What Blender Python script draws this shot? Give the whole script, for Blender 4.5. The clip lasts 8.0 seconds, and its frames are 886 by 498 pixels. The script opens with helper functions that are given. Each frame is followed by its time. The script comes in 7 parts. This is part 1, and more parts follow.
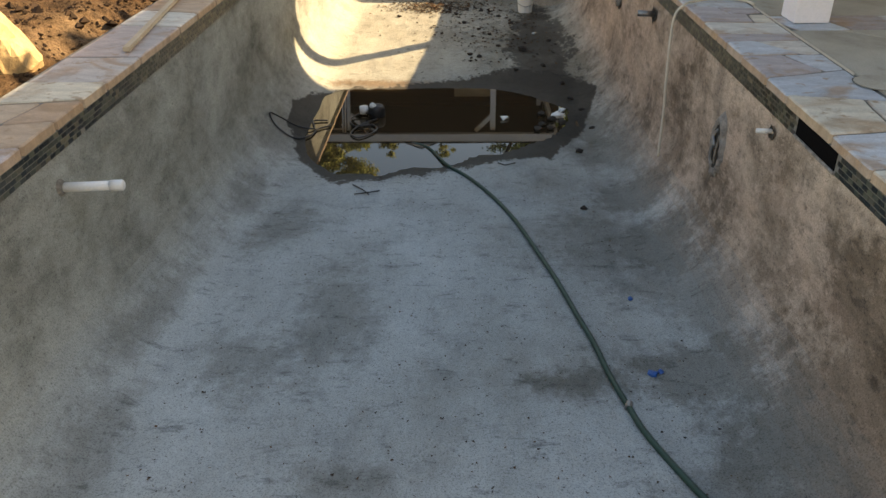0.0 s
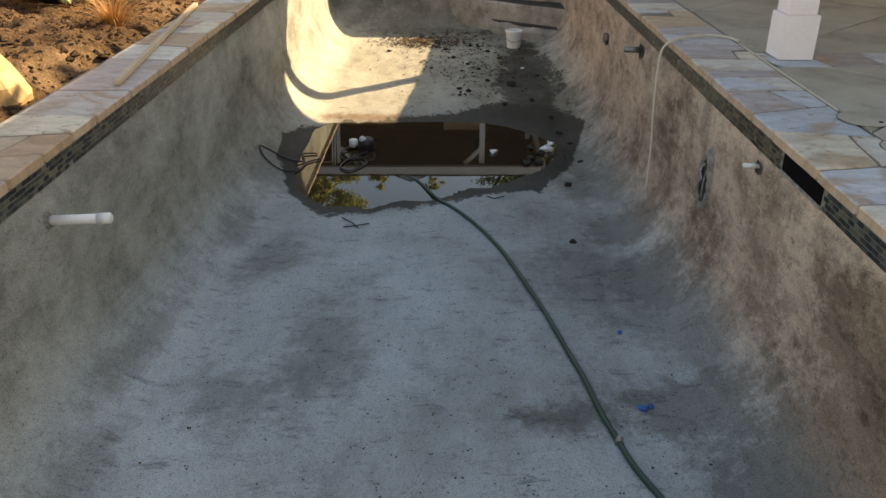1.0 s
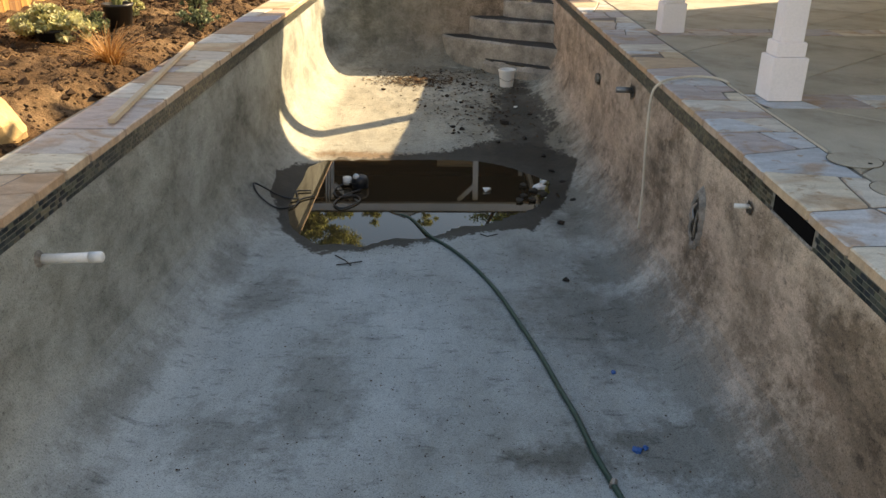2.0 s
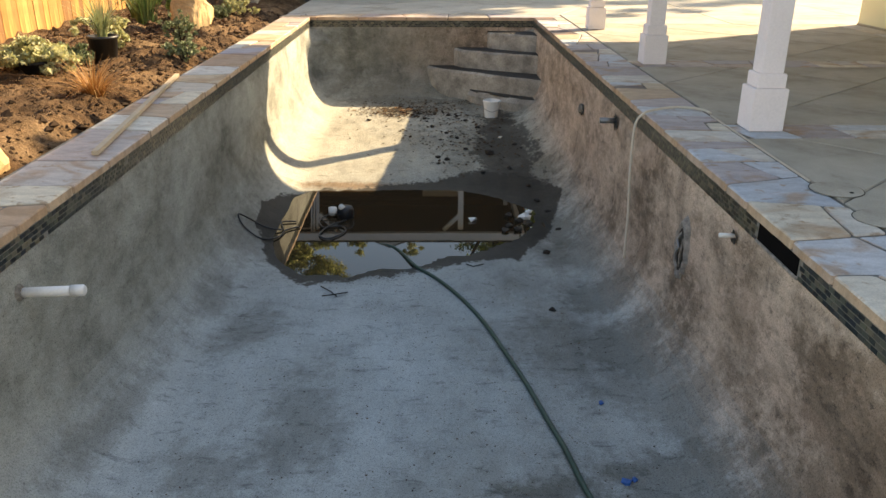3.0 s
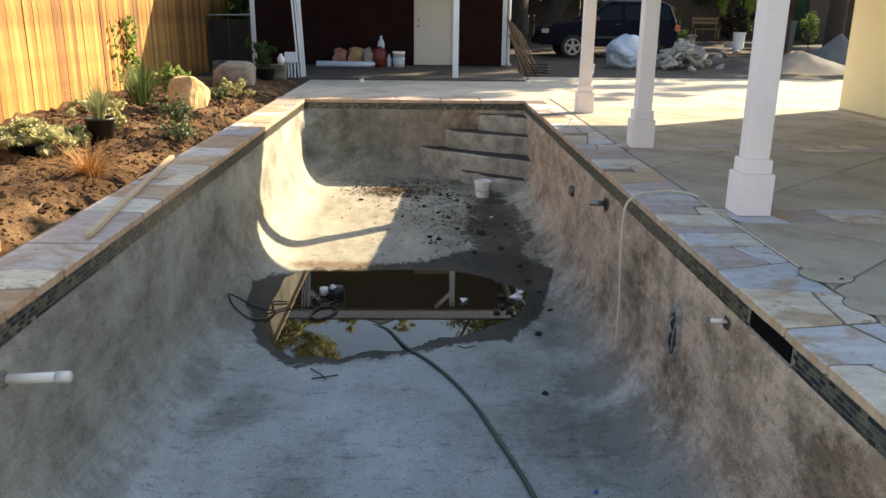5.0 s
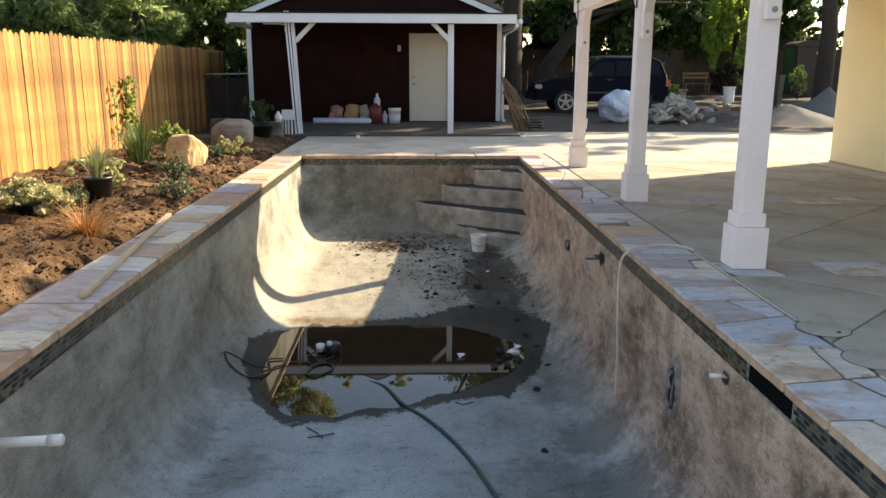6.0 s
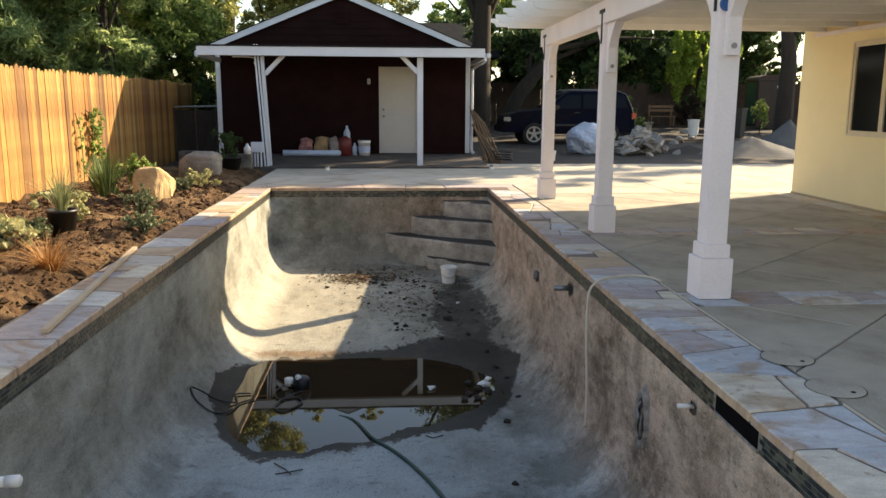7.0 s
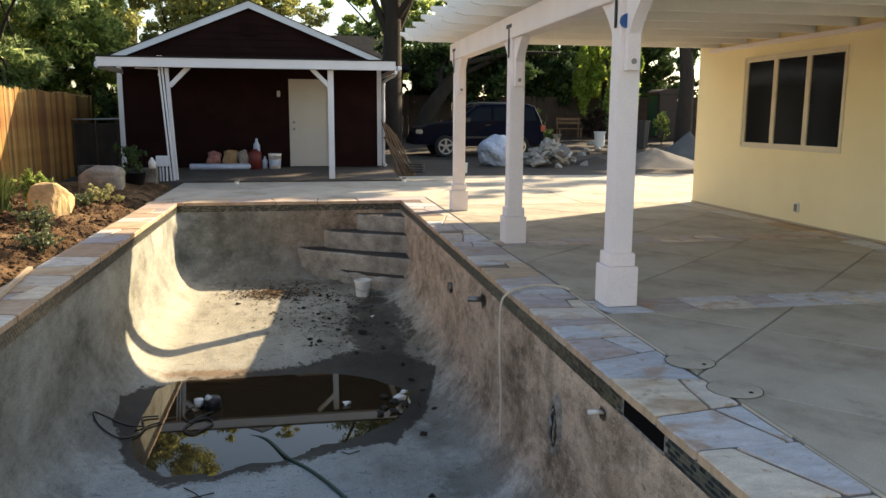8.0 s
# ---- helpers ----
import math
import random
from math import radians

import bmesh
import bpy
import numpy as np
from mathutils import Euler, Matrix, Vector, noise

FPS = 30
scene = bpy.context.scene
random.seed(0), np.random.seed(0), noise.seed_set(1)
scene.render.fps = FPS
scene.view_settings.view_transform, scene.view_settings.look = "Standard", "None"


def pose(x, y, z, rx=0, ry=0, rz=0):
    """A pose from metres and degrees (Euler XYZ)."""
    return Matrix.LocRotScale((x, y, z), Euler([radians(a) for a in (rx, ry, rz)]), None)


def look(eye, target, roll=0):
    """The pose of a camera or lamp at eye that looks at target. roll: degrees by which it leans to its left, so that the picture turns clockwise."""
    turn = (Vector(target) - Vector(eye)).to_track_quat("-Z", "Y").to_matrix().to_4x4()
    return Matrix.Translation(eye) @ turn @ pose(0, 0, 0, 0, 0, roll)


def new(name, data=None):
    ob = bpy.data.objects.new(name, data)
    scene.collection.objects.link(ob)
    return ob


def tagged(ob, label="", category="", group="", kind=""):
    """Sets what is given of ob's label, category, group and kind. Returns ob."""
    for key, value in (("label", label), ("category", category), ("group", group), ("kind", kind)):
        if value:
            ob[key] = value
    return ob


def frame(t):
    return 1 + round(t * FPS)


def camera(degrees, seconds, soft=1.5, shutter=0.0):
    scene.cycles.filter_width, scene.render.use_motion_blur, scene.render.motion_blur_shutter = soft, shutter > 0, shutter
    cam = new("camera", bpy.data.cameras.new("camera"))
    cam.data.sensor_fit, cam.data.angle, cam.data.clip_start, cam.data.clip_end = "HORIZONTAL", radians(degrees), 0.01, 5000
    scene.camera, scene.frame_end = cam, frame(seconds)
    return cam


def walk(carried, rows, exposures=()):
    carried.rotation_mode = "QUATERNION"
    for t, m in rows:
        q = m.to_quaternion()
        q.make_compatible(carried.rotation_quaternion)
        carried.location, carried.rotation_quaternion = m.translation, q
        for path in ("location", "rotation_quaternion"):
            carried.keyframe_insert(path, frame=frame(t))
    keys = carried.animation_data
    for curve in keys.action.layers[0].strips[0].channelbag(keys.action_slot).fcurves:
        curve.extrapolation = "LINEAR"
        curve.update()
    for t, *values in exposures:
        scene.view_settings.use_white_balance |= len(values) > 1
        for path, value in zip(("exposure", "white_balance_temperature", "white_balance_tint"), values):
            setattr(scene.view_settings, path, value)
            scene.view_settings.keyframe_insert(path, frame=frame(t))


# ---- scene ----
cam = camera(58.6, 8.0)
PATH = [
    (0, (0.01, -0.095, 1.282), (-0.042, 1.653, 0.312), -0.7),
    (0.5, (0.014, -0.088, 1.283), (-0.025, 1.678, 0.346), -0.4),
    (1, (0.01, -0.085, 1.285), (-0.015, 1.701, 0.387), -0.2),
    (1.5, (0.013, -0.079, 1.298), (-0.006, 1.729, 0.441), -0.0),
    (3, (0.008, -0.058, 1.305), (0.036, 1.796, 0.556), 0.3),
    (3.5, (0.009, -0.048, 1.31), (0.055, 1.817, 0.59), 0.3),
    (4, (0.007, -0.045, 1.323), (0.062, 1.831, 0.633), 0.4),
    (4.5, (0.003, -0.038, 1.338), (0.052, 1.858, 0.702), 0.8),
    (6, (0.007, -0.034, 1.372), (0.065, 1.917, 0.933), 0.2),
    (6.5, (0.009, -0.038, 1.38), (0.081, 1.922, 0.987), 0.1),
    (7, (0.021, -0.038, 1.38), (0.153, 1.924, 1.019), 0.3),
    (7.5, (0.024, -0.044, 1.382), (0.257, 1.913, 1.042), 0.4),
    (8, (0.04, -0.036, 1.387), (0.386, 1.906, 1.057), 0.3),
]
walk(cam, [(t, look(eye, target, roll)) for t, eye, target, roll in PATH], [(0, 1.51, 8900, 10), (1.5, 1.43, 8700, 10), (3.0, 1.53, 8200, 9), (4.5, 1.57, 7800, 9), (6.0, 1.43, 7500, 10), (7.0, 1.28, 7600, 10), (8, 1.28, 7700, 10)])

# ---- light ----
SUN = Vector((1.6, 0.95, 1.0)).normalized()
world = bpy.data.worlds.new("sky")
scene.world = world
world.use_nodes = True
wn = world.node_tree.nodes
sky = wn.new("ShaderNodeTexSky")
sky.sky_type = "NISHITA"
sky.sun_disc = False
sky.sun_elevation = math.asin(SUN.z)
sky.sun_rotation = math.atan2(SUN.x, SUN.y)
sky.dust_density = 0.8
world.node_tree.links.new(sky.outputs[0], wn["Background"].inputs[0])
wn["Background"].inputs[1].default_value = 0.13
lamp = bpy.data.lights.new("sun", "SUN")
lamp.energy, lamp.angle, lamp.color = 5.0, radians(0.6), (1.0, 0.86, 0.66)
sun = new("sun", lamp)
sun.matrix_world = look((30, 20, 20), Vector((30, 20, 20)) - SUN)


# ---- materials ----
def nodes_of(name):
    m = bpy.data.materials.new(name)
    m.use_nodes = True
    return m, m.node_tree.nodes, m.node_tree.links, m.node_tree.nodes["Principled BSDF"]


def noise_node(n, l, scale, detail=6.0, rough=0.6, stretch=None, source="Object"):
    tc = n.new("ShaderNodeTexCoord")
    t = n.new("ShaderNodeTexNoise")
    t.inputs["Scale"].default_value, t.inputs["Detail"].default_value, t.inputs["Roughness"].default_value = scale, detail, rough
    if stretch:
        mp = n.new("ShaderNodeMapping")
        mp.inputs["Scale"].default_value = stretch
        l.new(tc.outputs[source], mp.inputs[0])
        l.new(mp.outputs[0], t.inputs[0])
    else:
        l.new(tc.outputs[source], t.inputs[0])
    return t.outputs[0]


def ramp(n, l, fac, stops):
    r = n.new("ShaderNodeValToRGB")
    els = r.color_ramp.elements
    while len(els) < len(stops):
        els.new(0.5)
    for e, (p, c) in zip(els, stops):
        e.position = p
        e.color = (*c, 1) if len(c) == 3 else c
    l.new(fac, r.inputs[0])
    return r.outputs[0]


def mixc(n, l, kind, fac, a, b):
    m = n.new("ShaderNodeMix")
    m.data_type, m.blend_type = "RGBA", kind
    for sock, v in ((m.inputs[0], fac), (m.inputs[6], a), (m.inputs[7], b)):
        if isinstance(v, (int, float)):
            sock.default_value = v
        elif isinstance(v, tuple):
            sock.default_value = (*v, 1)
        else:
            l.new(v, sock)
    return m.outputs[2]


def bump(n, l, bsdf, height, strength, dist=0.01):
    b = n.new("ShaderNodeBump")
    b.inputs["Strength"].default_value, b.inputs["Distance"].default_value = strength, dist
    l.new(height, b.inputs["Height"])
    l.new(b.outputs[0], bsdf.inputs["Normal"])


def grey(v):
    return (v, v, v)


def plain(name, colour, rough=0.7, metal=0.0, spread=0.18, scale=9.0, fine=90.0, relief=0.15, stretch=None, per_object=0.0, spec=0.5):
    """A surface of one colour with stains, fine grain and relief."""
    m, n, l, b = nodes_of(name)
    big = ramp(n, l, noise_node(n, l, scale, 5, 0.6, stretch), [(0.3, grey(1 - spread)), (0.7, grey(1 + spread * 0.6))])
    small = ramp(n, l, noise_node(n, l, fine, 3, 0.6, stretch), [(0.3, grey(1 - spread * 0.6)), (0.7, grey(1.05))])
    c = mixc(n, l, "MULTIPLY", 1.0, mixc(n, l, "MULTIPLY", 1.0, colour, big), small)
    if per_object:
        info = n.new("ShaderNodeObjectInfo")
        c = mixc(n, l, "MULTIPLY", 1.0, c, ramp(n, l, info.outputs["Random"], [(0, grey(1 - per_object)), (1, grey(1 + per_object))]))
    l.new(c, b.inputs["Base Color"])
    b.inputs["Roughness"].default_value, b.inputs["Metallic"].default_value = rough, metal
    b.inputs["Specular IOR Level"].default_value = spec
    if relief:
        bump(n, l, b, noise_node(n, l, fine, 4, 0.65, stretch), relief, 0.006)
    return m


def sandstone(name, stops):
    m, n, l, b = nodes_of(name)
    info = n.new("ShaderNodeObjectInfo")
    base = ramp(n, l, info.outputs["Random"], stops)
    add = n.new("ShaderNodeVectorMath")
    tc = n.new("ShaderNodeTexCoord")
    comb = n.new("ShaderNodeCombineXYZ")
    mul = n.new("ShaderNodeMath")
    mul.operation = "MULTIPLY"
    mul.inputs[1].default_value = 40
    l.new(info.outputs["Random"], mul.inputs[0])
    l.new(mul.outputs[0], comb.inputs[0])
    l.new(mul.outputs[0], comb.inputs[2])
    l.new(tc.outputs["Object"], add.inputs[0])
    l.new(comb.outputs[0], add.inputs[1])
    t = n.new("ShaderNodeTexNoise")
    t.inputs["Scale"].default_value, t.inputs["Detail"].default_value, t.inputs["Distortion"].default_value = 2.6, 5, 1.2
    l.new(add.outputs[0], t.inputs[0])
    rust = ramp(n, l, t.outputs[0], [(0.53, grey(0)), (0.66, grey(0.68))])
    c = mixc(n, l, "MIX", rust, base, (0.38, 0.22, 0.11))
    spot = n.new("ShaderNodeTexNoise")
    spot.inputs["Scale"].default_value, spot.inputs["Detail"].default_value, spot.inputs["Roughness"].default_value = 13, 4, 0.6
    l.new(add.outputs[0], spot.inputs[0])
    c = mixc(n, l, "MIX", ramp(n, l, spot.outputs[0], [(0.60, grey(0)), (0.69, grey(0.7))]), c, (0.34, 0.21, 0.11))
    # split edges show the ochre core of the stone
    geo = n.new("ShaderNodeNewGeometry")
    sn = n.new("ShaderNodeSeparateXYZ")
    l.new(geo.outputs["True Normal"], sn.inputs[0])
    c = mixc(n, l, "MIX", ramp(n, l, sn.outputs[2], [(0.3, grey(0.75)), (0.8, grey(0))]), c, (0.50, 0.33, 0.20))
    veins = ramp(n, l, noise_node(n, l, 5, 7, 0.65, (1, 2.5, 1)), [(0.3, grey(0.72)), (0.65, grey(1.12))])
    c = mixc(n, l, "MULTIPLY", 1.0, c, veins)
    grain = ramp(n, l, noise_node(n, l, 120, 3), [(0.3, grey(0.85)), (0.7, grey(1.08))])
    c = mixc(n, l, "MULTIPLY", 1.0, c, grain)
    l.new(c, b.inputs["Base Color"])
    b.inputs["Roughness"].default_value = 0.62
    bump(n, l, b, noise_node(n, l, 14, 8, 0.7), 0.35, 0.012)
    return m


def plaster():
    """Old stained gunite: blue-grey floor, brown-grey walls, wet ring round the puddle, some shade and sun tint painted
    in.
    """
    m, n, l, b = nodes_of("pool_plaster")
    tc = n.new("ShaderNodeTexCoord")
    sep = n.new("ShaderNodeSeparateXYZ")
    l.new(tc.outputs["Object"], sep.inputs[0])

    def math_node(op, a, c):
        k = n.new("ShaderNodeMath")
        k.operation = op
        for s, v in zip(k.inputs, (a, c)):
            if isinstance(v, (int, float)):
                s.default_value = v
            else:
                l.new(v, s)
        return k.outputs[0]

    big = noise_node(n, l, 0.9, 7, 0.66, (1, 0.6, 1))
    mid = noise_node(n, l, 3.4, 8, 0.72, (1, 0.5, 1))
    fine = noise_node(n, l, 42, 5, 0.72, (1, 0.6, 1))
    grit = noise_node(n, l, 130, 3, 0.7)
    streak = noise_node(n, l, 1.8, 8, 0.72, (1.0, 0.55, 1.1))
    patch = noise_node(n, l, 2.1, 8, 0.74, (1, 0.5, 1.1))
    floor_c = ramp(n, l, big, [(0.30, (0.25, 0.24, 0.22)), (0.45, (0.345, 0.345, 0.335)), (0.60, (0.41, 0.415, 0.41)), (0.75, (0.46, 0.46, 0.45))])
    floor_c = mixc(n, l, "MULTIPLY", 1.0, floor_c, ramp(n, l, mid, [(0.30, grey(0.72)), (0.46, grey(0.98)), (0.64, grey(1.07))]))
    scuff = noise_node(n, l, 8, 7, 0.78, (0.6, 1.5, 1))
    floor_c = mixc(n, l, "MULTIPLY", 1.0, floor_c, ramp(n, l, scuff, [(0.34, grey(0.55)), (0.44, grey(1.0)), (0.60, grey(1.0)), (0.70, grey(1.2))]))
    wave = math_node("ADD", math_node("MULTIPLY", math_node("SUBTRACT", patch, 0.5), 2.2), math_node("MULTIPLY", math_node("SUBTRACT", noise_node(n, l, 6.5, 8, 0.75), 0.5), 2.2))
    # stains of floor and wall; wall-foot and far-end ellipses also paint in shade
    stain_shade = None
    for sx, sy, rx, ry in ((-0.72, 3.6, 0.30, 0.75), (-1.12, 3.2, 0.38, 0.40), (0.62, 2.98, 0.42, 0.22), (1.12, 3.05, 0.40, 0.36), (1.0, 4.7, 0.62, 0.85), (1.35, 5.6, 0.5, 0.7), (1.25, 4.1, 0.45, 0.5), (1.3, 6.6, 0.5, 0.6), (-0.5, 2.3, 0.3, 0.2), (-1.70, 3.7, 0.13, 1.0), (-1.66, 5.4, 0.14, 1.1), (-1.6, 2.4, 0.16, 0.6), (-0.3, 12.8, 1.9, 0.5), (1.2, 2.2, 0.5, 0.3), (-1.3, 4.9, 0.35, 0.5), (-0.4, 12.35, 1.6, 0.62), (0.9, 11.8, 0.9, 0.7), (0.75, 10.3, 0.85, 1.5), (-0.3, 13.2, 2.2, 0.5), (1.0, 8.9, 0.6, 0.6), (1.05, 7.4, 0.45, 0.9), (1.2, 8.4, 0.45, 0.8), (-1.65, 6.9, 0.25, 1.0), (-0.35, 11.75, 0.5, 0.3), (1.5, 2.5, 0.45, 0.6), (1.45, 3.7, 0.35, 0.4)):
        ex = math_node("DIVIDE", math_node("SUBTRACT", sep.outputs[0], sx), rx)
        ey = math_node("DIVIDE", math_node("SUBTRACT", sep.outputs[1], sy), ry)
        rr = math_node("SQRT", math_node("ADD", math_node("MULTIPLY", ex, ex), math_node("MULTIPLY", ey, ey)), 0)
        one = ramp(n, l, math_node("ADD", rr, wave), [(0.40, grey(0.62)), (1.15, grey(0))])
        stain_shade = one if stain_shade is None else math_node("MAXIMUM", stain_shade, one)
    # stronger patches, again with shade painted at wall foot and far end
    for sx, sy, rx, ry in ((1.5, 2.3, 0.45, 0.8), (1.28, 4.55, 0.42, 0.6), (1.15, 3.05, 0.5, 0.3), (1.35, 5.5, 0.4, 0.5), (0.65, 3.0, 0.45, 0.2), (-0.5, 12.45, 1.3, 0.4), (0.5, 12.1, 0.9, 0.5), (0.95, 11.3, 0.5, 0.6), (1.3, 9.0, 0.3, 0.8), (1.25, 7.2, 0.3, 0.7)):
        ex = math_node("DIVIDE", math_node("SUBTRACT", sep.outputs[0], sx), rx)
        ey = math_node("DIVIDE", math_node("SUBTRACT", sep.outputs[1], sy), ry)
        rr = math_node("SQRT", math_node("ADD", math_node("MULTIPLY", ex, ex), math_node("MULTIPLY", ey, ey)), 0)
        stain_shade = math_node("MAXIMUM", stain_shade, ramp(n, l, math_node("ADD", rr, wave), [(0.55, grey(0.85)), (1.2, grey(0))]))
    # one long wall is browner than the other
    tone = ramp(n, l, math_node("ADD", math_node("MULTIPLY", sep.outputs[0], 0.3), 0.5), [(0.2, (0.97, 0.99, 0.94)), (0.8, (1.23, 1.01, 0.86))])
    wall_c = ramp(n, l, streak, [(0.34, (0.20, 0.175, 0.15)), (0.44, (0.28, 0.255, 0.22)), (0.54, (0.38, 0.355, 0.315)), (0.66, (0.48, 0.455, 0.415))])
    wall_c = mixc(n, l, "MULTIPLY", 1.0, wall_c, ramp(n, l, patch, [(0.36, grey(0.74)), (0.46, grey(0.95)), (0.57, grey(1.2))]))
    calm_c = mixc(n, l, "MULTIPLY", 1.0, ramp(n, l, streak, [(0.36, (0.17, 0.17, 0.15)), (0.5, (0.265, 0.265, 0.245)), (0.64, (0.35, 0.35, 0.33))]), ramp(n, l, noise_node(n, l, 1.5, 7, 0.7, (1.6, 0.9, 0.7)), [(0.36, grey(0.62)), (0.48, grey(1.0)), (0.66, grey(1.15))]))
    scrape = noise_node(n, l, 4.0, 8, 0.76, (1.0, 0.55, 1.1))
    wall_c = mixc(n, l, "MIX", ramp(n, l, scrape, [(0.52, grey(0)), (0.56, grey(0.65))]), wall_c, (0.50, 0.455, 0.415))
    chips = noise_node(n, l, 11, 7, 0.75, (1.0, 0.55, 1.0))
    wall_c = mixc(n, l, "MIX", ramp(n, l, chips, [(0.57, grey(0)), (0.61, grey(0.45))]), wall_c, (0.56, 0.52, 0.48))
    wall_c = mixc(n, l, "MULTIPLY", 1.0, wall_c, ramp(n, l, chips, [(0.37, grey(0.6)), (0.42, grey(1))]))
    fleck = noise_node(n, l, 26, 5, 0.8, (1.0, 0.5, 1.0))
    wall_c = mixc(n, l, "MIX", ramp(n, l, fleck, [(0.56, grey(0)), (0.62, grey(0.6))]), wall_c, (0.55, 0.50, 0.45))
    wall_c = mixc(n, l, "MULTIPLY", 1.0, wall_c, ramp(n, l, fleck, [(0.35, grey(0.45)), (0.41, grey(1))]))
    runs = noise_node(n, l, 2.0, 5, 0.6, (1.0, 1.0, 0.45))
    wall_c = mixc(n, l, "MULTIPLY", 1.0, wall_c, ramp(n, l, runs, [(0.34, grey(0.62)), (0.42, grey(1))]))
    wall_c = mixc(n, l, "MULTIPLY", 1.0, wall_c, ramp(n, l, scrape, [(0.37, grey(0.68)), (0.43, grey(1))]))
    worn = ramp(n, l, math_node("ADD", math_node("MULTIPLY", sep.outputs[0], 0.3), 0.5), [(0.25, grey(0.25)), (0.75, grey(0.9))])
    wall_c = mixc(n, l, "MIX", worn, calm_c, wall_c)
    wall_c = mixc(n, l, "MULTIPLY", 1.0, wall_c, tone)
    geo = n.new("ShaderNodeNewGeometry")
    sn = n.new("ShaderNodeSeparateXYZ")
    l.new(geo.outputs["True Normal"], sn.inputs[0])
    upness = math_node("ABSOLUTE", sn.outputs[2], 0)
    side = ramp(n, l, upness, [(0.40, grey(1)), (0.93, grey(0))])
    # near floor cooler, far floor warmer: shade and sunlight put into the tint
    floor_c = mixc(n, l, "MULTIPLY", 1.0, floor_c, ramp(n, l, math_node("MULTIPLY", sep.outputs[1], 0.08), [(0.45, (1.01, 1.08, 1.09)), (0.75, (1.03, 0.96, 0.80))]))
    c = mixc(n, l, "MIX", side, floor_c, wall_c)
    c = mixc(n, l, "MULTIPLY", stain_shade, c, (0.48, 0.45, 0.41))
    # the damp ground round the puddle, and the damp run towards the steps
    across = math_node("DIVIDE", math_node("ADD", sep.outputs[0], 2.0), 4.0)

    def shore(stops):
        return math_node("MULTIPLY", ramp(n, l, across, [((x + 2) / 4, grey(y / 10)) for x, y in stops]), 10.0)
    shore_near = shore([(-1.78, 8.0), (-1.70, 7.15), (-1.51, 6.55), (-1.28, 6.12), (-1.08, 5.92), (-0.69, 5.88), (-0.28, 6.05), (0.06, 6.30), (0.51, 6.36), (0.78, 6.42), (1.08, 6.9), (1.33, 7.7), (1.5, 8.4)])
    shore_far = shore([(-1.78, 7.6), (-1.66, 8.2), (-1.4, 8.55), (-0.65, 8.70), (0.0, 8.88), (0.4, 9.1), (1.0, 9.1), (1.35, 8.6), (1.5, 8.0)])
    r1 = math_node("MINIMUM", math_node("SUBTRACT", sep.outputs[1], shore_near), math_node("SUBTRACT", shore_far, sep.outputs[1]))
    dx2 = math_node("DIVIDE", math_node("SUBTRACT", sep.outputs[0], 0.95), 0.46)
    dy2 = math_node("DIVIDE", math_node("SUBTRACT", sep.outputs[1], 9.6), 2.2)
    r2 = math_node("SQRT", math_node("ADD", math_node("MULTIPLY", dx2, dx2), math_node("MULTIPLY", dy2, dy2)), 0)
    wob = math_node("ADD", math_node("MULTIPLY", math_node("SUBTRACT", mid, 0.5), 0.75), math_node("MULTIPLY", math_node("SUBTRACT", noise_node(n, l, 15, 6, 0.75), 0.5), 0.35))
    wet = math_node("MAXIMUM", ramp(n, l, math_node("ADD", r1, math_node("MULTIPLY", wob, 1.25)), [(0.0, grey(0)), (0.07, grey(1))]),
                    ramp(n, l, math_node("ADD", r2, math_node("MULTIPLY", wob, 3.2)), [(0.82, grey(0.85)), (1.04, grey(0))]))
    c = mixc(n, l, "MULTIPLY", wet, c, (0.165, 0.145, 0.125))
    # rust-brown mud left along the far shore
    mx = math_node("DIVIDE", math_node("ADD", sep.outputs[0], 1.0), 0.75)
    my = math_node("DIVIDE", math_node("SUBTRACT", sep.outputs[1], 8.68), 0.13)
    mr = math_node("SQRT", math_node("ADD", math_node("MULTIPLY", mx, mx), math_node("MULTIPLY", my, my)), 0)
    c = mixc(n, l, "MULTIPLY", ramp(n, l, math_node("ADD", mr, math_node("MULTIPLY", wob, 4.0)), [(0.3, grey(0.7)), (1.2, grey(0))]), c, (0.55, 0.30, 0.14))
    # pits and specks
    specks = ramp(n, l, fine, [(0.28, grey(0.4)), (0.39, grey(0.95)), (0.62, grey(1.0)), (0.72, grey(1.22))])
    c = mixc(n, l, "MULTIPLY", 1.0, c, ramp(n, l, grit, [(0.34, grey(0.55)), (0.46, grey(0.98)), (0.66, grey(1.15))]))
    c = mixc(n, l, "MULTIPLY", 1.0, c, specks)
    l.new(c, b.inputs["Base Color"])
    l.new(ramp(n, l, wet, [(0, grey(0.88)), (1, grey(0.75))]), b.inputs["Roughness"])
    b.inputs["Specular IOR Level"].default_value = 0.3
    bump(n, l, b, math_node("ADD", math_node("MULTIPLY", fine, 0.5), mid), 0.55, 0.02)
    return m


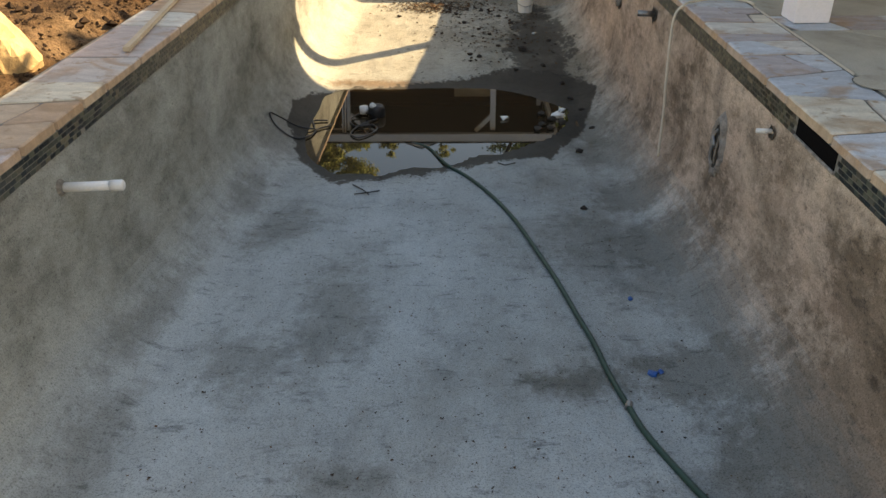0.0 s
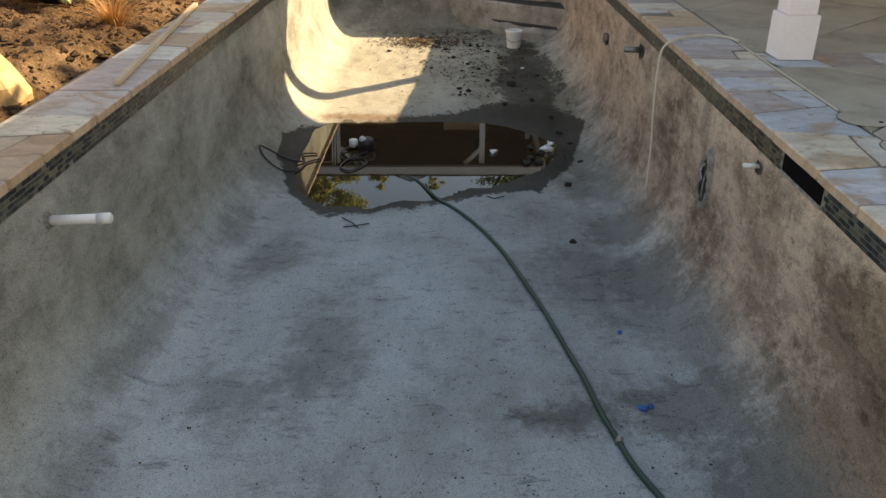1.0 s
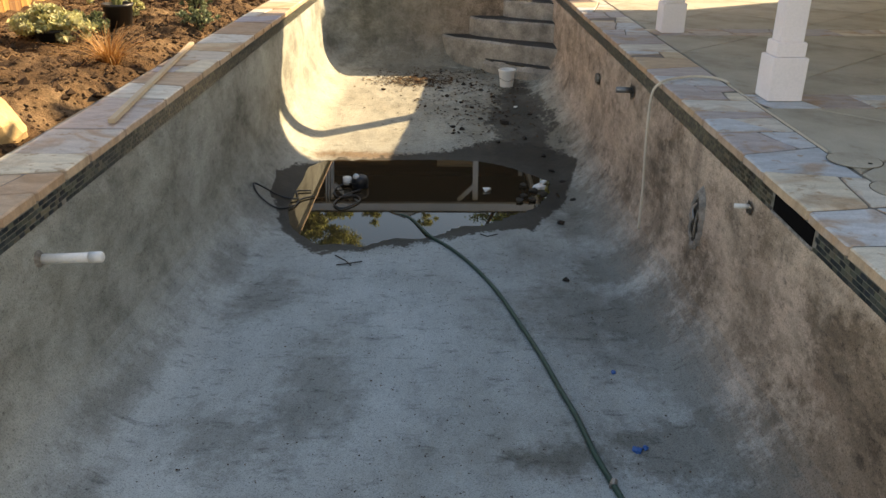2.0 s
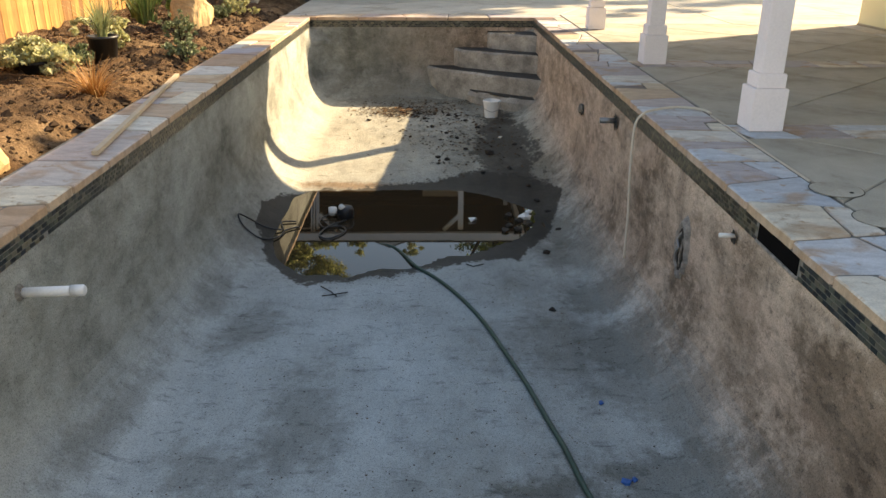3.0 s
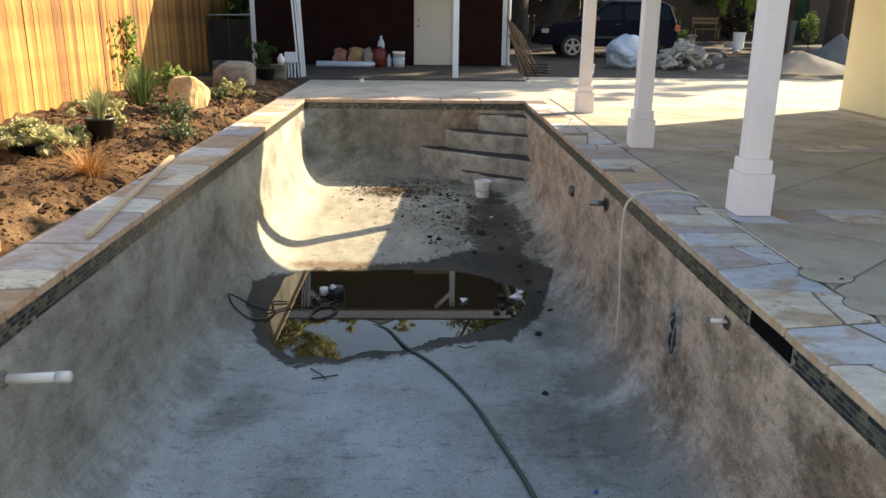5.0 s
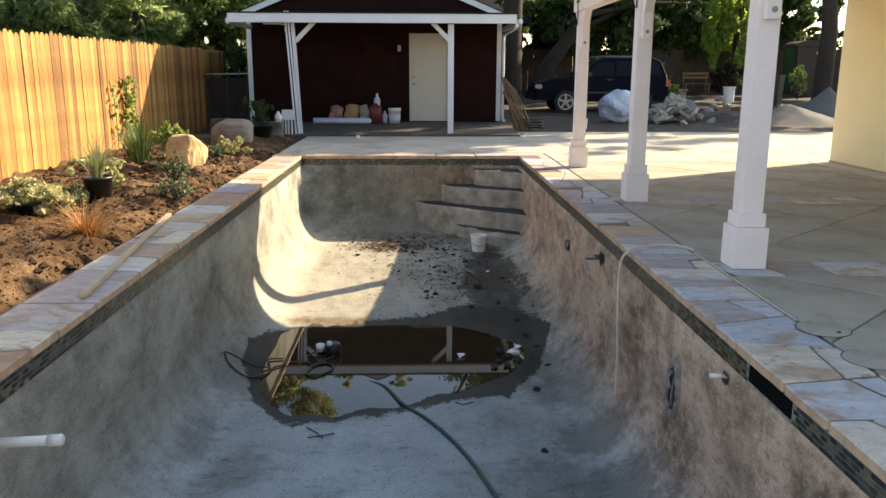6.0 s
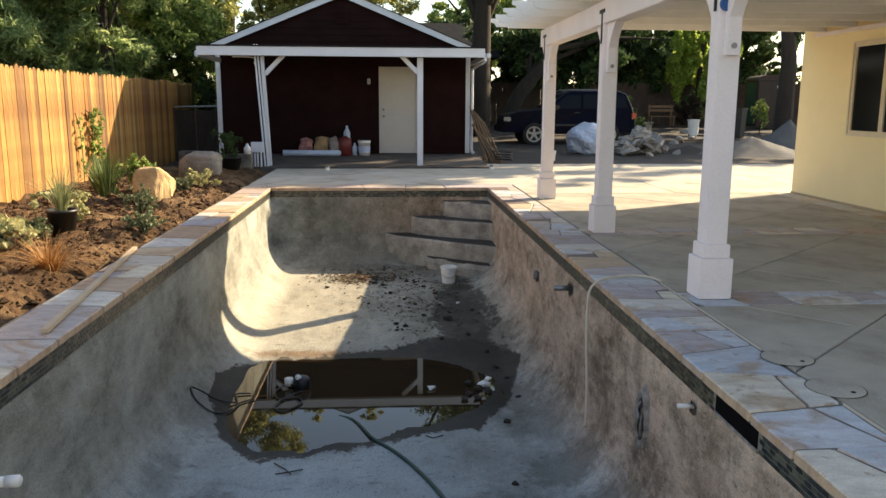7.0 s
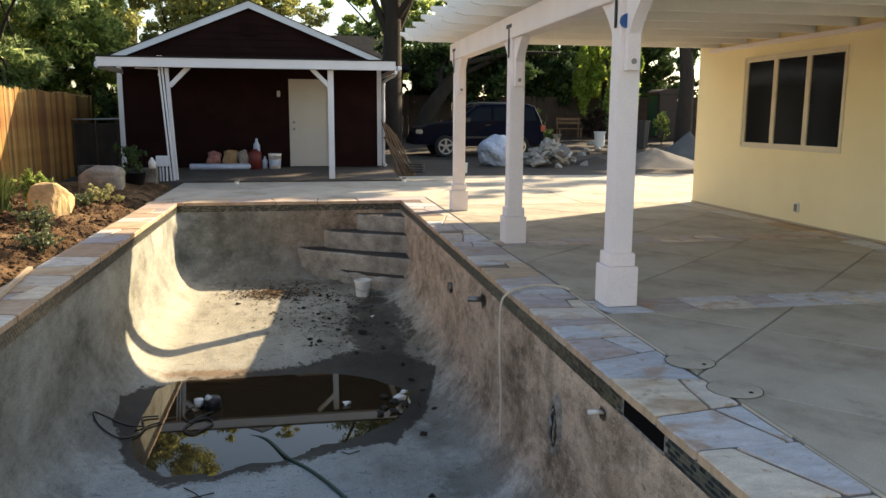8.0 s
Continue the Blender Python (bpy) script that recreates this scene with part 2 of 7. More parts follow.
def stained_concrete(name, pale):
    """Broom-finished slab with brown water stains."""
    m, n, l, b = nodes_of(name)
    big = noise_node(n, l, 0.7, 8, 0.68)
    spots = noise_node(n, l, 2.6, 8, 0.72)
    c = ramp(n, l, big, [(0.34, tuple(pale * v for v in (0.27, 0.225, 0.165))), (0.46, tuple(pale * v for v in (0.40, 0.355, 0.285))), (0.62, tuple(pale * v for v in (0.46, 0.415, 0.34)))])
    c = mixc(n, l, "MULTIPLY", 1.0, c, ramp(n, l, spots, [(0.30, (0.62, 0.56, 0.50)), (0.42, grey(0.96)), (0.62, grey(1.05))]))
    c = mixc(n, l, "MULTIPLY", 1.0, c, ramp(n, l, noise_node(n, l, 120, 3), [(0.3, grey(0.82)), (0.7, grey(1.08))]))
    l.new(c, b.inputs["Base Color"])
    b.inputs["Roughness"].default_value = 0.8
    bump(n, l, b, noise_node(n, l, 120, 4), 0.2, 0.006)
    return m


def wood_boards(name, stops, rough=0.75, axis=(18, 18, 1.2)):
    """Sawn boards: grain along z, each board its own tone."""
    m, n, l, b = nodes_of(name)
    info = n.new("ShaderNodeObjectInfo")
    base = ramp(n, l, info.outputs["Random"], stops)
    grain = noise_node(n, l, 2.0, 6, 0.65, axis)
    c = mixc(n, l, "MULTIPLY", 1.0, base, mixc(n, l, "MULTIPLY", 1.0, ramp(n, l, grain, [(0.3, grey(0.6)), (0.7, grey(1.15))]), ramp(n, l, noise_node(n, l, 1.1, 4, 0.6, (3, 3, 1)), [(0.36, (0.62, 0.5, 0.4)), (0.52, grey(1.0))])))
    l.new(c, b.inputs["Base Color"])
    b.inputs["Roughness"].default_value = rough
    bump(n, l, b, grain, 0.3, 0.006)
    return m


def island(name, stops, rough=0.6, spec=0.5, transl=0.0, grain=0.0):
    """One joined mesh whose pieces differ in tone."""
    m, n, l, b = nodes_of(name)
    geo = n.new("ShaderNodeNewGeometry")
    c = ramp(n, l, geo.outputs["Random Per Island"], stops)
    if grain:
        c = mixc(n, l, "MULTIPLY", 1.0, c, ramp(n, l, noise_node(n, l, grain, 4), [(0.3, grey(0.7)), (0.7, grey(1.15))]))
    l.new(c, b.inputs["Base Color"])
    b.inputs["Roughness"].default_value = rough
    b.inputs["Specular IOR Level"].default_value = spec
    if transl:
        tr = n.new("ShaderNodeBsdfTranslucent")
        l.new(c, tr.inputs[0])
        mx = n.new("ShaderNodeMixShader")
        mx.inputs[0].default_value = transl
        l.new(b.outputs[0], mx.inputs[1])
        l.new(tr.outputs[0], mx.inputs[2])
        l.new(mx.outputs[0], n["Material Output"].inputs[0])
    return m


def crumbly_soil():
    m, n, l, b = nodes_of("crumbly_soil")
    big, mid, fine = noise_node(n, l, 1.6, 6, 0.65), noise_node(n, l, 11, 9, 0.75), noise_node(n, l, 55, 6, 0.8)
    c = ramp(n, l, big, [(0.3, (0.075, 0.043, 0.023)), (0.5, (0.185, 0.108, 0.056)), (0.7, (0.35, 0.225, 0.125))])
    c = mixc(n, l, "MULTIPLY", 1.0, c, ramp(n, l, mid, [(0.36, grey(0.5)), (0.5, grey(1)), (0.66, grey(1.5))]))
    c = mixc(n, l, "MULTIPLY", 1.0, c, ramp(n, l, fine, [(0.36, grey(0.6)), (0.6, grey(1.2))]))
    l.new(c, b.inputs["Base Color"])
    b.inputs["Roughness"].default_value = 0.95
    b.inputs["Specular IOR Level"].default_value = 0.2
    add = n.new("ShaderNodeMath")
    add.operation = "ADD"
    l.new(mid, add.inputs[0])
    l.new(fine, add.inputs[1])
    bump(n, l, b, add.outputs[0], 1.0, 0.06)
    return m


def murky_water():
    m, n, l, b = nodes_of("murky_water")
    b.inputs["Base Color"].default_value = (0.040, 0.026, 0.014, 1)
    b.inputs["Roughness"].default_value = 0.015
    b.inputs["IOR"].default_value = 1.40
    bump(n, l, b, noise_node(n, l, 3.0, 2), 0.01, 0.01)
    return m


def window_glass():
    m, n, l, b = nodes_of("dark_window_glass")
    b.inputs["Base Color"].default_value = (0.014, 0.016, 0.017, 1)
    b.inputs["Roughness"].default_value = 0.12
    b.inputs["Specular IOR Level"].default_value = 0.3
    return m


STONE = sandstone("sandstone", [(0.0, (0.50, 0.52, 0.54)), (0.13, (0.62, 0.47, 0.29)), (0.25, (0.45, 0.42, 0.46)), (0.38, (0.66, 0.62, 0.53)), (0.50, (0.44, 0.47, 0.50)), (0.60, (0.44, 0.31, 0.19)), (0.69, (0.24, 0.18, 0.16)), (0.73, (0.55, 0.48, 0.46)), (0.87, (0.68, 0.57, 0.38)), (1.0, (0.57, 0.58, 0.61))])
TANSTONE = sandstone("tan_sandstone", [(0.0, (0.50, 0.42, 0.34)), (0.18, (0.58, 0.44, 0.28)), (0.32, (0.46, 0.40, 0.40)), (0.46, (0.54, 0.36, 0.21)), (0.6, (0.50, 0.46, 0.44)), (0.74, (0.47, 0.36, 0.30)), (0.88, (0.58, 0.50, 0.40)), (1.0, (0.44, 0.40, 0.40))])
BLUESTONE = sandstone("blue_grey_sandstone", [(0.0, (0.50, 0.53, 0.57)), (0.5, (0.56, 0.57, 0.59)), (1.0, (0.46, 0.49, 0.53))])
CREAMSTONE = sandstone("cream_sandstone", [(0.0, (0.66, 0.60, 0.50)), (0.5, (0.60, 0.56, 0.51)), (1.0, (0.68, 0.58, 0.43))])
PURPLESTONE = sandstone("purple_sandstone", [(0.0, (0.40, 0.36, 0.38)), (0.5, (0.45, 0.40, 0.40)), (1.0, (0.36, 0.30, 0.29))])
RUSTSTONE = sandstone("rusty_sandstone", [(0.0, (0.46, 0.30, 0.19)), (0.5, (0.52, 0.38, 0.26)), (1.0, (0.42, 0.27, 0.17))])
DARKSTONE = sandstone("dark_brown_sandstone", [(0.0, (0.13, 0.10, 0.10)), (1.0, (0.19, 0.14, 0.12))])
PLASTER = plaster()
WATER = murky_water()
GLASS = window_glass()
CONCRETE = stained_concrete("broom_finished_concrete", 1.0)
# paler copy of the same concrete for sunlit decks, raises their bounce
SUNLITCONCRETE = stained_concrete("sunlit_pale_concrete", 1.2)
MORTAR = plain("mortar", (0.15, 0.14, 0.125), 0.9)
SOIL = crumbly_soil()
DIRT = plain("bare_dirt", (0.065, 0.051, 0.041), 0.95, 0, 0.35, 0.8, 30, 0.6)
CLODS = island("soil_clods", [(0, (0.03, 0.018, 0.010)), (0.6, (0.065, 0.038, 0.022)), (1, (0.12, 0.072, 0.042))], 0.95, 0.2, 0, 30)
TILE = island("glass_mosaic", [(0, (0.006, 0.008, 0.008)), (0.35, (0.014, 0.02, 0.018)), (0.6, (0.10, 0.10, 0.065)), (0.8, (0.012, 0.016, 0.022)), (1, (0.14, 0.12, 0.075))], 0.28, 0.5)
GROUT = plain("grout", (0.21, 0.195, 0.165), 0.9)
RISER = plain("worn_step_concrete", (0.39, 0.355, 0.305), 0.9, 0, 0.5, 4.0, 40, 0.6)
STEP = plain("step_concrete", (0.27, 0.24, 0.20), 0.9, 0, 0.8, 3.2, 40, 0.6)
WHITE = plain("white_paint", (0.86, 0.79, 0.785), 0.55, 0, 0.06, 2.5, 60, 0.1)
# the white paint made lighter for rafters and boards, to lift bounced light
BRIGHTCEILING = plain("brightened_ceiling_paint", (0.90, 0.875, 0.83), 0.6, 0, 0.05, 2.5, 60, 0.1)
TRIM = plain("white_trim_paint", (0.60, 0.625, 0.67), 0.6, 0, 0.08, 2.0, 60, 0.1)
STUCCO = plain("cream_stucco", (0.92, 0.80, 0.50), 0.9, 0, 0.06, 0.9, 160, 0.5)
GREYSTUCCO = plain("grey_stucco", (0.42, 0.41, 0.39), 0.9, 0, 0.1, 0.9, 160, 0.4)
BROWN = plain("brown_siding", (0.020, 0.0084, 0.0078), 0.85, 0, 0.3, 2.0, 60, 0.2, None, 0.0, 0.06)
SHINGLE = plain("asphalt_shingle", (0.026, 0.027, 0.031), 0.95, 0, 0.3, 3.0, 90, 0.4, None, 0.0, 0.1)
DOORPAINT = plain("door_paint", (0.45, 0.435, 0.40), 0.5, 0, 0.05, 2.0, 40, 0.05)
FRAME = plain("cream_window_frame", (0.74, 0.66, 0.50), 0.45, 0, 0.06, 6, 80, 0.05)
PVC = plain("white_pvc", (0.78, 0.77, 0.74), 0.4, 0, 0.08, 8, 80, 0.05)
CREAMHOSE = plain("cream_hose", (0.62, 0.55, 0.44), 0.55, 0, 0.08)
GREENHOSE = plain("green_hose", (0.016, 0.054, 0.038), 0.45, 0, 0.2, 6)
BLACK = plain("black_plastic", (0.018, 0.018, 0.02), 0.45, 0, 0.2)
METAL = plain("dull_steel", (0.30, 0.29, 0.28), 0.45, 0.8, 0.25)
DARKHOLE = plain("dark_cavity", (0.006, 0.0055, 0.0055), 0.95, spec=0.05)
BLUE = plain("blue_plastic", (0.01, 0.10, 0.34), 0.4)
NEWPINE = plain("new_pine", (0.54, 0.42, 0.28), 0.7, 0, 0.15, 3, 60, 0.1, (1, 1, 1))
FENCE = wood_boards("cedar_board", [(0, (0.14, 0.062, 0.020)), (0.15, (0.33, 0.165, 0.042)), (0.40, (0.48, 0.28, 0.075)), (0.6, (0.37, 0.17, 0.038)), (0.8, (0.51, 0.32, 0.10)), (1, (0.20, 0.095, 0.032))])
OLDFENCE = plain("old_fence_wood", (0.075, 0.045, 0.03), 0.85, 0, 0.3, 3, 40, 0.2)
BOULDER = plain("sandstone_boulder", (0.58, 0.39, 0.19), 0.85, 0, 0.35, 3, 35, 0.8)
GREYBOULDER = plain("grey_boulder", (0.29, 0.25, 0.205), 0.9, 0, 0.4, 3, 35, 0.6)
BARK = plain("bark", (0.035, 0.026, 0.020), 0.95, 0, 0.4, 6, 40, 0.9, (1, 1, 0.3))
# dark matte brown: tread dirt and shade, hollows in the wall, wet leaves
DARKBROWN = plain("dark_brown_matte", (0.045, 0.038, 0.030), 0.9, 0, 0.4, 6, 60, 0.6)
# darker than the deck concrete: porch shade and wet brown share this colour
SLAB = plain("shaded_slab_concrete", (0.10, 0.084, 0.072), 0.85, 0, 0.45, 1.5, 60, 0.3)
m_, n_, l_, b_ = nodes_of("glass_tile")
info_ = n_.new("ShaderNodeObjectInfo")
l_.new(ramp(n_, l_, info_.outputs["Random"], [(0, (0.006, 0.008, 0.008)), (0.35, (0.014, 0.02, 0.018)), (0.6, (0.10, 0.10, 0.065)), (0.8, (0.012, 0.016, 0.022)), (1, (0.14, 0.12, 0.075))]), b_.inputs["Base Color"])
b_.inputs["Roughness"].default_value = 0.28
TILE_ONE = m_


# ---- building helpers ----
rnd = random.Random(7)


def link_mesh(name, bm, material, parent=None, smooth=False):
    me = bpy.data.meshes.new(name)
    bm.normal_update()
    bm.to_mesh(me)
    bm.free()
    if smooth:
        for p in me.polygons:
            p.use_smooth = True
    me.materials.append(material)
    ob = new(name, me)
    ob.parent = parent
    return ob


def part(name, bm, material, parent, label="", smooth=False):
    ob = link_mesh(name, bm, material, parent, smooth)
    return tagged(ob, label) if label else ob


def thing(name, at, label, category, group="", turn=0.0, kind=""):
    ob = new(name)
    ob.empty_display_size = 0.1
    ob.matrix_basis = pose(*at, 0, 0, turn)
    return tagged(ob, label, category, group, kind)


def structure(name, bm, material, label, category, smooth=False):
    return tagged(link_mesh(name, bm, material, None, smooth), label, category, "", "structure")


def boxm(bm, x0, x1, y0, y1, z0, z1, bevel=0.0, m=None):
    r = bmesh.ops.create_cube(bm, size=1)
    vs = r["verts"]
    mat = Matrix.Translation(((x0 + x1) / 2, (y0 + y1) / 2, (z0 + z1) / 2)) @ Matrix.Diagonal((x1 - x0, y1 - y0, z1 - z0, 1))
    if m is not None:
        mat = m @ mat
    bmesh.ops.transform(bm, matrix=mat, verts=vs)
    if bevel:
        es = list({e for v in vs for e in v.link_edges})
        bmesh.ops.bevel(bm, geom=es, offset=bevel, segments=2, affect="EDGES")
    return bm


def box(x0, x1, y0, y1, z0, z1, bevel=0.004):
    return boxm(bmesh.new(), x0, x1, y0, y1, z0, z1, bevel)


def tube(bm, pts, radius, n=8, caps=True):
    """A round bar along points; radius is one number or one for each point."""
    pts = [Vector(p) for p in pts]
    rings = []
    side = None
    for i, p in enumerate(pts):
        d = (pts[min(i + 1, len(pts) - 1)] - pts[max(i - 1, 0)]).normalized()
        if side is None:
            side = d.orthogonal().normalized()
        side = (side - d * side.dot(d)).normalized()
        up = d.cross(side)
        r = radius[i] if isinstance(radius, (list, tuple)) else radius
        rings.append([bm.verts.new(p + (side * math.cos(a) + up * math.sin(a)) * r) for a in (2 * math.pi * k / n for k in range(n))])
    for a, b in zip(rings, rings[1:]):
        for k in range(n):
            bm.faces.new((a[k], a[(k + 1) % n], b[(k + 1) % n], b[k]))
    if caps:
        bm.faces.new(rings[0][::-1])
        bm.faces.new(rings[-1])
    return bm


def smooth_path(pts, steps=6):
    """Points of a rounded line through pts."""
    pts = [Vector(p) for p in pts]
    out = []
    for i in range(len(pts) - 1):
        a, b, c, d = pts[max(i - 1, 0)], pts[i], pts[i + 1], pts[min(i + 2, len(pts) - 1)]
        for k in range(steps):
            t = k / steps
            out.append(0.5 * ((2 * b) + (c - a) * t + (2 * a - 5 * b + 4 * c - d) * t * t + (3 * b - a - 3 * c + d) * t ** 3))
    return out + [pts[-1]]


def prism(bm, poly, z0, z1, edge=0.004, round_=0.0):
    """An upright block on a polygon, its upper edge eased."""
    c = sum((Vector(p) for p in poly), Vector((0, 0))) / len(poly)

    def ring(z, inset):
        out = []
        for p in poly:
            v = Vector(p) - c
            out.append(bm.verts.new((*(c + v * max(0.2, 1 - inset / max(v.length, 0.01))), z)))
        return out
    levels = [ring(z0, 0), ring(z1 - edge, 0), ring(z1, edge * 1.3)]
    k = len(poly)
    for a, b in zip(levels, levels[1:]):
        for i in range(k):
            bm.faces.new((a[i], a[(i + 1) % k], b[(i + 1) % k], b[i]))
    bm.faces.new(levels[-1])
    bm.faces.new(levels[0][::-1])
    return bm


def cut(poly, p, d, keep):
    """The part of a convex polygon on one side of the line through p along d."""
    nrm = Vector((-d[1], d[0])) * keep
    out = []
    for i in range(len(poly)):
        a, b = Vector(poly[i]), Vector(poly[(i + 1) % len(poly)])
        sa, sb = (a - Vector(p)).dot(nrm), (b - Vector(p)).dot(nrm)
        if sa >= 0:
            out.append(a)
        if sa * sb < 0:
            out.append(a + (b - a) * (sa / (sa - sb)))
    return out


def area(poly):
    return abs(sum(poly[i][0] * poly[(i + 1) % len(poly)][1] - poly[(i + 1) % len(poly)][0] * poly[i][1] for i in range(len(poly)))) / 2


def shrink(poly, g):
    """Move every side of a convex polygon inwards by g."""
    out = [Vector(p) for p in poly]
    if sum(out[i].cross(out[(i + 1) % len(out)]) for i in range(len(out))) < 0:
        out.reverse()
    src = list(out)
    for i in range(len(src)):
        a, b = src[i], src[(i + 1) % len(src)]
        if (b - a).length < 1e-4:
            continue
        d = (b - a).normalized()
        out = cut(out, a + Vector((-d.y, d.x)) * g, d, 1)
        if len(out) < 3:
            return []
    return out


def lerp(a, b, t):
    return a + (b - a) * t


# ---- the pool ----
XL, XR, YN, YF = -1.95, 1.65, 0.35, 13.16   # inner edges of the coping
CX, HW = (XL + XR) / 2, (XR - XL) / 2 + 0.012
WATER_Z = -1.44
FLOOR_Y = [0.3, 2.0, 3.9, 5.2, 6.0, 7.4, 8.8, 9.7, 11.0, 12.2, 13.2]
FLOOR_Z = [-1.05, -1.12, -1.25, -1.35, -1.425, -1.435, -1.42, -1.34, -1.26, -1.21, -1.18]


NEAR_X, NEAR_Y = [-1.55, -1.36, -1.09, -0.72, -0.24, 0.06, 0.59, 0.80, 1.05], [7.0, 6.52, 6.14, 6.16, 6.31, 6.50, 6.78, 6.98, 7.5]
FAR_X, FAR_Y = [-1.62, -1.50, -1.21, -0.32, 0.33, 0.62, 0.75, 1.05], [7.9, 8.36, 8.46, 8.52, 8.50, 8.34, 8.2, 7.8]


def floor_z(x, y):
    z = sum(float(np.interp(y + o, FLOOR_Y, FLOOR_Z)) for o in (-0.35, 0, 0.35)) / 3
    # the low place that holds the puddle, nearly straight on the far side and bowed on the near one
    near = float(np.interp(x, NEAR_X, NEAR_Y)) + 0.03 * math.sin(x * 11)
    far = float(np.interp(x, FAR_X, FAR_Y))
    s = min((y - near) / 0.5, (far - y) / 0.45, (x + 1.60) / 0.3, (1.06 - x) / 0.3, 1.0)
    s += 0.10 * noise.noise((x * 3, y * 3, 4)) + 0.06 * noise.noise((x * 9, y * 9, 4))
    lump = 0.008 * noise.noise((x * 2.2, y * 2.2, 0)) + 0.006 * noise.noise((x * 6, y * 6, 1))
    if s > 0:
        return WATER_Z - 0.03 * s
    f = min(1.0, -s)
    return lerp(WATER_Z, max(z + lump, WATER_Z + 0.004), f * f * (3 - 2 * f))


def ring_points(inset, radius, steps_long, steps_short):
    """A rounded rectangle, the pool's outline moved inwards."""
    x0, x1, y0, y1 = CX - HW + inset, CX + HW - inset, YN + inset, YF + 0.012 - inset
    r = max(0.004, min(radius, (x1 - x0) / 2 - 0.001))
    pts = []
    for cx, cy, a0, (qx, qy), nn in ((x1 - r, y0 + r, -90, (x1, y1 - r), steps_long), (x1 - r, y1 - r, 0, (x0 + r, y1), steps_short),
                                     (x0 + r, y1 - r, 90, (x0, y0 + r), steps_long), (x0 + r, y0 + r, 180, (x1 - r, y0), steps_short)):
        for k in range(9):
            a = radians(a0 + 90 * k / 8)
            pts.append((cx + r * math.cos(a), cy + r * math.sin(a)))
        ex, ey = pts[-1]
        for k in range(1, nn):
            pts.append((lerp(ex, qx, k / nn), lerp(ey, qy, k / nn)))
    return pts


def pool_shell():
    bm = bmesh.new()
    rings = []
    RH, RV = 0.50, 0.56
    plan = [(0.0, 0.0, 0.02), (0.0, 0.06, 0.03)] + [(0.004 + 0.02 * f, f, 0.03 + 0.5 * min(1, f * 2.2)) for f in (0.12, 0.25, 0.38, 0.5, 0.62, 0.75, 0.88, 1.0)]
    for inset, f, rad in plan:
        ring = []
        for x, y in ring_points(inset, rad, 150, 24):
            zf = floor_z(CX, y) if y < 5 or y > 9.6 else float(np.interp(y, FLOOR_Y, FLOOR_Z))
            z = lerp(-0.150, zf + RV, f)
            w = 0.016 * noise.noise((x * 1.7, y * 1.7, z * 1.7)) * min(1, f * 3)
            ring.append(bm.verts.new((x + w, y + w * 0.5, z)))
        rings.append(ring)
    for k in range(1, 13):
        a = radians(90 * k / 12)
        inset = 0.024 + RH * (1 - math.cos(a))
        ring = []
        for x, y in ring_points(inset, 0.53 - RH * (1 - math.cos(a)) * 0.7, 150, 24):
            zf = floor_z(x, y) if k > 8 else lerp(float(np.interp(y, FLOOR_Y, FLOOR_Z)), floor_z(x, y), k / 9)
            w = 0.014 * noise.noise((x * 2.1, y * 2.1, 3))
            ring.append(bm.verts.new((x + w, y, zf + RV * (1 - math.sin(a)) + w * 0.5)))
        rings.append(ring)
    inner = 0.024 + RH
    for k in range(1, 33):
        d = lerp(inner, HW - 0.003, k / 32)
        rings.append([bm.verts.new((x, y, floor_z(x, y))) for x, y in ring_points(d, max(0.18 * (1 - k / 32), 0.005), 150, 24)])
    for a, b in zip(rings, rings[1:]):
        for i in range(len(a)):
            j = (i + 1) % len(a)
            try:
                bm.faces.new((a[i], a[j], b[j], b[i]))
            except ValueError:
                pass
    bmesh.ops.remove_doubles(bm, verts=rings[-1], dist=0.008)
    bmesh.ops.recalc_face_normals(bm, faces=bm.faces)
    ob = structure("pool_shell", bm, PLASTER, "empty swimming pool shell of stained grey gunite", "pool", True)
    if ob.data.polygons[len(ob.data.polygons) // 2].normal.z < 0:
        ob.data.flip_normals()
    return ob


pool = pool_shell()

bm = bmesh.new()
for k, (x, y) in enumerate(((-1.75, 5.9), (1.4, 5.9), (1.4, 9.0), (-1.75, 9.0))):
    bm.verts.new((x, y, WATER_Z))
bm.faces.new(list(bm.verts))
puddle = structure("puddle_water", bm, WATER, "shallow murky brown puddle standing on the pool floor", "water")


def corner_step(name, left, right, top, low, edge=0.03):
    """A wedge of concrete in the far corner, its front running from the end wall to the side wall."""
    bm = bmesh.new()
    lx, ly = left
    rx, ry = right
    n = 14
    front = []
    for k in range(n + 1):
        f = k / n
        bow = 0.04 * math.sin(math.pi * f) - 0.10 * max(0.0, 1 - f * 7) ** 2
        front.append((lerp(lx, rx, f) - bow * 0.3, lerp(ly, ry, f) - bow))
    poly = front + [(1.66, 13.2), (lx, 13.2)]
    prism(bm, poly, low, top, edge)
    for v in bm.verts:
        v.co += Vector((noise.noise(v.co * 3), noise.noise(v.co * 3 + Vector((9, 0, 0))), noise.noise(v.co * 4))) * 0.012
    ob = structure(name, bm, RISER, "worn grey concrete corner step with dirty, painted-shade treads", "step")
    # dark sheet over the tread: dirt plus a painted shadow line at the riser
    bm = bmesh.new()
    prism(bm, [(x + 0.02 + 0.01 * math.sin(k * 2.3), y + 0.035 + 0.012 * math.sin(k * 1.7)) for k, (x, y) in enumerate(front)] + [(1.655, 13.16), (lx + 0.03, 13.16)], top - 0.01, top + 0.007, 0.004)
    part("tread_dark", bm, DARKBROWN, ob, "dark layer on the tread for dirt and painted shade")
    return ob


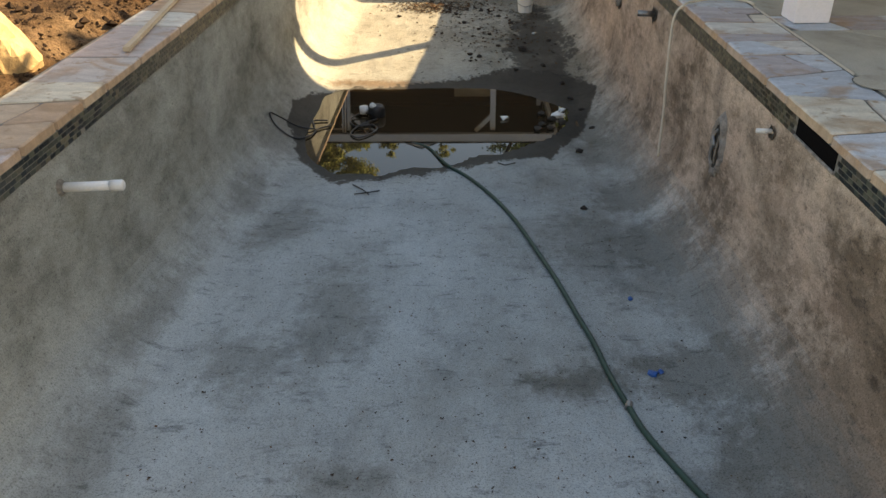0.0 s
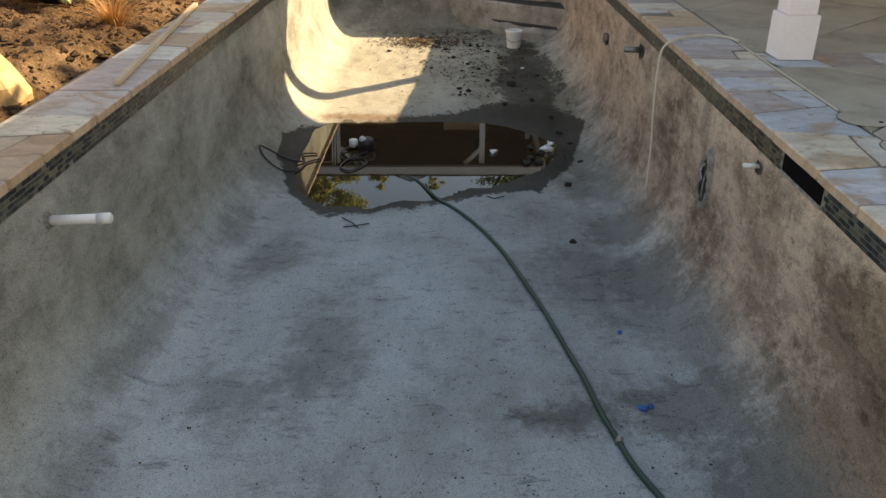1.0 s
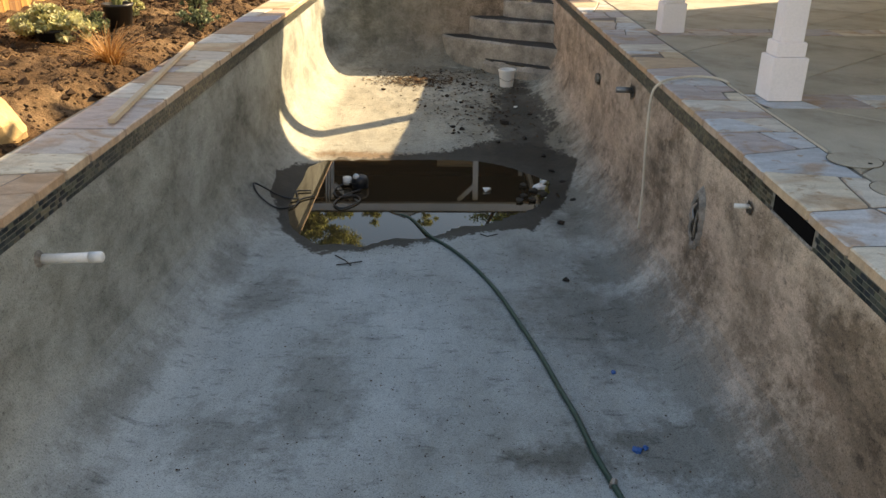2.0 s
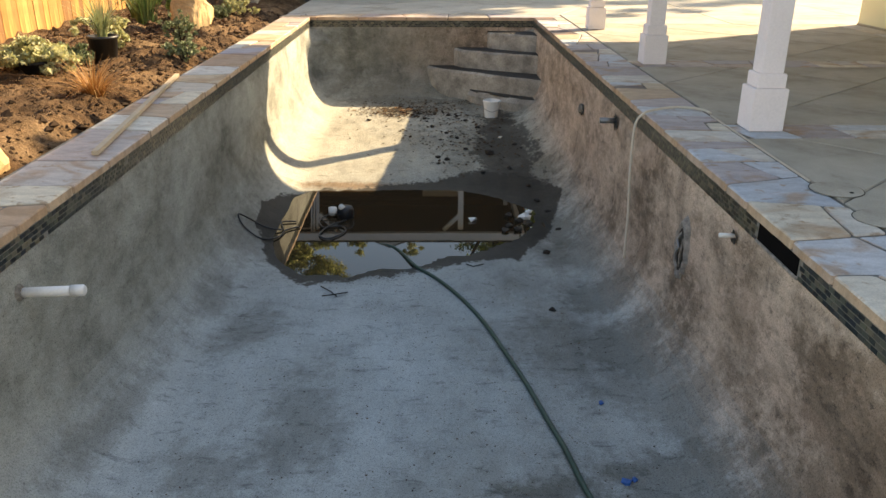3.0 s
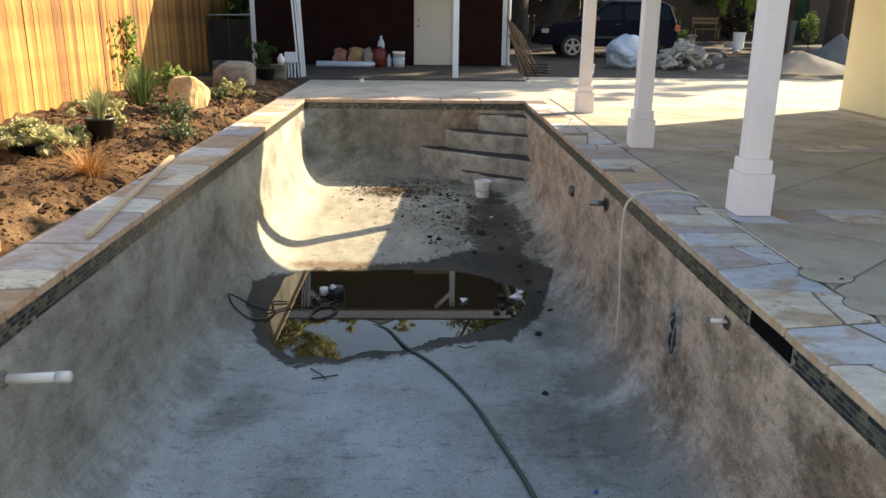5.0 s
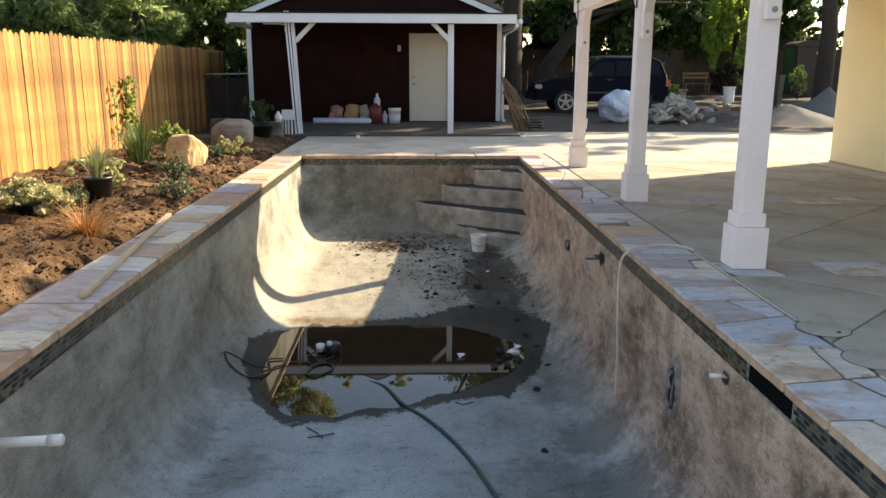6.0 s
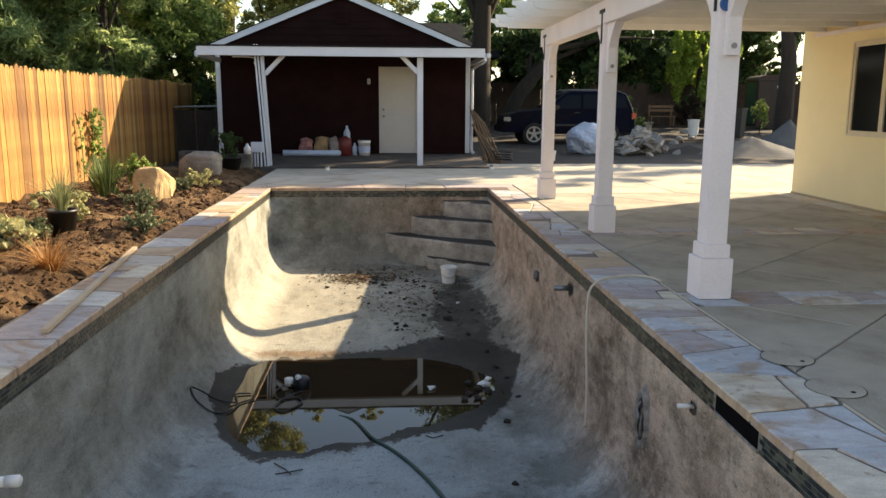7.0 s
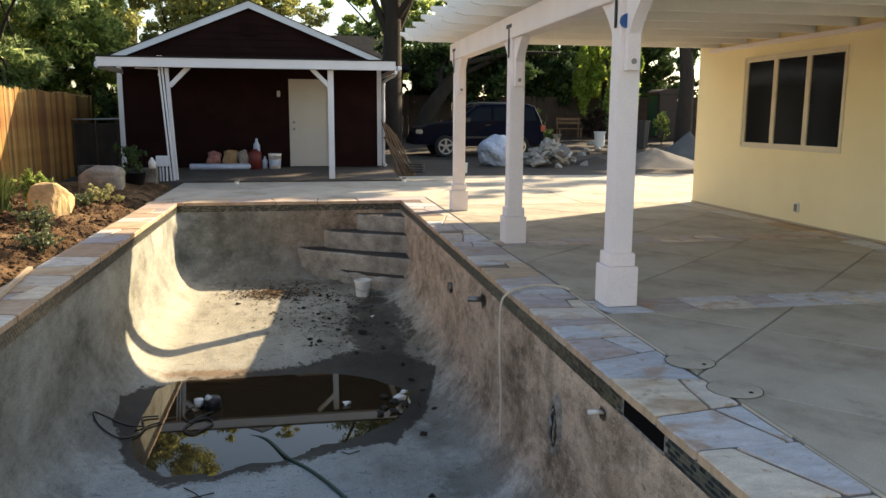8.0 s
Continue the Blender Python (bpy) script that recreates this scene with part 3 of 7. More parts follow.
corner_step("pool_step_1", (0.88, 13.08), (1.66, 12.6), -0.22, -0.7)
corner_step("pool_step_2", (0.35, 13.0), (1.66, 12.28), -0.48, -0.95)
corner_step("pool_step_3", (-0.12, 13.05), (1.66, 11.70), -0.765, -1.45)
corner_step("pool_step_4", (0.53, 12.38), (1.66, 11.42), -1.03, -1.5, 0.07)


# ---- ground, soil bed, deck ----
def sheet(name, x0, x1, y0, y1, step, height, material, label, category):
    bm = bmesh.new()
    nx, ny = max(1, round((x1 - x0) / step)), max(1, round((y1 - y0) / step))
    g = [[bm.verts.new((lerp(x0, x1, i / nx), lerp(y0, y1, j / ny), height(lerp(x0, x1, i / nx), lerp(y0, y1, j / ny)))) for i in range(nx + 1)] for j in range(ny + 1)]
    for j in range(ny):
        for i in range(nx):
            bm.faces.new((g[j][i], g[j][i + 1], g[j + 1][i + 1], g[j + 1][i]))
    return structure(name, bm, material, label, category, True)


def yard_z(x, y):
    z = float(np.interp(y, [17, 18.2, 22, 26, 33, 40], [-0.13, -0.08, 0.02, 0.10, 0.50, 0.6]))
    return z + (0.03 * noise.noise((x * 0.7, y * 0.7, 2)) if abs(x) < 40 and y < 60 else 0)


bm = bmesh.new()
xs = [-900, -60, -20, -6, -2.3, 2.0, 6, 9, 12, 16, 20, 28, 60, 900]
ys = [-900, -30, -1, 0.2, 13.4, 17, 18.2, 19, 20, 21, 22, 24, 27, 31, 36, 60, 900]
vs = [[bm.verts.new((x, y, yard_z(x, y))) for x in xs] for y in ys]
for j in range(len(ys) - 1):
    for i in range(len(xs) - 1):
        if not (xs[i] == -2.3 and ys[j] == 0.2):
            bm.faces.new((vs[j][i], vs[j][i + 1], vs[j + 1][i + 1], vs[j + 1][i]))
structure("ground", bm, DIRT, "bare brown dirt ground reaching the horizon", "ground", True)


def bed_z(x, y):
    z = 0.0 + 0.06 * noise.noise((x * 1.3, y * 1.3, 5)) + 0.07 * noise.noise((x * 3.5, y * 3.5, 6)) + 0.04 * noise.noise((x * 7, y * 7, 7)) + 0.02 * abs(noise.noise((x * 17, y * 17, 8)))
    z += 0.12 * math.exp(-((x + 3.4) ** 2 + (y - 5.6) ** 2) / 0.9)
    z += 0.05 * (1 - 2 * abs(noise.noise((x * 2.3, y * 2.3, 11)))) - 0.03
    return z - 0.13 * max(0.0, min(1.0, (x + 2.80) / 0.25)) + 0.01


sheet("planting_bed", -5.6, -2.40, 0.0, 17.2, 0.038, bed_z, SOIL, "freshly dug brown soil planting bed beside the pool", "soil")

verts, faces = [], []
for _ in range(9000):
    y = rnd.uniform(3.0, 14)
    x = rnd.uniform(-5.0, -2.5)
    s = rnd.uniform(0.005, 0.02) * (2.6 if rnd.random() < 0.12 else 1)
    c = Vector((x, y, bed_z(x, y) + s * 0.25))
    k = len(verts)
    for d in ((1, 0, 0), (0, 1, 0), (-1, 0, 0), (0, -1, 0), (0, 0, 0.8), (0, 0, -0.8)):
        verts.append(c + Vector((d[0] + rnd.uniform(-0.35, 0.35), d[1] + rnd.uniform(-0.35, 0.35), d[2] + rnd.uniform(-0.3, 0.3))) * s)
    faces += [(k + a, k + (a + 1) % 4, k + 4) for a in range(4)] + [(k + (a + 1) % 4, k + a, k + 5) for a in range(4)]
clods = bpy.data.meshes.new("soil_clods")
clods.from_pydata(verts, [], faces)
clods.materials.append(CLODS)
tagged(new("soil_clods", clods), "loose lumps of brown soil on the bed", "soil", "", "stuff")


def stone_cells(u0, u1, cuts, split, seed):
    """Irregular stones of a strip along v: quads with slanting joints, some split across."""
    r = random.Random(seed)
    lines = []
    for c in cuts:
        s = r.uniform(-0.06, 0.06)
        lines.append((c - s, c + s))
    cells = []
    for (a0, a1), (b0, b1) in zip(lines, lines[1:]):
        quad = [(u0, a0), (u1, a1), (u1, b1), (u0, b0)]
        if r.random() < split:
            f = r.uniform(0.42, 0.68)
            p = (lerp(u0, u1, f), (a0 + b0) / 2)
            d = (r.uniform(-0.25, 0.25), 1.0)
            one, two = cut(quad, p, d, 1), cut(quad, p, d, -1)
            for half in (one, two):
                if r.random() < 0.35 and area(half) > 0.08:
                    q = sum((Vector(v) for v in half), Vector((0, 0))) / len(half)
                    d2 = (1.0, r.uniform(-0.25, 0.25))
                    cells += [cut(half, q, d2, 1), cut(half, q, d2, -1)]
                else:
                    cells.append(half)
        else:
            cells.append(quad)
    return [c for c in cells if len(c) > 2 and area(c) > 0.004]


def ragged(poly):
    """The same outline with hand-split, slightly wandering sides and knocked-off corners."""
    out = []
    for i in range(len(poly)):
        a, b = Vector(poly[i]), Vector(poly[(i + 1) % len(poly)])
        d = b - a
        if d.length < 0.03:
            out.append(a)
            continue
        side = Vector((-d.y, d.x)).normalized()
        n = max(2, min(5, int(d.length / 0.11)))
        out.append(a + d * min(0.10, 0.011 / d.length))
        for k in range(1, n):
            out.append(a + d * (k / n) + side * rnd.uniform(-0.004, 0.004))
        out.append(b - d * min(0.10, 0.011 / d.length))
    return out


def lay(cells, parent, name, material, gap=0.006, thick=0.05, swap=False, uneven=0.004, top=0.0):
    for c in cells:
        c = [(p[1], p[0]) for p in c] if swap else c
        c = shrink(c, gap)
        if len(c) < 3 or area(c) < 0.003:
            continue
        if name == "flagstone":
            c = ragged(c)
        mid = sum((Vector(v) for v in c), Vector((0, 0))) / len(c)
        bm = bmesh.new()
        prism(bm, [Vector(v) - mid for v in c], -thick, rnd.uniform(-uneven, uneven) + top, 0.007)
        bmesh.ops.recalc_face_normals(bm, faces=bm.faces)
        ob = part(name, bm, material, parent)
        ob.location = (mid.x, mid.y, 0)


def joints(a, b, lo, hi, seed):
    r = random.Random(seed)
    out = [a]
    while out[-1] < b - hi * 0.7:
        out.append(out[-1] + r.uniform(lo, hi))
    out[-1] = b
    return out


RIGHT_FAR = [5.66, 5.9, 6.2, 6.55, 7.0, 7.3, 7.7, 8.25, 8.6] + joints(9.1, 13.16, 0.35, 0.6, 3)
# near stones of the other side: joint at the pool, joint at the deck, where a split across meets both joints
RIGHT_NEAR = [(0.3, 0.3, None), (0.95, 0.9, (0.5, 0.6)), (1.5, 1.55, None), (2.0, 2.0, (0.6, 0.5)), (2.40, 2.42, (0.75, 0.36)), (2.89, 2.90, (0.93, 0.66)), (3.28, 3.36, (0.64, 0.74)), (3.85, 3.74, None),
              (4.15, 4.30, (0.74, 0.50)), (4.60, 4.62, (0.75, 0.36)), (4.90, 4.95, None), (5.12, 5.10, None), (5.44, 5.40, (0.7, 0.75)), (5.66, 5.66, None)]
LEFT_JOINTS = [0.3, 0.9, 1.5, 2.1, 2.55, 3.11, 3.76, 4.10, 4.62, 5.41, 5.85, 6.3] + joints(6.8, 13.16, 0.4, 0.65, 4)
coping_left = structure("coping_left", box(XL - 0.47, XL - 0.030, 0.0, 13.7, -0.16, -0.008, 0), MORTAR, "mortar bed under the flagstone coping", "coping")
coping_right = structure("coping_right", box(XR + 0.030, XR + 0.50, 0.0, 13.19, -0.16, -0.008, 0), MORTAR, "mortar bed under the flagstone coping", "coping")
coping_far = structure("coping_far", box(XL - 0.030, XR + 0.50, YF + 0.030, 13.7, -0.16, -0.008, 0), MORTAR, "mortar bed under the flagstone coping", "coping")
coping_near = structure("coping_near", box(XL - 0.46, XR + 0.5, -1.005, YN, -0.16, -0.002, 0.01), CONCRETE, "plain concrete coping at the pool's near end", "coping")

# concrete deck, cut by diagonal saw joints into panels
deck = structure("deck", box(2.155, 6.5, -1.0, 12.3, -0.16, -0.012, 0), MORTAR, "concrete patio deck with diagonal saw-cut joints", "deck")
deck_far = structure("deck_far", box(-2.41, 12.0, 13.70, 17.14, -0.16, -0.012, 0), MORTAR, "sunlit concrete deck beyond the pool", "deck")
deck_side = structure("deck_side", box(2.155, 12.0, 12.30, 13.70, -0.16, -0.0125, 0), MORTAR, "sunlit concrete deck between pool and house", "deck")
deck_yard = structure("deck_yard", box(2.2, 12.0, 17.14, 18.5, -0.16, -0.0125, 0), MORTAR, "concrete apron next to the dirt yard", "deck")


def panels(x0, x1, y0, y1, diagonals):
    cells = [[(x0, y0), (x1, y0), (x1, y1), (x0, y1)]]
    for p, d in diagonals:
        nxt = []
        for c in cells:
            for k in (1, -1):
                h = cut(c, p, d, k)
                if len(h) > 2 and area(h) > 0.003:
                    nxt.append(h)
        cells = nxt
    return cells


DIAGONALS = [((2.38, 1.86 + 2.166 + k * 1.72), (1, 0.915)) for k in range(-3, 9)] + [((2.52, 5.14 + k * 1.9), (1, -1.08)) for k in range(-3, 9)]
BANDS = [(5.19, 5.60), (8.22, 8.66)]
for y0, y1 in ((-1.0, BANDS[0][0]), (BANDS[0][1], BANDS[1][0]), (BANDS[1][1], 12.3)):
    lay(panels(2.155, 6.12, y0, y1, DIAGONALS), deck, "panel", CONCRETE, 0.005, 0.06, False, 0.0008)
lay(panels(2.155, 12.0, 12.3, 13.7, [((k, 12.0), (0, 1)) for k in (4.6, 7.1, 9.6)]), deck_side, "panel", SUNLITCONCRETE, 0.005, 0.06, False, 0.0008)
lay(panels(-2.41, 12.0, 13.7, 17.14, [((1.9, 13.16), (1, 2.2)), ((-2.2, 13.7), (1, 1.3))] + [((k, 12.0), (0, 1)) for k in (4.6, 7.1, 9.6)]), deck_far, "panel", SUNLITCONCRETE, 0.005, 0.06, False, 0.0008)
lay(panels(2.2, 12.0, 17.14, 18.5, [((k, 12.0), (0.2, 1)) for k in (4.6, 7.1, 9.6)]), deck_yard, "panel", SUNLITCONCRETE, 0.005, 0.06, False, 0.0008)


# unseen deck added behind the camera to bounce sunlight under the cover
bounce_deck = structure("bounce_deck", box(-2.41, 6.5, -8.9, -1.01, -0.16, -0.012, 0), MORTAR, "unseen concrete deck added behind the viewer to bounce light", "deck")
lay(panels(-2.41, 6.5, -8.9, -1.01, [((k, 0.0), (0, 1)) for k in (-0.2, 2.0, 4.3)] + [((0, k), (1, 0)) for k in (-3.6, -6.3)]), bounce_deck, "panel", SUNLITCONCRETE, 0.005, 0.06, False, 0.0008)


# two round covers set in the deck
def round_cover(x, y):
    t = thing("round_cover", (x, y, 0.002), "round concrete-coloured skimmer cover set in the deck", "cover", "skimmer covers")
    bm = bmesh.new()
    prism(bm, [(0.138 * math.cos(a), 0.138 * math.sin(a)) for a in (2 * math.pi * k / 32 for k in range(32))], -0.001, 0.004, 0.002)
    part("lid", bm, CONCRETE, t)
    bm = bmesh.new()
    ring = [(math.cos(2 * math.pi * k / 32), math.sin(2 * math.pi * k / 32)) for k in range(32)]
    inner = [bm.verts.new((0.1365 * c, 0.1365 * s, 0.0015)) for c, s in ring]
    outer = [bm.verts.new((0.1425 * c, 0.1425 * s, 0.0015)) for c, s in ring]
    for k in range(32):
        bm.faces.new((inner[k], outer[k], outer[(k + 1) % 32], inner[(k + 1) % 32]))
    part("rim", bm, DARKHOLE, t, "dark joint round the lid")
    bm = bmesh.new()
    tube(bm, [(0.05, -0.07, 0.003), (0.05, -0.07, 0.0062)], 0.012, 10)
    part("finger_hole", bm, DARKHOLE, t)


round_cover(2.215, 4.03)
round_cover(2.22, 3.555)

# garage slab
slab_bm = bmesh.new()
sv = [slab_bm.verts.new(p) for p in ((-4.05, 17.16, -0.15), (2.18, 17.16, -0.15), (2.18, 19.9, -0.15), (-4.05, 19.9, -0.15), (-4.05, 17.16, 0.03), (2.18, 17.16, 0.03), (2.18, 19.9, 0.18), (-4.05, 19.9, 0.18))]
for q in ((4, 5, 6, 7), (0, 1, 5, 4), (1, 2, 6, 5), (3, 0, 4, 7), (2, 3, 7, 6), (0, 3, 2, 1)):
    slab_bm.faces.new([sv[i] for i in q])
structure("garage_slab", slab_bm, SLAB, "grey concrete porch slab in front of the garage", "slab")


# ---- house with the cream wall ----
house = thing("house", (6.49, 12.28, 0), "single-storey house with a cream stucco wall and low roof", "house")
W0, W1, WZ0, WZ1 = -3.62, -1.42, 1.0, 2.235   # window along y (from the corner), sill and head
bm = bmesh.new()
boxm(bm, 0, 0.2, W1, 0, 0.0, 2.75)
boxm(bm, 0, 0.2, -15, W0, 0.0, 2.75)
boxm(bm, 0, 0.2, W0, W1, 0.0, WZ0)
boxm(bm, 0, 0.2, W0, W1, WZ1, 2.75)
bmesh.ops.remove_doubles(bm, verts=bm.verts, dist=0.0005)
part("wall", bm, STUCCO, house)
part("end_wall", box(0.2, 9.0, -0.2, 0.0, 0.0, 2.75, 0), STUCCO, house)
part("back_wall", box(8.8, 9.0, -15, -0.2, 0, 2.75, 0), STUCCO, house)
part("near_wall", box(0.2, 8.8, -15, -14.8, 0, 2.75, 0), STUCCO, house)
part("floor_slab", box(0.2, 8.8, -14.8, -0.2, -0.1, 0.05, 0), CONCRETE, house)
part("weep_screed", box(-0.010, 0.0, -15, 0.010, 0.0, 0.028, 0.002), NEWPINE, house, "thin tan strip at the foot of the wall")
bm = bmesh.new()
rv = [bm.verts.new(p) for p in ((-0.32, 0.35, 2.74), (-0.32, -15.3, 2.74), (9.3, -15.3, 2.74), (9.3, 0.35, 2.74), (4.5, -4.5, 4.05), (4.5, -10.5, 4.05))]
for q in ((0, 4, 5, 1), (1, 5, 2), (2, 5, 4, 3), (3, 4, 0), (0, 1, 2, 3)):
    bm.faces.new([rv[i] for i in q])
bmesh.ops.recalc_face_normals(bm, faces=bm.faces)
part("roof", bm, SHINGLE, house, "low grey shingle roof")
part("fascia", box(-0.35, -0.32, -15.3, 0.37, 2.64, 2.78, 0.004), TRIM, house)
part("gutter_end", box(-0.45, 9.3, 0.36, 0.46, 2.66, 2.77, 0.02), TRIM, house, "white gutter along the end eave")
win = part("window", box(-0.018, 0.0, W0 - 0.03, W1 + 0.03, WZ0 - 0.03, WZ0 + 0.0, 0.003), FRAME, house, "three-light window with white frames")
part("frame_head", box(-0.018, 0.0, W0 - 0.03, W1 + 0.03, WZ1, WZ1 + 0.03, 0.003), FRAME, win)
for a in (W0 - 0.03, W1):
    part("frame_jamb", box(-0.018, 0.0, a, a + 0.03, WZ0, WZ1, 0.003), FRAME, win)
for k in range(3):
    a, b = lerp(W0, W1, k / 3), lerp(W0, W1, (k + 1) / 3)
    bm = bmesh.new()
    for y0, y1, z0, z1 in ((a, b, WZ0, WZ0 + 0.045), (a, b, WZ1 - 0.045, WZ1), (a, a + 0.045, WZ0 + 0.045, WZ1 - 0.045), (b - 0.045, b, WZ0 + 0.045, WZ1 - 0.045)):
        boxm(bm, 0.0, 0.05, y0, y1, z0, z1, 0.004)
    part("sash", bm, FRAME, win)
    part("pane", box(0.022, 0.03, a + 0.04, b - 0.04, WZ0 + 0.04, WZ1 - 0.04, 0), GLASS, win, "dark reflecting glass")
plate = part("outlet_box", box(-0.03, 0.0, -2.93, -2.85, 0.16, 0.29, 0.006), PVC, house, "grey weatherproof outlet cover")
part("outlet_flap", box(-0.042, -0.03, -2.92, -2.86, 0.175, 0.275, 0.005), METAL, plate)


# ---- pergola ----
PX = 2.352
pergola = thing("pergola", (0, 0, 0), "white painted timber patio cover with rafters and square posts", "pergola")


def post_at(y):
    p = part("post", box(PX - 0.08, PX + 0.08, y - 0.08, y + 0.08, 0.40, 2.22, 0.006), WHITE, pergola)
    bm = box(PX - 0.12, PX + 0.12, y - 0.12, y + 0.12, 0.004, 0.30, 0.005)
    boxm(bm, PX - 0.10, PX + 0.10, y - 0.10, y + 0.10, 0.302, 0.40, 0.006)
    part("post_base", bm, WHITE, p, "stepped white plinth of the post")
    for s in (-1, 1):
        bm = bmesh.new()
        n = 8
        prof = []
        for k in range(n + 1):
            f = k / n
            prof.append((s * (0.082 + 0.30 * (f ** 2.2)), lerp(1.72, 2.218, f)))
        inner = [(s * 0.082, 1.72), (s * 0.082, 2.218)]
        outline = [(s * 0.15, 1.72)] + [(max(abs(a), 0.15) * s, b) for a, b in prof[1:]] + [inner[1], inner[0]]
        lo = [bm.verts.new((PX - 0.045, y + a, b)) for a, b in outline]
        hi = [bm.verts.new((PX + 0.045, y + a, b)) for a, b in outline]
        bm.faces.new(lo)
        bm.faces.new(hi[::-1])
        for k in range(len(outline)):
            j = (k + 1) % len(outline)
            bm.faces.new((lo[k], lo[j], hi[j], hi[k]))
        bmesh.ops.recalc_face_normals(bm, faces=bm.faces)
        br = part("brace", bm, WHITE, p, "curved white knee brace")
        bm = bmesh.new()
        tube(bm, [(PX, y + s * 0.148, 1.78), (PX, y + s * 0.158, 1.78)], 0.02, 12)
        part("bolt", bm, METAL, br, "galvanised bolt head")
    bm = box(PX - 0.092, PX - 0.0855, y - 0.018, y + 0.018, 2.02, 2.36, 0.001)
    boxm(bm, PX - 0.0925, PX - 0.0856, y - 0.10, y + 0.10, 2.33, 2.37, 0.001)
    part("strap", bm, BLACK, p, "black steel T-strap")
    return p


for y in (5.48, 8.47, 11.62):
    post_one = post_at(y)
bm = bmesh.new()
tube(bm, [(PX - 0.04, 5.402, 2.06), (PX - 0.04, 5.37, 2.06)], 0.05, 16)
part("junction_box", bm, BLUE, pergola, "round blue electrical box")
part("beam", box(PX - 0.085, PX + 0.085, 4.2, 11.95, 2.22, 2.46, 0.006), WHITE, pergola)
RAFTERS = [12.22] + [11.66 - 0.785 * k for k in range(10)]
for y in RAFTERS:
    bm = bmesh.new()
    low = 2.53 if y > 12 else 2.462
    out = [(6.47, low), (6.47, 2.65), (1.55, 2.65), (1.55, 2.60), (1.60, 2.585), (1.60, 2.545), (1.68, 2.54), (1.68, max(low, 2.49)), (1.78, low)] if y < 12 else [(6.47, low), (6.47, 2.65), (1.55, 2.65), (1.55, 2.60), (1.60, 2.585), (1.64, low)]
    lo = [bm.verts.new((a, y - 0.022, b)) for a, b in out]
    hi = [bm.verts.new((a, y + 0.022, b)) for a, b in out]
    bm.faces.new(lo)
    bm.faces.new(hi[::-1])
    for k in range(len(out)):
        j = (k + 1) % len(out)
        bm.faces.new((lo[k], lo[j], hi[j], hi[k]))
    bmesh.ops.recalc_face_normals(bm, faces=bm.faces)
    part("rafter", bm, BRIGHTCEILING, pergola)
part("ledger", box(6.44, 6.488, 4.2, 11.9, 2.40, 2.461, 0.003), WHITE, pergola)
n = 34
for k in range(n):
    a, b = lerp(1.86, 6.15, k / n), lerp(1.86, 6.15, (k + 1) / n)
    part("roof_board", box(a + 0.002, b - 0.002, 4.2, 12.25, 2.652, 2.672, 0), BRIGHTCEILING, pergola)


# ---- garage ----
garage = thing("garage", (0, 0, 0), "dark brown gabled garage with white trim and open porch", "garage")
GF, GW = 17.10, 19.6      # gable front, porch wall
GX0, GX1, GA = -4.0, 2.07, -0.965


def lap_wall(x0, x1, z0, z1, y, parent, holes=()):
    """Horizontal lap siding facing the pool; every board leans out at its foot."""
    z = z0
    while z < z1 - 0.02:
        t = min(z + 0.15, z1)
        spans = [(x0, x1)]
        for hx0, hx1, hz0, hz1 in holes:
            if z < hz1 and t > hz0:
                spans = [s for a, b in spans for s in ((a, min(b, hx0)), (max(a, hx1), b)) if s[1] - s[0] > 0.01]
        for a, b in spans:
            bm = bmesh.new()
            vv = [bm.verts.new(p) for p in ((a, y - 0.022, z), (b, y - 0.022, z), (b, y - 0.006, t), (a, y - 0.006, t), (a, y + 0.02, z), (b, y + 0.02, z), (b, y + 0.02, t), (a, y + 0.02, t))]
            for q in ((0, 1, 2, 3), (1, 0, 4, 5), (3, 2, 6, 7), (0, 3, 7, 4), (2, 1, 5, 6), (5, 4, 7, 6)):
                bm.faces.new([vv[i] for i in q])
            part("siding_board", bm, BROWN, parent)
        z = t


DX0, DX1, DZ = -0.24, 0.71, 2.26
lap_wall(-4.05, 1.93, 0.17, 2.52, GW, part("porch_wall", boxm(boxm(bmesh.new(), -4.0, DX0, GW + 0.021, GW + 0.08, 0.17, 2.52), DX1, 1.9, GW + 0.021, GW + 0.08, 0.17, 2.52), BROWN, garage), ((DX0, DX1, 0, DZ),))
part("side_wall", box(-4.05, -3.95, GW + 0.021, 26, 0.0, 2.5, 0), BROWN, garage)
part("side_wall", box(1.83, 1.93, GW + 0.021, 26, 0.0, 2.5, 0), BROWN, garage)
part("back_wall", box(-3.95, 1.83, 25.9, 26, 0.0, 2.5, 0), BROWN, garage)
part("porch_ceiling", box(-3.95, 2.0, GF + 0.16, GW, 2.52, 2.54, 0), BROWN, garage)
GB = 20.9       # plane of the gable behind the flat porch roof
AX, AZ, EZ0, EZ1 = -1.19, 4.21, 2.68, 2.54    # apex, and the rake's upper and lower edge at the eaves
EX0, EX1 = -4.90, 2.52
gable = part("gable", box(EX0 + 0.5, EX1 - 0.5, GB + 0.12, GB + 0.2, 2.5, 2.9, 0), BROWN, garage)
z, k = 2.60, 0
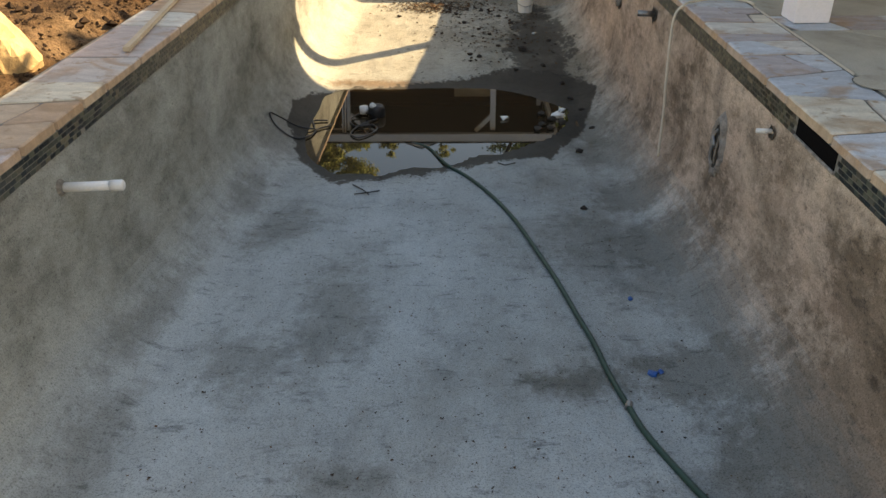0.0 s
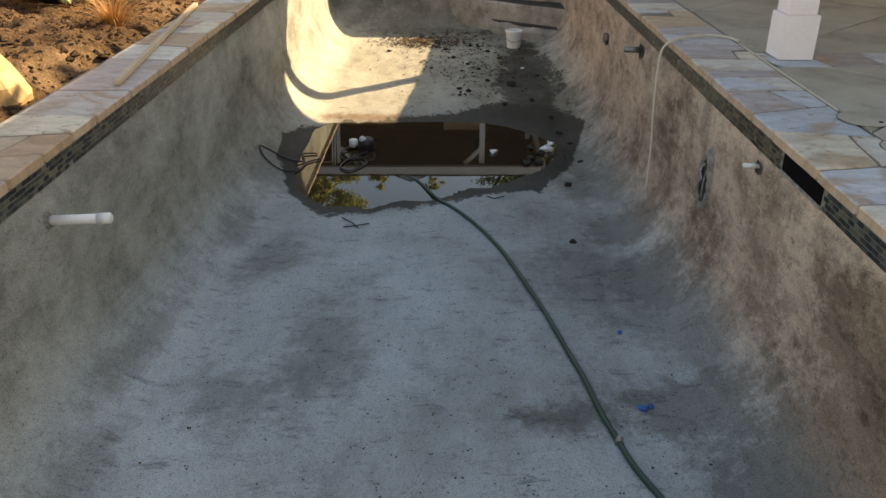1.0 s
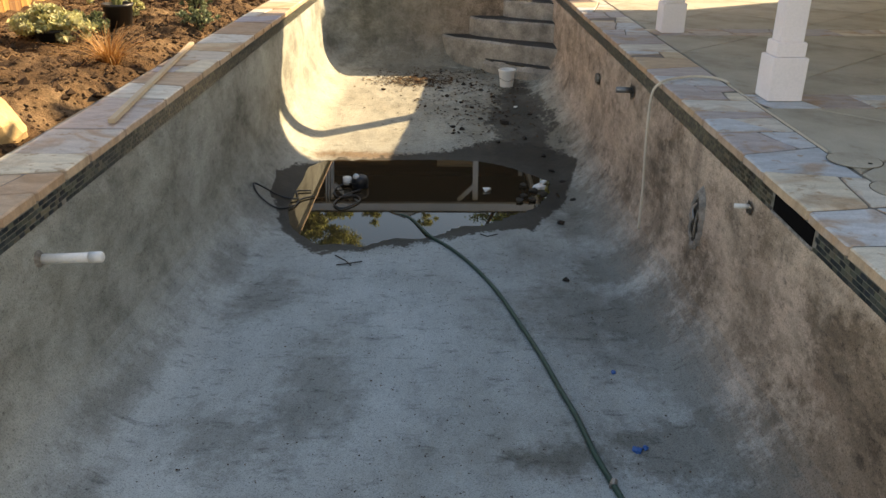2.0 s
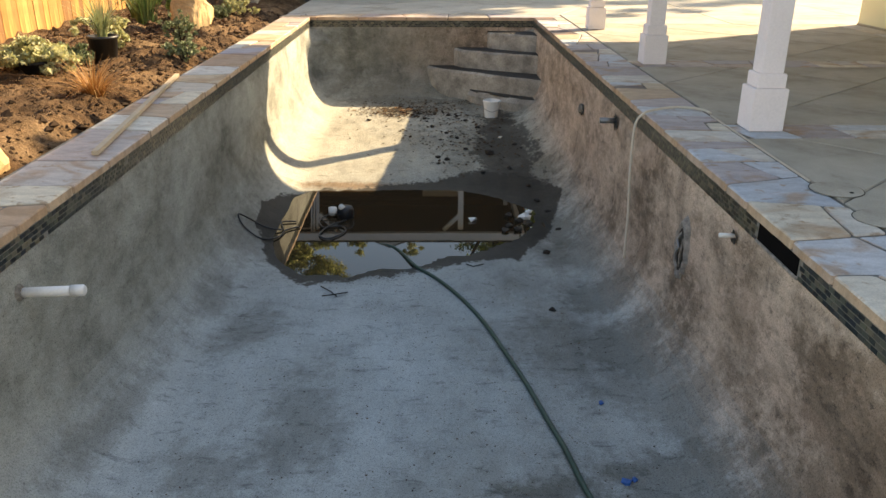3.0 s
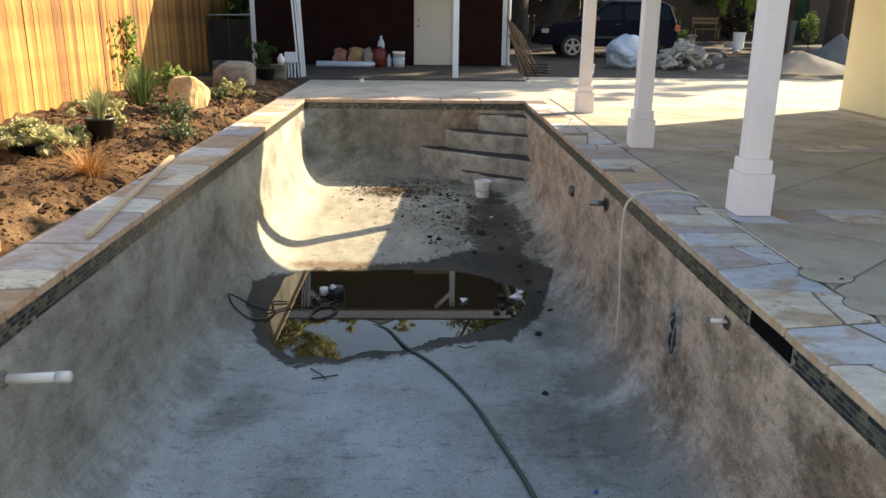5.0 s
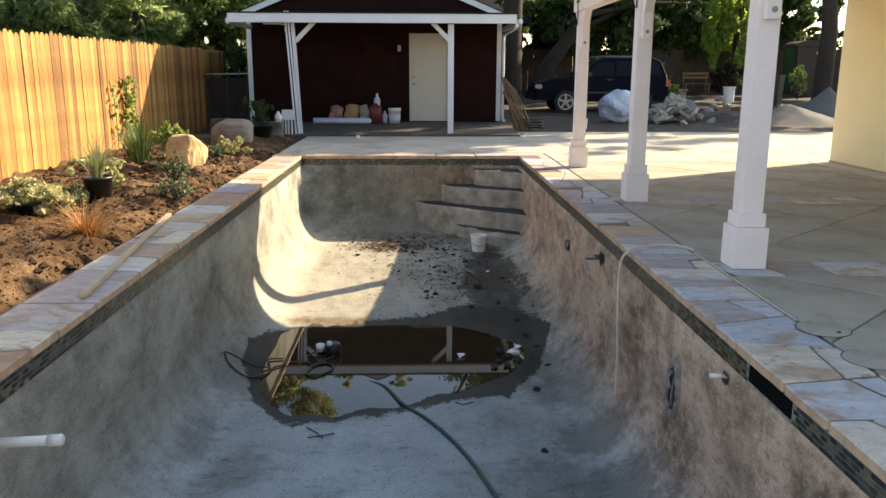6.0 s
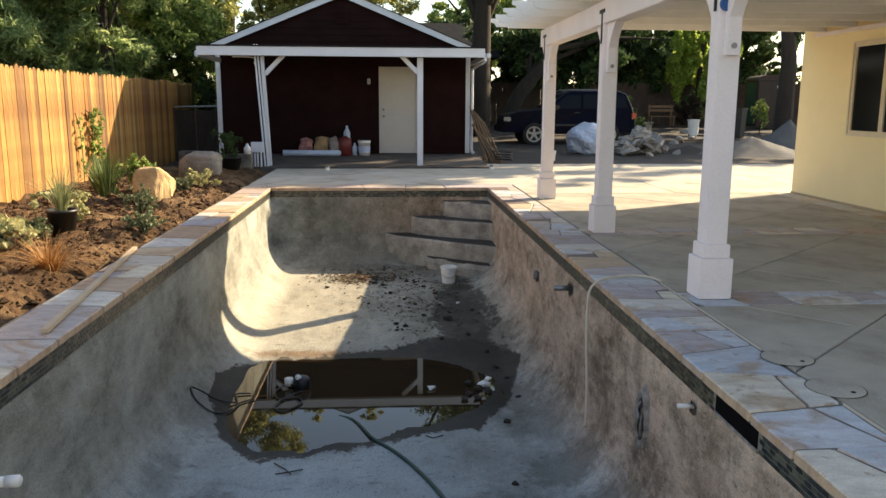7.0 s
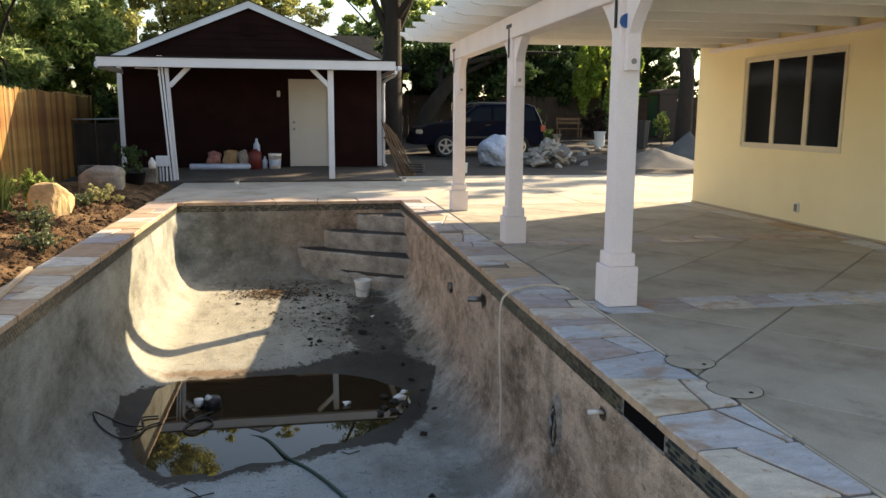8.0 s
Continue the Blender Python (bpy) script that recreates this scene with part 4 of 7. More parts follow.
while z < 4.0:
    t = min(z + 0.17, 4.03)
    half0, half1 = (4.09 - z) / 1.49 * 3.55, (4.09 - t) / 1.49 * 3.55
    bm = bmesh.new()
    y = GB + 0.1
    bm.faces.new([bm.verts.new(p) for p in ((AX - half0, y - 0.02, z), (AX + half0, y - 0.02, z), (AX + half1, y - 0.005, t), (AX - half1, y - 0.005, t))])
    bm.faces.new([bm.verts.new(p) for p in ((AX - half0, y, z), (AX + half0, y, z), (AX + half0, y - 0.02, z), (AX - half0, y - 0.02, z))])
    part("siding_board", bm, BROWN, gable)
    z = t
bm = box(AX - 0.19, AX + 0.19, GB + 0.05, GB + 0.079, 3.38, 3.72, 0.003)
for k in range(6):
    boxm(bm, AX - 0.17, AX + 0.17, GB + 0.035, GB + 0.05, 3.41 + k * 0.05, 3.43 + k * 0.05, 0.002)
part("gable_vent", bm, BROWN, garage, "brown louvred gable vent")
for s, ex in ((-1, EX0), (1, EX1)):
    bm = bmesh.new()
    pts = [(AX, AZ), (ex, EZ0), (ex, EZ1), (AX, AZ - 0.17)]
    lo = [bm.verts.new((a, GB - 0.03, b)) for a, b in pts]
    hi = [bm.verts.new((a, GB + 0.02, b)) for a, b in pts]
    bm.faces.new(lo)
    bm.faces.new(hi[::-1])
    for k in range(4):
        bm.faces.new((lo[k], lo[(k + 1) % 4], hi[(k + 1) % 4], hi[k]))
    bmesh.ops.recalc_face_normals(bm, faces=bm.faces)
    part("rake_board", bm, TRIM, garage)
    bm = bmesh.new()
    a = [bm.verts.new(p) for p in ((AX, GB - 0.06, AZ + 0.02), (ex + s * 0.06, GB - 0.06, EZ0), (ex + s * 0.06, 27, EZ0), (AX, 27, AZ + 0.02), (AX, GB - 0.06, AZ + 0.003), (ex + s * 0.06, GB - 0.06, EZ0 - 0.018), (ex + s * 0.06, 27, EZ0 - 0.018), (AX, 27, AZ + 0.003))]
    for q in ((0, 1, 2, 3), (4, 5, 6, 7), (0, 1, 5, 4), (1, 2, 6, 5), (2, 3, 7, 6)):
        bm.faces.new([a[i] for i in q])
    bmesh.ops.recalc_face_normals(bm, faces=bm.faces)
    part("roof_slope", bm, SHINGLE, garage)
bm = bmesh.new()
a = [bm.verts.new(p) for p in ((GX0, GF, 2.548), (GX1, GF, 2.548), (GX1, GB + 0.1, 2.66), (GX0, GB + 0.1, 2.66), (GX0, GF, 2.575), (GX1, GF, 2.575), (GX1, GB + 0.1, 2.69), (GX0, GB + 0.1, 2.69))]
for q in ((0, 3, 2, 1), (4, 5, 6, 7), (0, 1, 5, 4), (1, 2, 6, 5), (2, 3, 7, 6), (3, 0, 4, 7)):
    bm.faces.new([a[i] for i in q])
part("porch_roof", bm, SHINGLE, garage)
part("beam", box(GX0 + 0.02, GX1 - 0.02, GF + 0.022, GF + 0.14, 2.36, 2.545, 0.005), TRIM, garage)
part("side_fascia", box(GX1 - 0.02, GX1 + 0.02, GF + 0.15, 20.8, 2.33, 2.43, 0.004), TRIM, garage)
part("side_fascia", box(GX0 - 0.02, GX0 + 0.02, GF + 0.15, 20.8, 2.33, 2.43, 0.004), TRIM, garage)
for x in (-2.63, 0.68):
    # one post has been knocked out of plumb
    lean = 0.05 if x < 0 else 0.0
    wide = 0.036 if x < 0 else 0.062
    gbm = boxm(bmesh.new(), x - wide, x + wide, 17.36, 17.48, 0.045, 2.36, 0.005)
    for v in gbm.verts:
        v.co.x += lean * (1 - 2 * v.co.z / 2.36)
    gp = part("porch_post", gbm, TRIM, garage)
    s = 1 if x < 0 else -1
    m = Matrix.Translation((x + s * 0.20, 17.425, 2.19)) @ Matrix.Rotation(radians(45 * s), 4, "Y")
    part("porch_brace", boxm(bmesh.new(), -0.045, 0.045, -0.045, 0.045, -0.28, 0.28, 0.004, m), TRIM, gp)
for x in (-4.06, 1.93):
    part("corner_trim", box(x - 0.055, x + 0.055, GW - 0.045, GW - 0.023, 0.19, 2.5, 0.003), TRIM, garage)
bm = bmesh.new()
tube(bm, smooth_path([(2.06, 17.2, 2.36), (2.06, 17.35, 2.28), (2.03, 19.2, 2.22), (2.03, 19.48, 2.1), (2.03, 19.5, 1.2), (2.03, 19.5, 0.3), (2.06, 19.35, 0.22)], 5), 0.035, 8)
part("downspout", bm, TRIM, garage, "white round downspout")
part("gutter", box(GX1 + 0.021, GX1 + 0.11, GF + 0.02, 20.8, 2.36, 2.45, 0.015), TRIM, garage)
door = part("door", box(DX0 + 0.05, DX1 - 0.05, GW - 0.01, GW + 0.03, 0.185, DZ - 0.05, 0.004), DOORPAINT, garage, "plain off-white entry door, closed")
part("door_frame", boxm(boxm(boxm(bmesh.new(), DX0, DX0 + 0.05, GW - 0.03, GW + 0.03, 0.18, DZ, 0.003), DX1 - 0.05, DX1, GW - 0.03, GW + 0.03, 0.18, DZ, 0.003), DX0 + 0.05, DX1 - 0.05, GW - 0.03, GW + 0.03, DZ - 0.05, DZ, 0.003), DOORPAINT, door)
for z in (1.08, 1.24):
    bm = bmesh.new()
    tube(bm, [(DX0 + 0.11, GW - 0.012, z), (DX0 + 0.11, GW - 0.03, z), (DX0 + 0.11, GW - 0.05, z), (DX0 + 0.11, GW - 0.065, z)], [0.028, 0.016, 0.03, 0.018], 12)
    part("door_knob" if z < 1.2 else "deadbolt", bm, METAL, door, "brushed metal hardware")
part("wall_light", box(-0.52, -0.44, GW - 0.09, GW - 0.021, 1.84, 1.98, 0.012), METAL, garage, "small grey wall light")
for k, x in enumerate((-2.80, -2.74)):
    bm = bmesh.new()
    tube(bm, [(x + 0.13, 17.30, 0.0), (x + 0.07, 17.31, 1.0), (x - 0.03, 17.33, 2.6)], 0.020, 8)
    part("conduit", bm, TRIM, garage, "white electrical conduit")
bm = bmesh.new()
tube(bm, smooth_path([(-2.83, 17.32, 2.2), (-2.85, 17.4, 2.33), (-3.3, 17.42, 2.35)], 5), 0.016, 8)
part("conduit", bm, TRIM, garage, "white electrical conduit")
eb = part("electrical_box", box(-2.95, -2.70, 17.20, 17.29, 0.34, 0.56, 0.008), TRIM, garage, "pale grey electrical box with conduits below")
for x in (-2.94, -2.88, -2.82, -2.75):
    bm = bmesh.new()
    tube(bm, [(x, 17.25, -0.10), (x, 17.25, 0.34)], 0.02, 8)
    part("conduit_leg", bm, TRIM, eb)

# the dark roof that rises behind the garage
rear = thing("rear_building", (2.6, 33, 0), "building with a dark shingled roof behind the garage", "building")
part("wall", box(-4, 1.6, 0, 6, 0, 3.3, 0), BROWN, rear)
bm = bmesh.new()
a = [bm.verts.new(p) for p in ((-4.3, -0.4, 3.25), (1.9, -0.4, 3.25), (1.9, 3, 4.9), (-4.3, 3, 4.9), (1.9, 6.4, 3.25), (-4.3, 6.4, 3.25))]
for q in ((0, 1, 2, 3), (3, 2, 4, 5), (1, 4, 2), (0, 3, 5), (0, 5, 4, 1)):
    bm.faces.new([a[i] for i in q])
part("roof", bm, SHINGLE, rear)


# unseen plain wall added to close the place behind the camera and bounce light
structure("bounce_wall", box(-14, 18, -9.2, -9.0, -0.2, 4.5, 0), GREYSTUCCO, "unseen grey stucco wall added behind the viewer for bounce and reflections", "wall")

# ---- cedar fence ----
fence = thing("board_fence", (-5.25, 0, 0), "tall cedar board fence, honey coloured with dark knots", "fence")
shared = []
for k in range(4):
    bm = bmesh.new()
    w = 0.068
    h = 1.86 + 0.012 * k
    out = [(-w, -0.1), (w, -0.1), (w, h - 0.05), (w - 0.04, h), (-w + 0.04, h), (-w, h - 0.05)]
    lo = [bm.verts.new((-0.009, a, b)) for a, b in out]
    hi = [bm.verts.new((0.009, a, b)) for a, b in out]
    bm.faces.new(lo[::-1])
    bm.faces.new(hi)
    for i in range(6):
        j = (i + 1) % 6
        bm.faces.new((lo[i], lo[j], hi[j], hi[i]))
    bmesh.ops.recalc_face_normals(bm, faces=bm.faces)
    me = bpy.data.meshes.new("board")
    bm.to_mesh(me)
    bm.free()
    me.materials.append(FENCE)
    shared.append(me)
y = 5.0
while y < 22:
    ob = new("board", shared[rnd.randrange(4)])
    ob.parent = fence
    ob.matrix_basis = pose(rnd.uniform(-0.006, 0.006), y, rnd.uniform(-0.015, 0.015), rnd.uniform(-0.5, 0.5), 0, 0)
    y += 0.141
for z in (0.35, 1.5):
    part("rail", box(-0.06, -0.02, 5, 22, z, z + 0.09, 0.003), OLDFENCE, fence)




# ---- plants and trees ----
def leaf_mesh(name, centres, size, material, seed, flat=0.0, long_=1.7):
    """Many small folded leaves, one mesh."""
    r = np.random.RandomState(seed)
    n = len(centres)
    c = np.array(centres, dtype=float)
    a = r.normal(size=(n, 3))
    a[:, 2] *= 1 - flat
    a /= np.linalg.norm(a, axis=1)[:, None]
    b = np.cross(a, r.normal(size=(n, 3)))
    b /= np.linalg.norm(b, axis=1)[:, None]
    k = np.cross(a, b)
    s = size * r.uniform(0.6, 1.4, size=(n, 1))
    v = np.stack([c - a * s * long_ / 2, c + b * s * 0.42 + k * s * 0.12, c + a * s * long_ / 2, c - b * s * 0.42 + k * s * 0.12], 1).reshape(-1, 3)
    f = np.arange(4 * n).reshape(-1, 4)
    faces = np.concatenate([f[:, [0, 1, 2]], f[:, [0, 2, 3]]])
    me = bpy.data.meshes.new(name)
    me.from_pydata(v.tolist(), [], faces.tolist())
    me.materials.append(material)
    return me


def leaves_in(clumps, count, seed):
    """Places of leaves: dense shells of many small puffs inside larger ellipsoids."""
    r = np.random.RandomState(seed)
    vol = np.array([c[3] * c[4] * c[5] for c in clumps])
    out = []
    for (x, y, z, rx, ry, rz), share in zip(clumps, vol / vol.sum()):
        n = int(count * share)
        puffs = max(5, n // 70)
        p = r.normal(size=(puffs, 3))
        p /= np.linalg.norm(p, axis=1)[:, None]
        p *= r.uniform(0.45, 1.0, size=(puffs, 1)) ** 0.6
        which = r.randint(puffs, size=n)
        q = p[which] + r.normal(size=(n, 3)) * 0.13
        out.append(np.array((x, y, z)) + q * np.array((rx, ry, rz)))
    return np.concatenate(out)


LEAF_DARK = island("dark_leaves", [(0, (0.022, 0.045, 0.016)), (0.5, (0.045, 0.085, 0.028)), (1, (0.09, 0.14, 0.045))], 0.6, 0.3, 0.4)
LEAF_MID = island("green_leaves", [(0, (0.10, 0.16, 0.05)), (0.5, (0.27, 0.36, 0.11)), (1, (0.50, 0.55, 0.19))], 0.6, 0.3, 0.75)
LEAF_OLIVE = island("olive_leaves", [(0, (0.14, 0.17, 0.05)), (0.5, (0.34, 0.36, 0.13)), (1, (0.58, 0.56, 0.25))], 0.6, 0.3, 0.75)
LEAF_PINE = island("pine_needles", [(0, (0.17, 0.25, 0.12)), (0.5, (0.34, 0.44, 0.20)), (1, (0.52, 0.58, 0.27))], 0.6, 0.3, 0.75)
LEAF_WILLOW = island("willow_leaves", [(0, (0.18, 0.28, 0.05)), (0.5, (0.38, 0.50, 0.10)), (1, (0.58, 0.66, 0.20))], 0.6, 0.3, 0.7)
LEAF_PALE = island("pale_yellow_leaves", [(0, (0.30, 0.30, 0.12)), (0.5, (0.48, 0.46, 0.22)), (1, (0.62, 0.58, 0.34))], 0.6, 0.3, 0.25)
LEAF_GREY = island("grey_green_leaves", [(0, (0.10, 0.13, 0.06)), (0.5, (0.17, 0.20, 0.10)), (1, (0.26, 0.28, 0.16))], 0.6, 0.3, 0.25)
BRUSH = island("dry_brush", [(0, (0.012, 0.009, 0.007)), (1, (0.045, 0.032, 0.024))], 0.9, 0.1)
BLADE_GREEN = island("green_blades", [(0, (0.05, 0.09, 0.025)), (0.5, (0.10, 0.15, 0.045)), (1, (0.20, 0.24, 0.09))], 0.55, 0.3, 0.25)
BLADE_PALE = island("variegated_blades", [(0, (0.16, 0.20, 0.08)), (0.5, (0.30, 0.33, 0.16)), (1, (0.42, 0.42, 0.24))], 0.55, 0.3, 0.25)
BLADE_ORANGE = island("copper_blades", [(0, (0.26, 0.10, 0.025)), (0.5, (0.42, 0.20, 0.06)), (1, (0.52, 0.33, 0.14))], 0.6, 0.3, 0.25)


def tree(name, at, label, trunk, clumps, count, size, material, seed, limbs=5, flat=0.0, long_=1.7):
    t = thing(name, at, label, "tree")
    r = random.Random(seed)
    bm = bmesh.new()
    h, r0, lean = trunk
    pts = [(lean * (k / 5) ** 1.3 + r.uniform(-0.03, 0.03) * k, r.uniform(-0.03, 0.03) * k, h * k / 5 - 0.1) for k in range(6)]
    tube(bm, smooth_path(pts, 3), [lerp(r0 * 1.25, r0 * 0.55, k / 15) for k in range(16)], 9)
    for k in range(limbs):
        c = clumps[k % len(clumps)]
        f = r.uniform(0.45, 0.98)
        s = Vector((lean * f ** 1.3, 0, h * f))
        e = Vector((c[0] + r.uniform(-0.5, 0.5) * c[3], c[1] + r.uniform(-0.5, 0.5) * c[4], c[2] + r.uniform(-0.2, 0.7) * c[5]))
        m = (s + e) / 2 + Vector((r.uniform(-0.2, 0.2), r.uniform(-0.2, 0.2), 0.25))
        tube(bm, smooth_path([s, m, e], 4), [lerp(r0 * 0.42, 0.015, i / 8) for i in range(9)], 6)
    part("trunk", bm, BARK, t, "", True)
    ob = new("crown", leaf_mesh("crown", leaves_in(clumps, count, seed), size, material, seed, flat, long_))
    ob.parent = t
    return t


def crown(r, n, x, y, z, sx, sy, sz, small):
    """Clumps scattered through a tree's crown."""
    out = []
    for _ in range(n):
        a, b, c = r.gauss(0, 0.5), r.gauss(0, 0.5), r.gauss(0, 0.5)
        s = r.uniform(0.6, 1.3) * small
        out.append((x + a * sx, y + b * sy, z + c * sz, s * 1.2, s * 1.2, s * 0.85))
    return out


def seeded(k):
    return random.Random(k)


# behind the cedar fence
tree("pine_tree", (-9.6, 21, 0), "young soft-needled pine behind the fence", (5.5, 0.11, 0.2), crown(seeded(1), 18, 0, 0, 3.6, 1.2, 1.2, 2.6, 0.62), 42000, 0.055, LEAF_PINE, 11, 8, 0, 4.0)
tree("pine_tree", (-7.4, 22, 0), "young soft-needled pine behind the fence", (5.8, 0.12, -0.1), crown(seeded(2), 20, 0, 0, 3.9, 1.3, 1.2, 2.8, 0.62), 42000, 0.055, LEAF_PINE, 12, 8, 0, 4.0)
tree("pine_tree", (-11.6, 19, 0), "young soft-needled pine behind the fence", (5.0, 0.1, 0.1), crown(seeded(3), 16, 0, 0, 3.4, 1.2, 1.2, 2.4, 0.6), 42000, 0.055, LEAF_PINE, 13, 8, 0, 4.0)
tree("garden_tree", (-8.6, 28, 0), "tall leafy tree with olive foliage behind the fence", (6.0, 0.17, 0.3), crown(seeded(4), 56, 0.2, 0, 5.4, 2.3, 1.8, 5.0, 0.8), 50000, 0.10, LEAF_OLIVE, 14, 9)
tree("garden_tree", (-12.8, 27, 0), "tall leafy tree with green foliage behind the fence", (6.5, 0.18, 0.3), crown(seeded(5), 50, 0, 0, 4.2, 2.6, 2.0, 3.4, 0.85), 50000, 0.10, LEAF_MID, 15, 9)
tree("garden_tree", (-16, 25, 0), "tall leafy tree with green foliage behind the fence", (6.5, 0.18, -0.3), crown(seeded(6), 50, 0, 0, 4.2, 2.8, 2.0, 3.4, 0.9), 44000, 0.11, LEAF_MID, 16, 9)
tree("garden_tree", (-6.4, 33, 0), "tall thinly leaved tree beside the garage roof", (9.5, 0.15, 0.3), crown(seeded(7), 40, 0.4, 0, 7.8, 2.3, 1.8, 5.0, 0.65), 60000, 0.075, LEAF_OLIVE, 17, 10)
tree("garden_tree", (-2.6, 38, 0), "tall thinly leaved tree behind the garage", (8.0, 0.16, -0.4), crown(seeded(8), 44, 0, 0, 6.0, 3.0, 1.8, 2.8, 0.6), 60000, 0.075, LEAF_OLIVE, 18, 10)
# behind and beside the dirt yard
# first oak: its second clump group is out of view, added to shade the fence
tree("oak_tree", (3.25, 29, 0.2), "dark-trunked mature tree beside the garage", (8.0, 0.36, 0.25), crown(seeded(9), 26, 0.2, 0, 8.3, 3.2, 2.6, 2.0, 0.9) + crown(seeded(90), 22, 0.9, -4.0, 7.6, 1.8, 3.0, 1.6, 0.9), 60000, 0.08, LEAF_MID, 19, 10)
tree("oak_tree", (4.4, 31, 0.3), "dark tree with a leaning trunk behind the parked car", (4.2, 0.30, 2.6), crown(seeded(10), 34, 2.9, 2, 3.6, 3.0, 1.6, 1.5, 0.9), 15000, 0.14, LEAF_DARK, 20, 9)
tree("hedge_tree", (9.8, 36.5, 0.5), "dense dark green tree overhanging the yard fence", (3.5, 0.2, 0.2), crown(seeded(12), 44, 0, 0, 3.5, 3.4, 1.4, 1.7, 0.95), 18000, 0.15, LEAF_DARK, 21, 9)
tree("hedge_tree", (15.8, 39, 0.5), "dense dark green tree overhanging the yard fence", (4.0, 0.2, -0.2), crown(seeded(13), 36, 0, 0, 4.4, 3.2, 1.4, 2.0, 0.95), 12000, 0.16, LEAF_DARK, 22, 9)
tree("hedge_tree", (5.0, 42, 0.5), "tall green tree beyond the yard fence", (6.0, 0.2, -0.2), crown(seeded(14), 36, 0, 0, 5.4, 3.4, 1.4, 2.8, 0.95), 12000, 0.17, LEAF_MID, 23, 9)
tree("willow_tree", (13.3, 33.8, 0.3), "bright yellow-green weeping tree beyond the fence", (4.4, 0.16, 0.2), [(random.Random(60 + k).uniform(-1.5, 1.5), random.Random(90 + k).uniform(-0.8, 0.8), random.Random(30 + k).uniform(2.2, 4.2), 0.28, 0.28, 0.95) for k in range(26)], 12000, 0.12, LEAF_WILLOW, 24, 7, -0.9, 2.6)
# the crown is above the view, placed to dapple the far deck
tree("shade_tree", (12.25, 24.2, 0), "dark-trunked tree standing by the house corner", (7.0, 0.24, 0.1), crown(seeded(15), 54, 0.75, -0.15, 8.6, 3.4, 1.0, 1.2, 0.7), 21000, 0.15, LEAF_DARK, 25, 12)

# two unseen trees added behind the house to shade the yard
tree("shade_tree", (18.6, 30.5, 0), "unseen leafy tree added to shade the dirt yard", (8.0, 0.3, 0.1), crown(seeded(16), 50, 0, 0, 8.4, 4.6, 4.0, 2.6, 1.1), 16000, 0.2, LEAF_DARK, 26, 12)
tree("shade_tree", (29.0, 35.5, 0), "unseen leafy tree added to shade the dirt yard", (9.0, 0.3, 0.1), crown(seeded(17), 50, 0, 0, 10, 5.0, 4.4, 3.0, 1.2), 14000, 0.22, LEAF_DARK, 27, 12)
tree("garden_tree", (-10.2, 24.5, 0), "leafy green tree filling the gap behind the fence", (4.0, 0.12, 0.1), crown(seeded(18), 50, 0, 0, 3.2, 2.8, 1.4, 2.6, 0.8), 36000, 0.10, LEAF_MID, 28, 8)
tree("garden_tree", (-6.3, 25.5, 0), "leafy green tree between fence and garage", (4.0, 0.12, 0.1), crown(seeded(19), 30, 0, 0, 3.0, 1.4, 1.4, 2.4, 0.7), 30000, 0.09, LEAF_MID, 29, 8)

tree("hedge_tree", (2.4, 38, 0.5), "low dark green tree behind the yard fence", (2.6, 0.14, 0.1), crown(seeded(20), 34, 0, 0, 2.6, 2.4, 1.2, 1.6, 0.8), 13000, 0.15, LEAF_DARK, 40, 6)
tree("hedge_tree", (6.8, 37.5, 0.5), "low dark green tree behind the yard fence", (2.6, 0.14, 0.1), crown(seeded(21), 34, 0, 0, 2.8, 2.4, 1.2, 1.6, 0.8), 13000, 0.15, LEAF_DARK, 41, 6)
tree("hedge_tree", (-4.0, 31.5, 0.2), "green tree between garage and fence", (3.0, 0.14, 0.1), crown(seeded(22), 34, 0, 0, 4.2, 2.2, 1.2, 2.2, 0.7), 30000, 0.09, LEAF_OLIVE, 42, 6)

tree("hedge_tree", (12.4, 38.5, 0.5), "low green tree behind the yard fence", (2.4, 0.14, 0.1), crown(seeded(23), 40, 0, 0, 2.6, 2.8, 1.2, 1.5, 0.8), 20000, 0.12, LEAF_MID, 43, 6)
tree("hedge_tree", (17.6, 40.5, 0.5), "low green tree behind the yard fence", (2.4, 0.14, 0.1), crown(seeded(24), 40, 0, 0, 2.6, 2.4, 1.2, 1.4, 0.8), 18000, 0.12, LEAF_DARK, 44, 6)


def blades(name, count, length, spread, material, parent, seed, width=0.012, base=0.05):
    r = random.Random(seed)
    bm = bmesh.new()
    for _ in range(count):
        a = r.uniform(0, 2 * math.pi)
        d = Vector((math.cos(a), math.sin(a), 0))
        o = d * r.uniform(0, base)
        ln = length * r.uniform(0.6, 1.1)
        s = spread * r.uniform(0.2, 1.2)
        side = Vector((-d.y, d.x, 0))
        prev = None
        for k in range(5):
            f = k / 4
            p = o + d * (s * ln * f ** 1.6) + Vector((0, 0, ln * (f - 0.35 * s * f * f)))
            w = width * (1 - f * 0.85)
            cur = (bm.verts.new(p - side * w / 2), bm.verts.new(p + side * w / 2))
            if prev:
                bm.faces.new((prev[0], prev[1], cur[1], cur[0]))
            prev = cur
    return part(name, bm, material, parent)


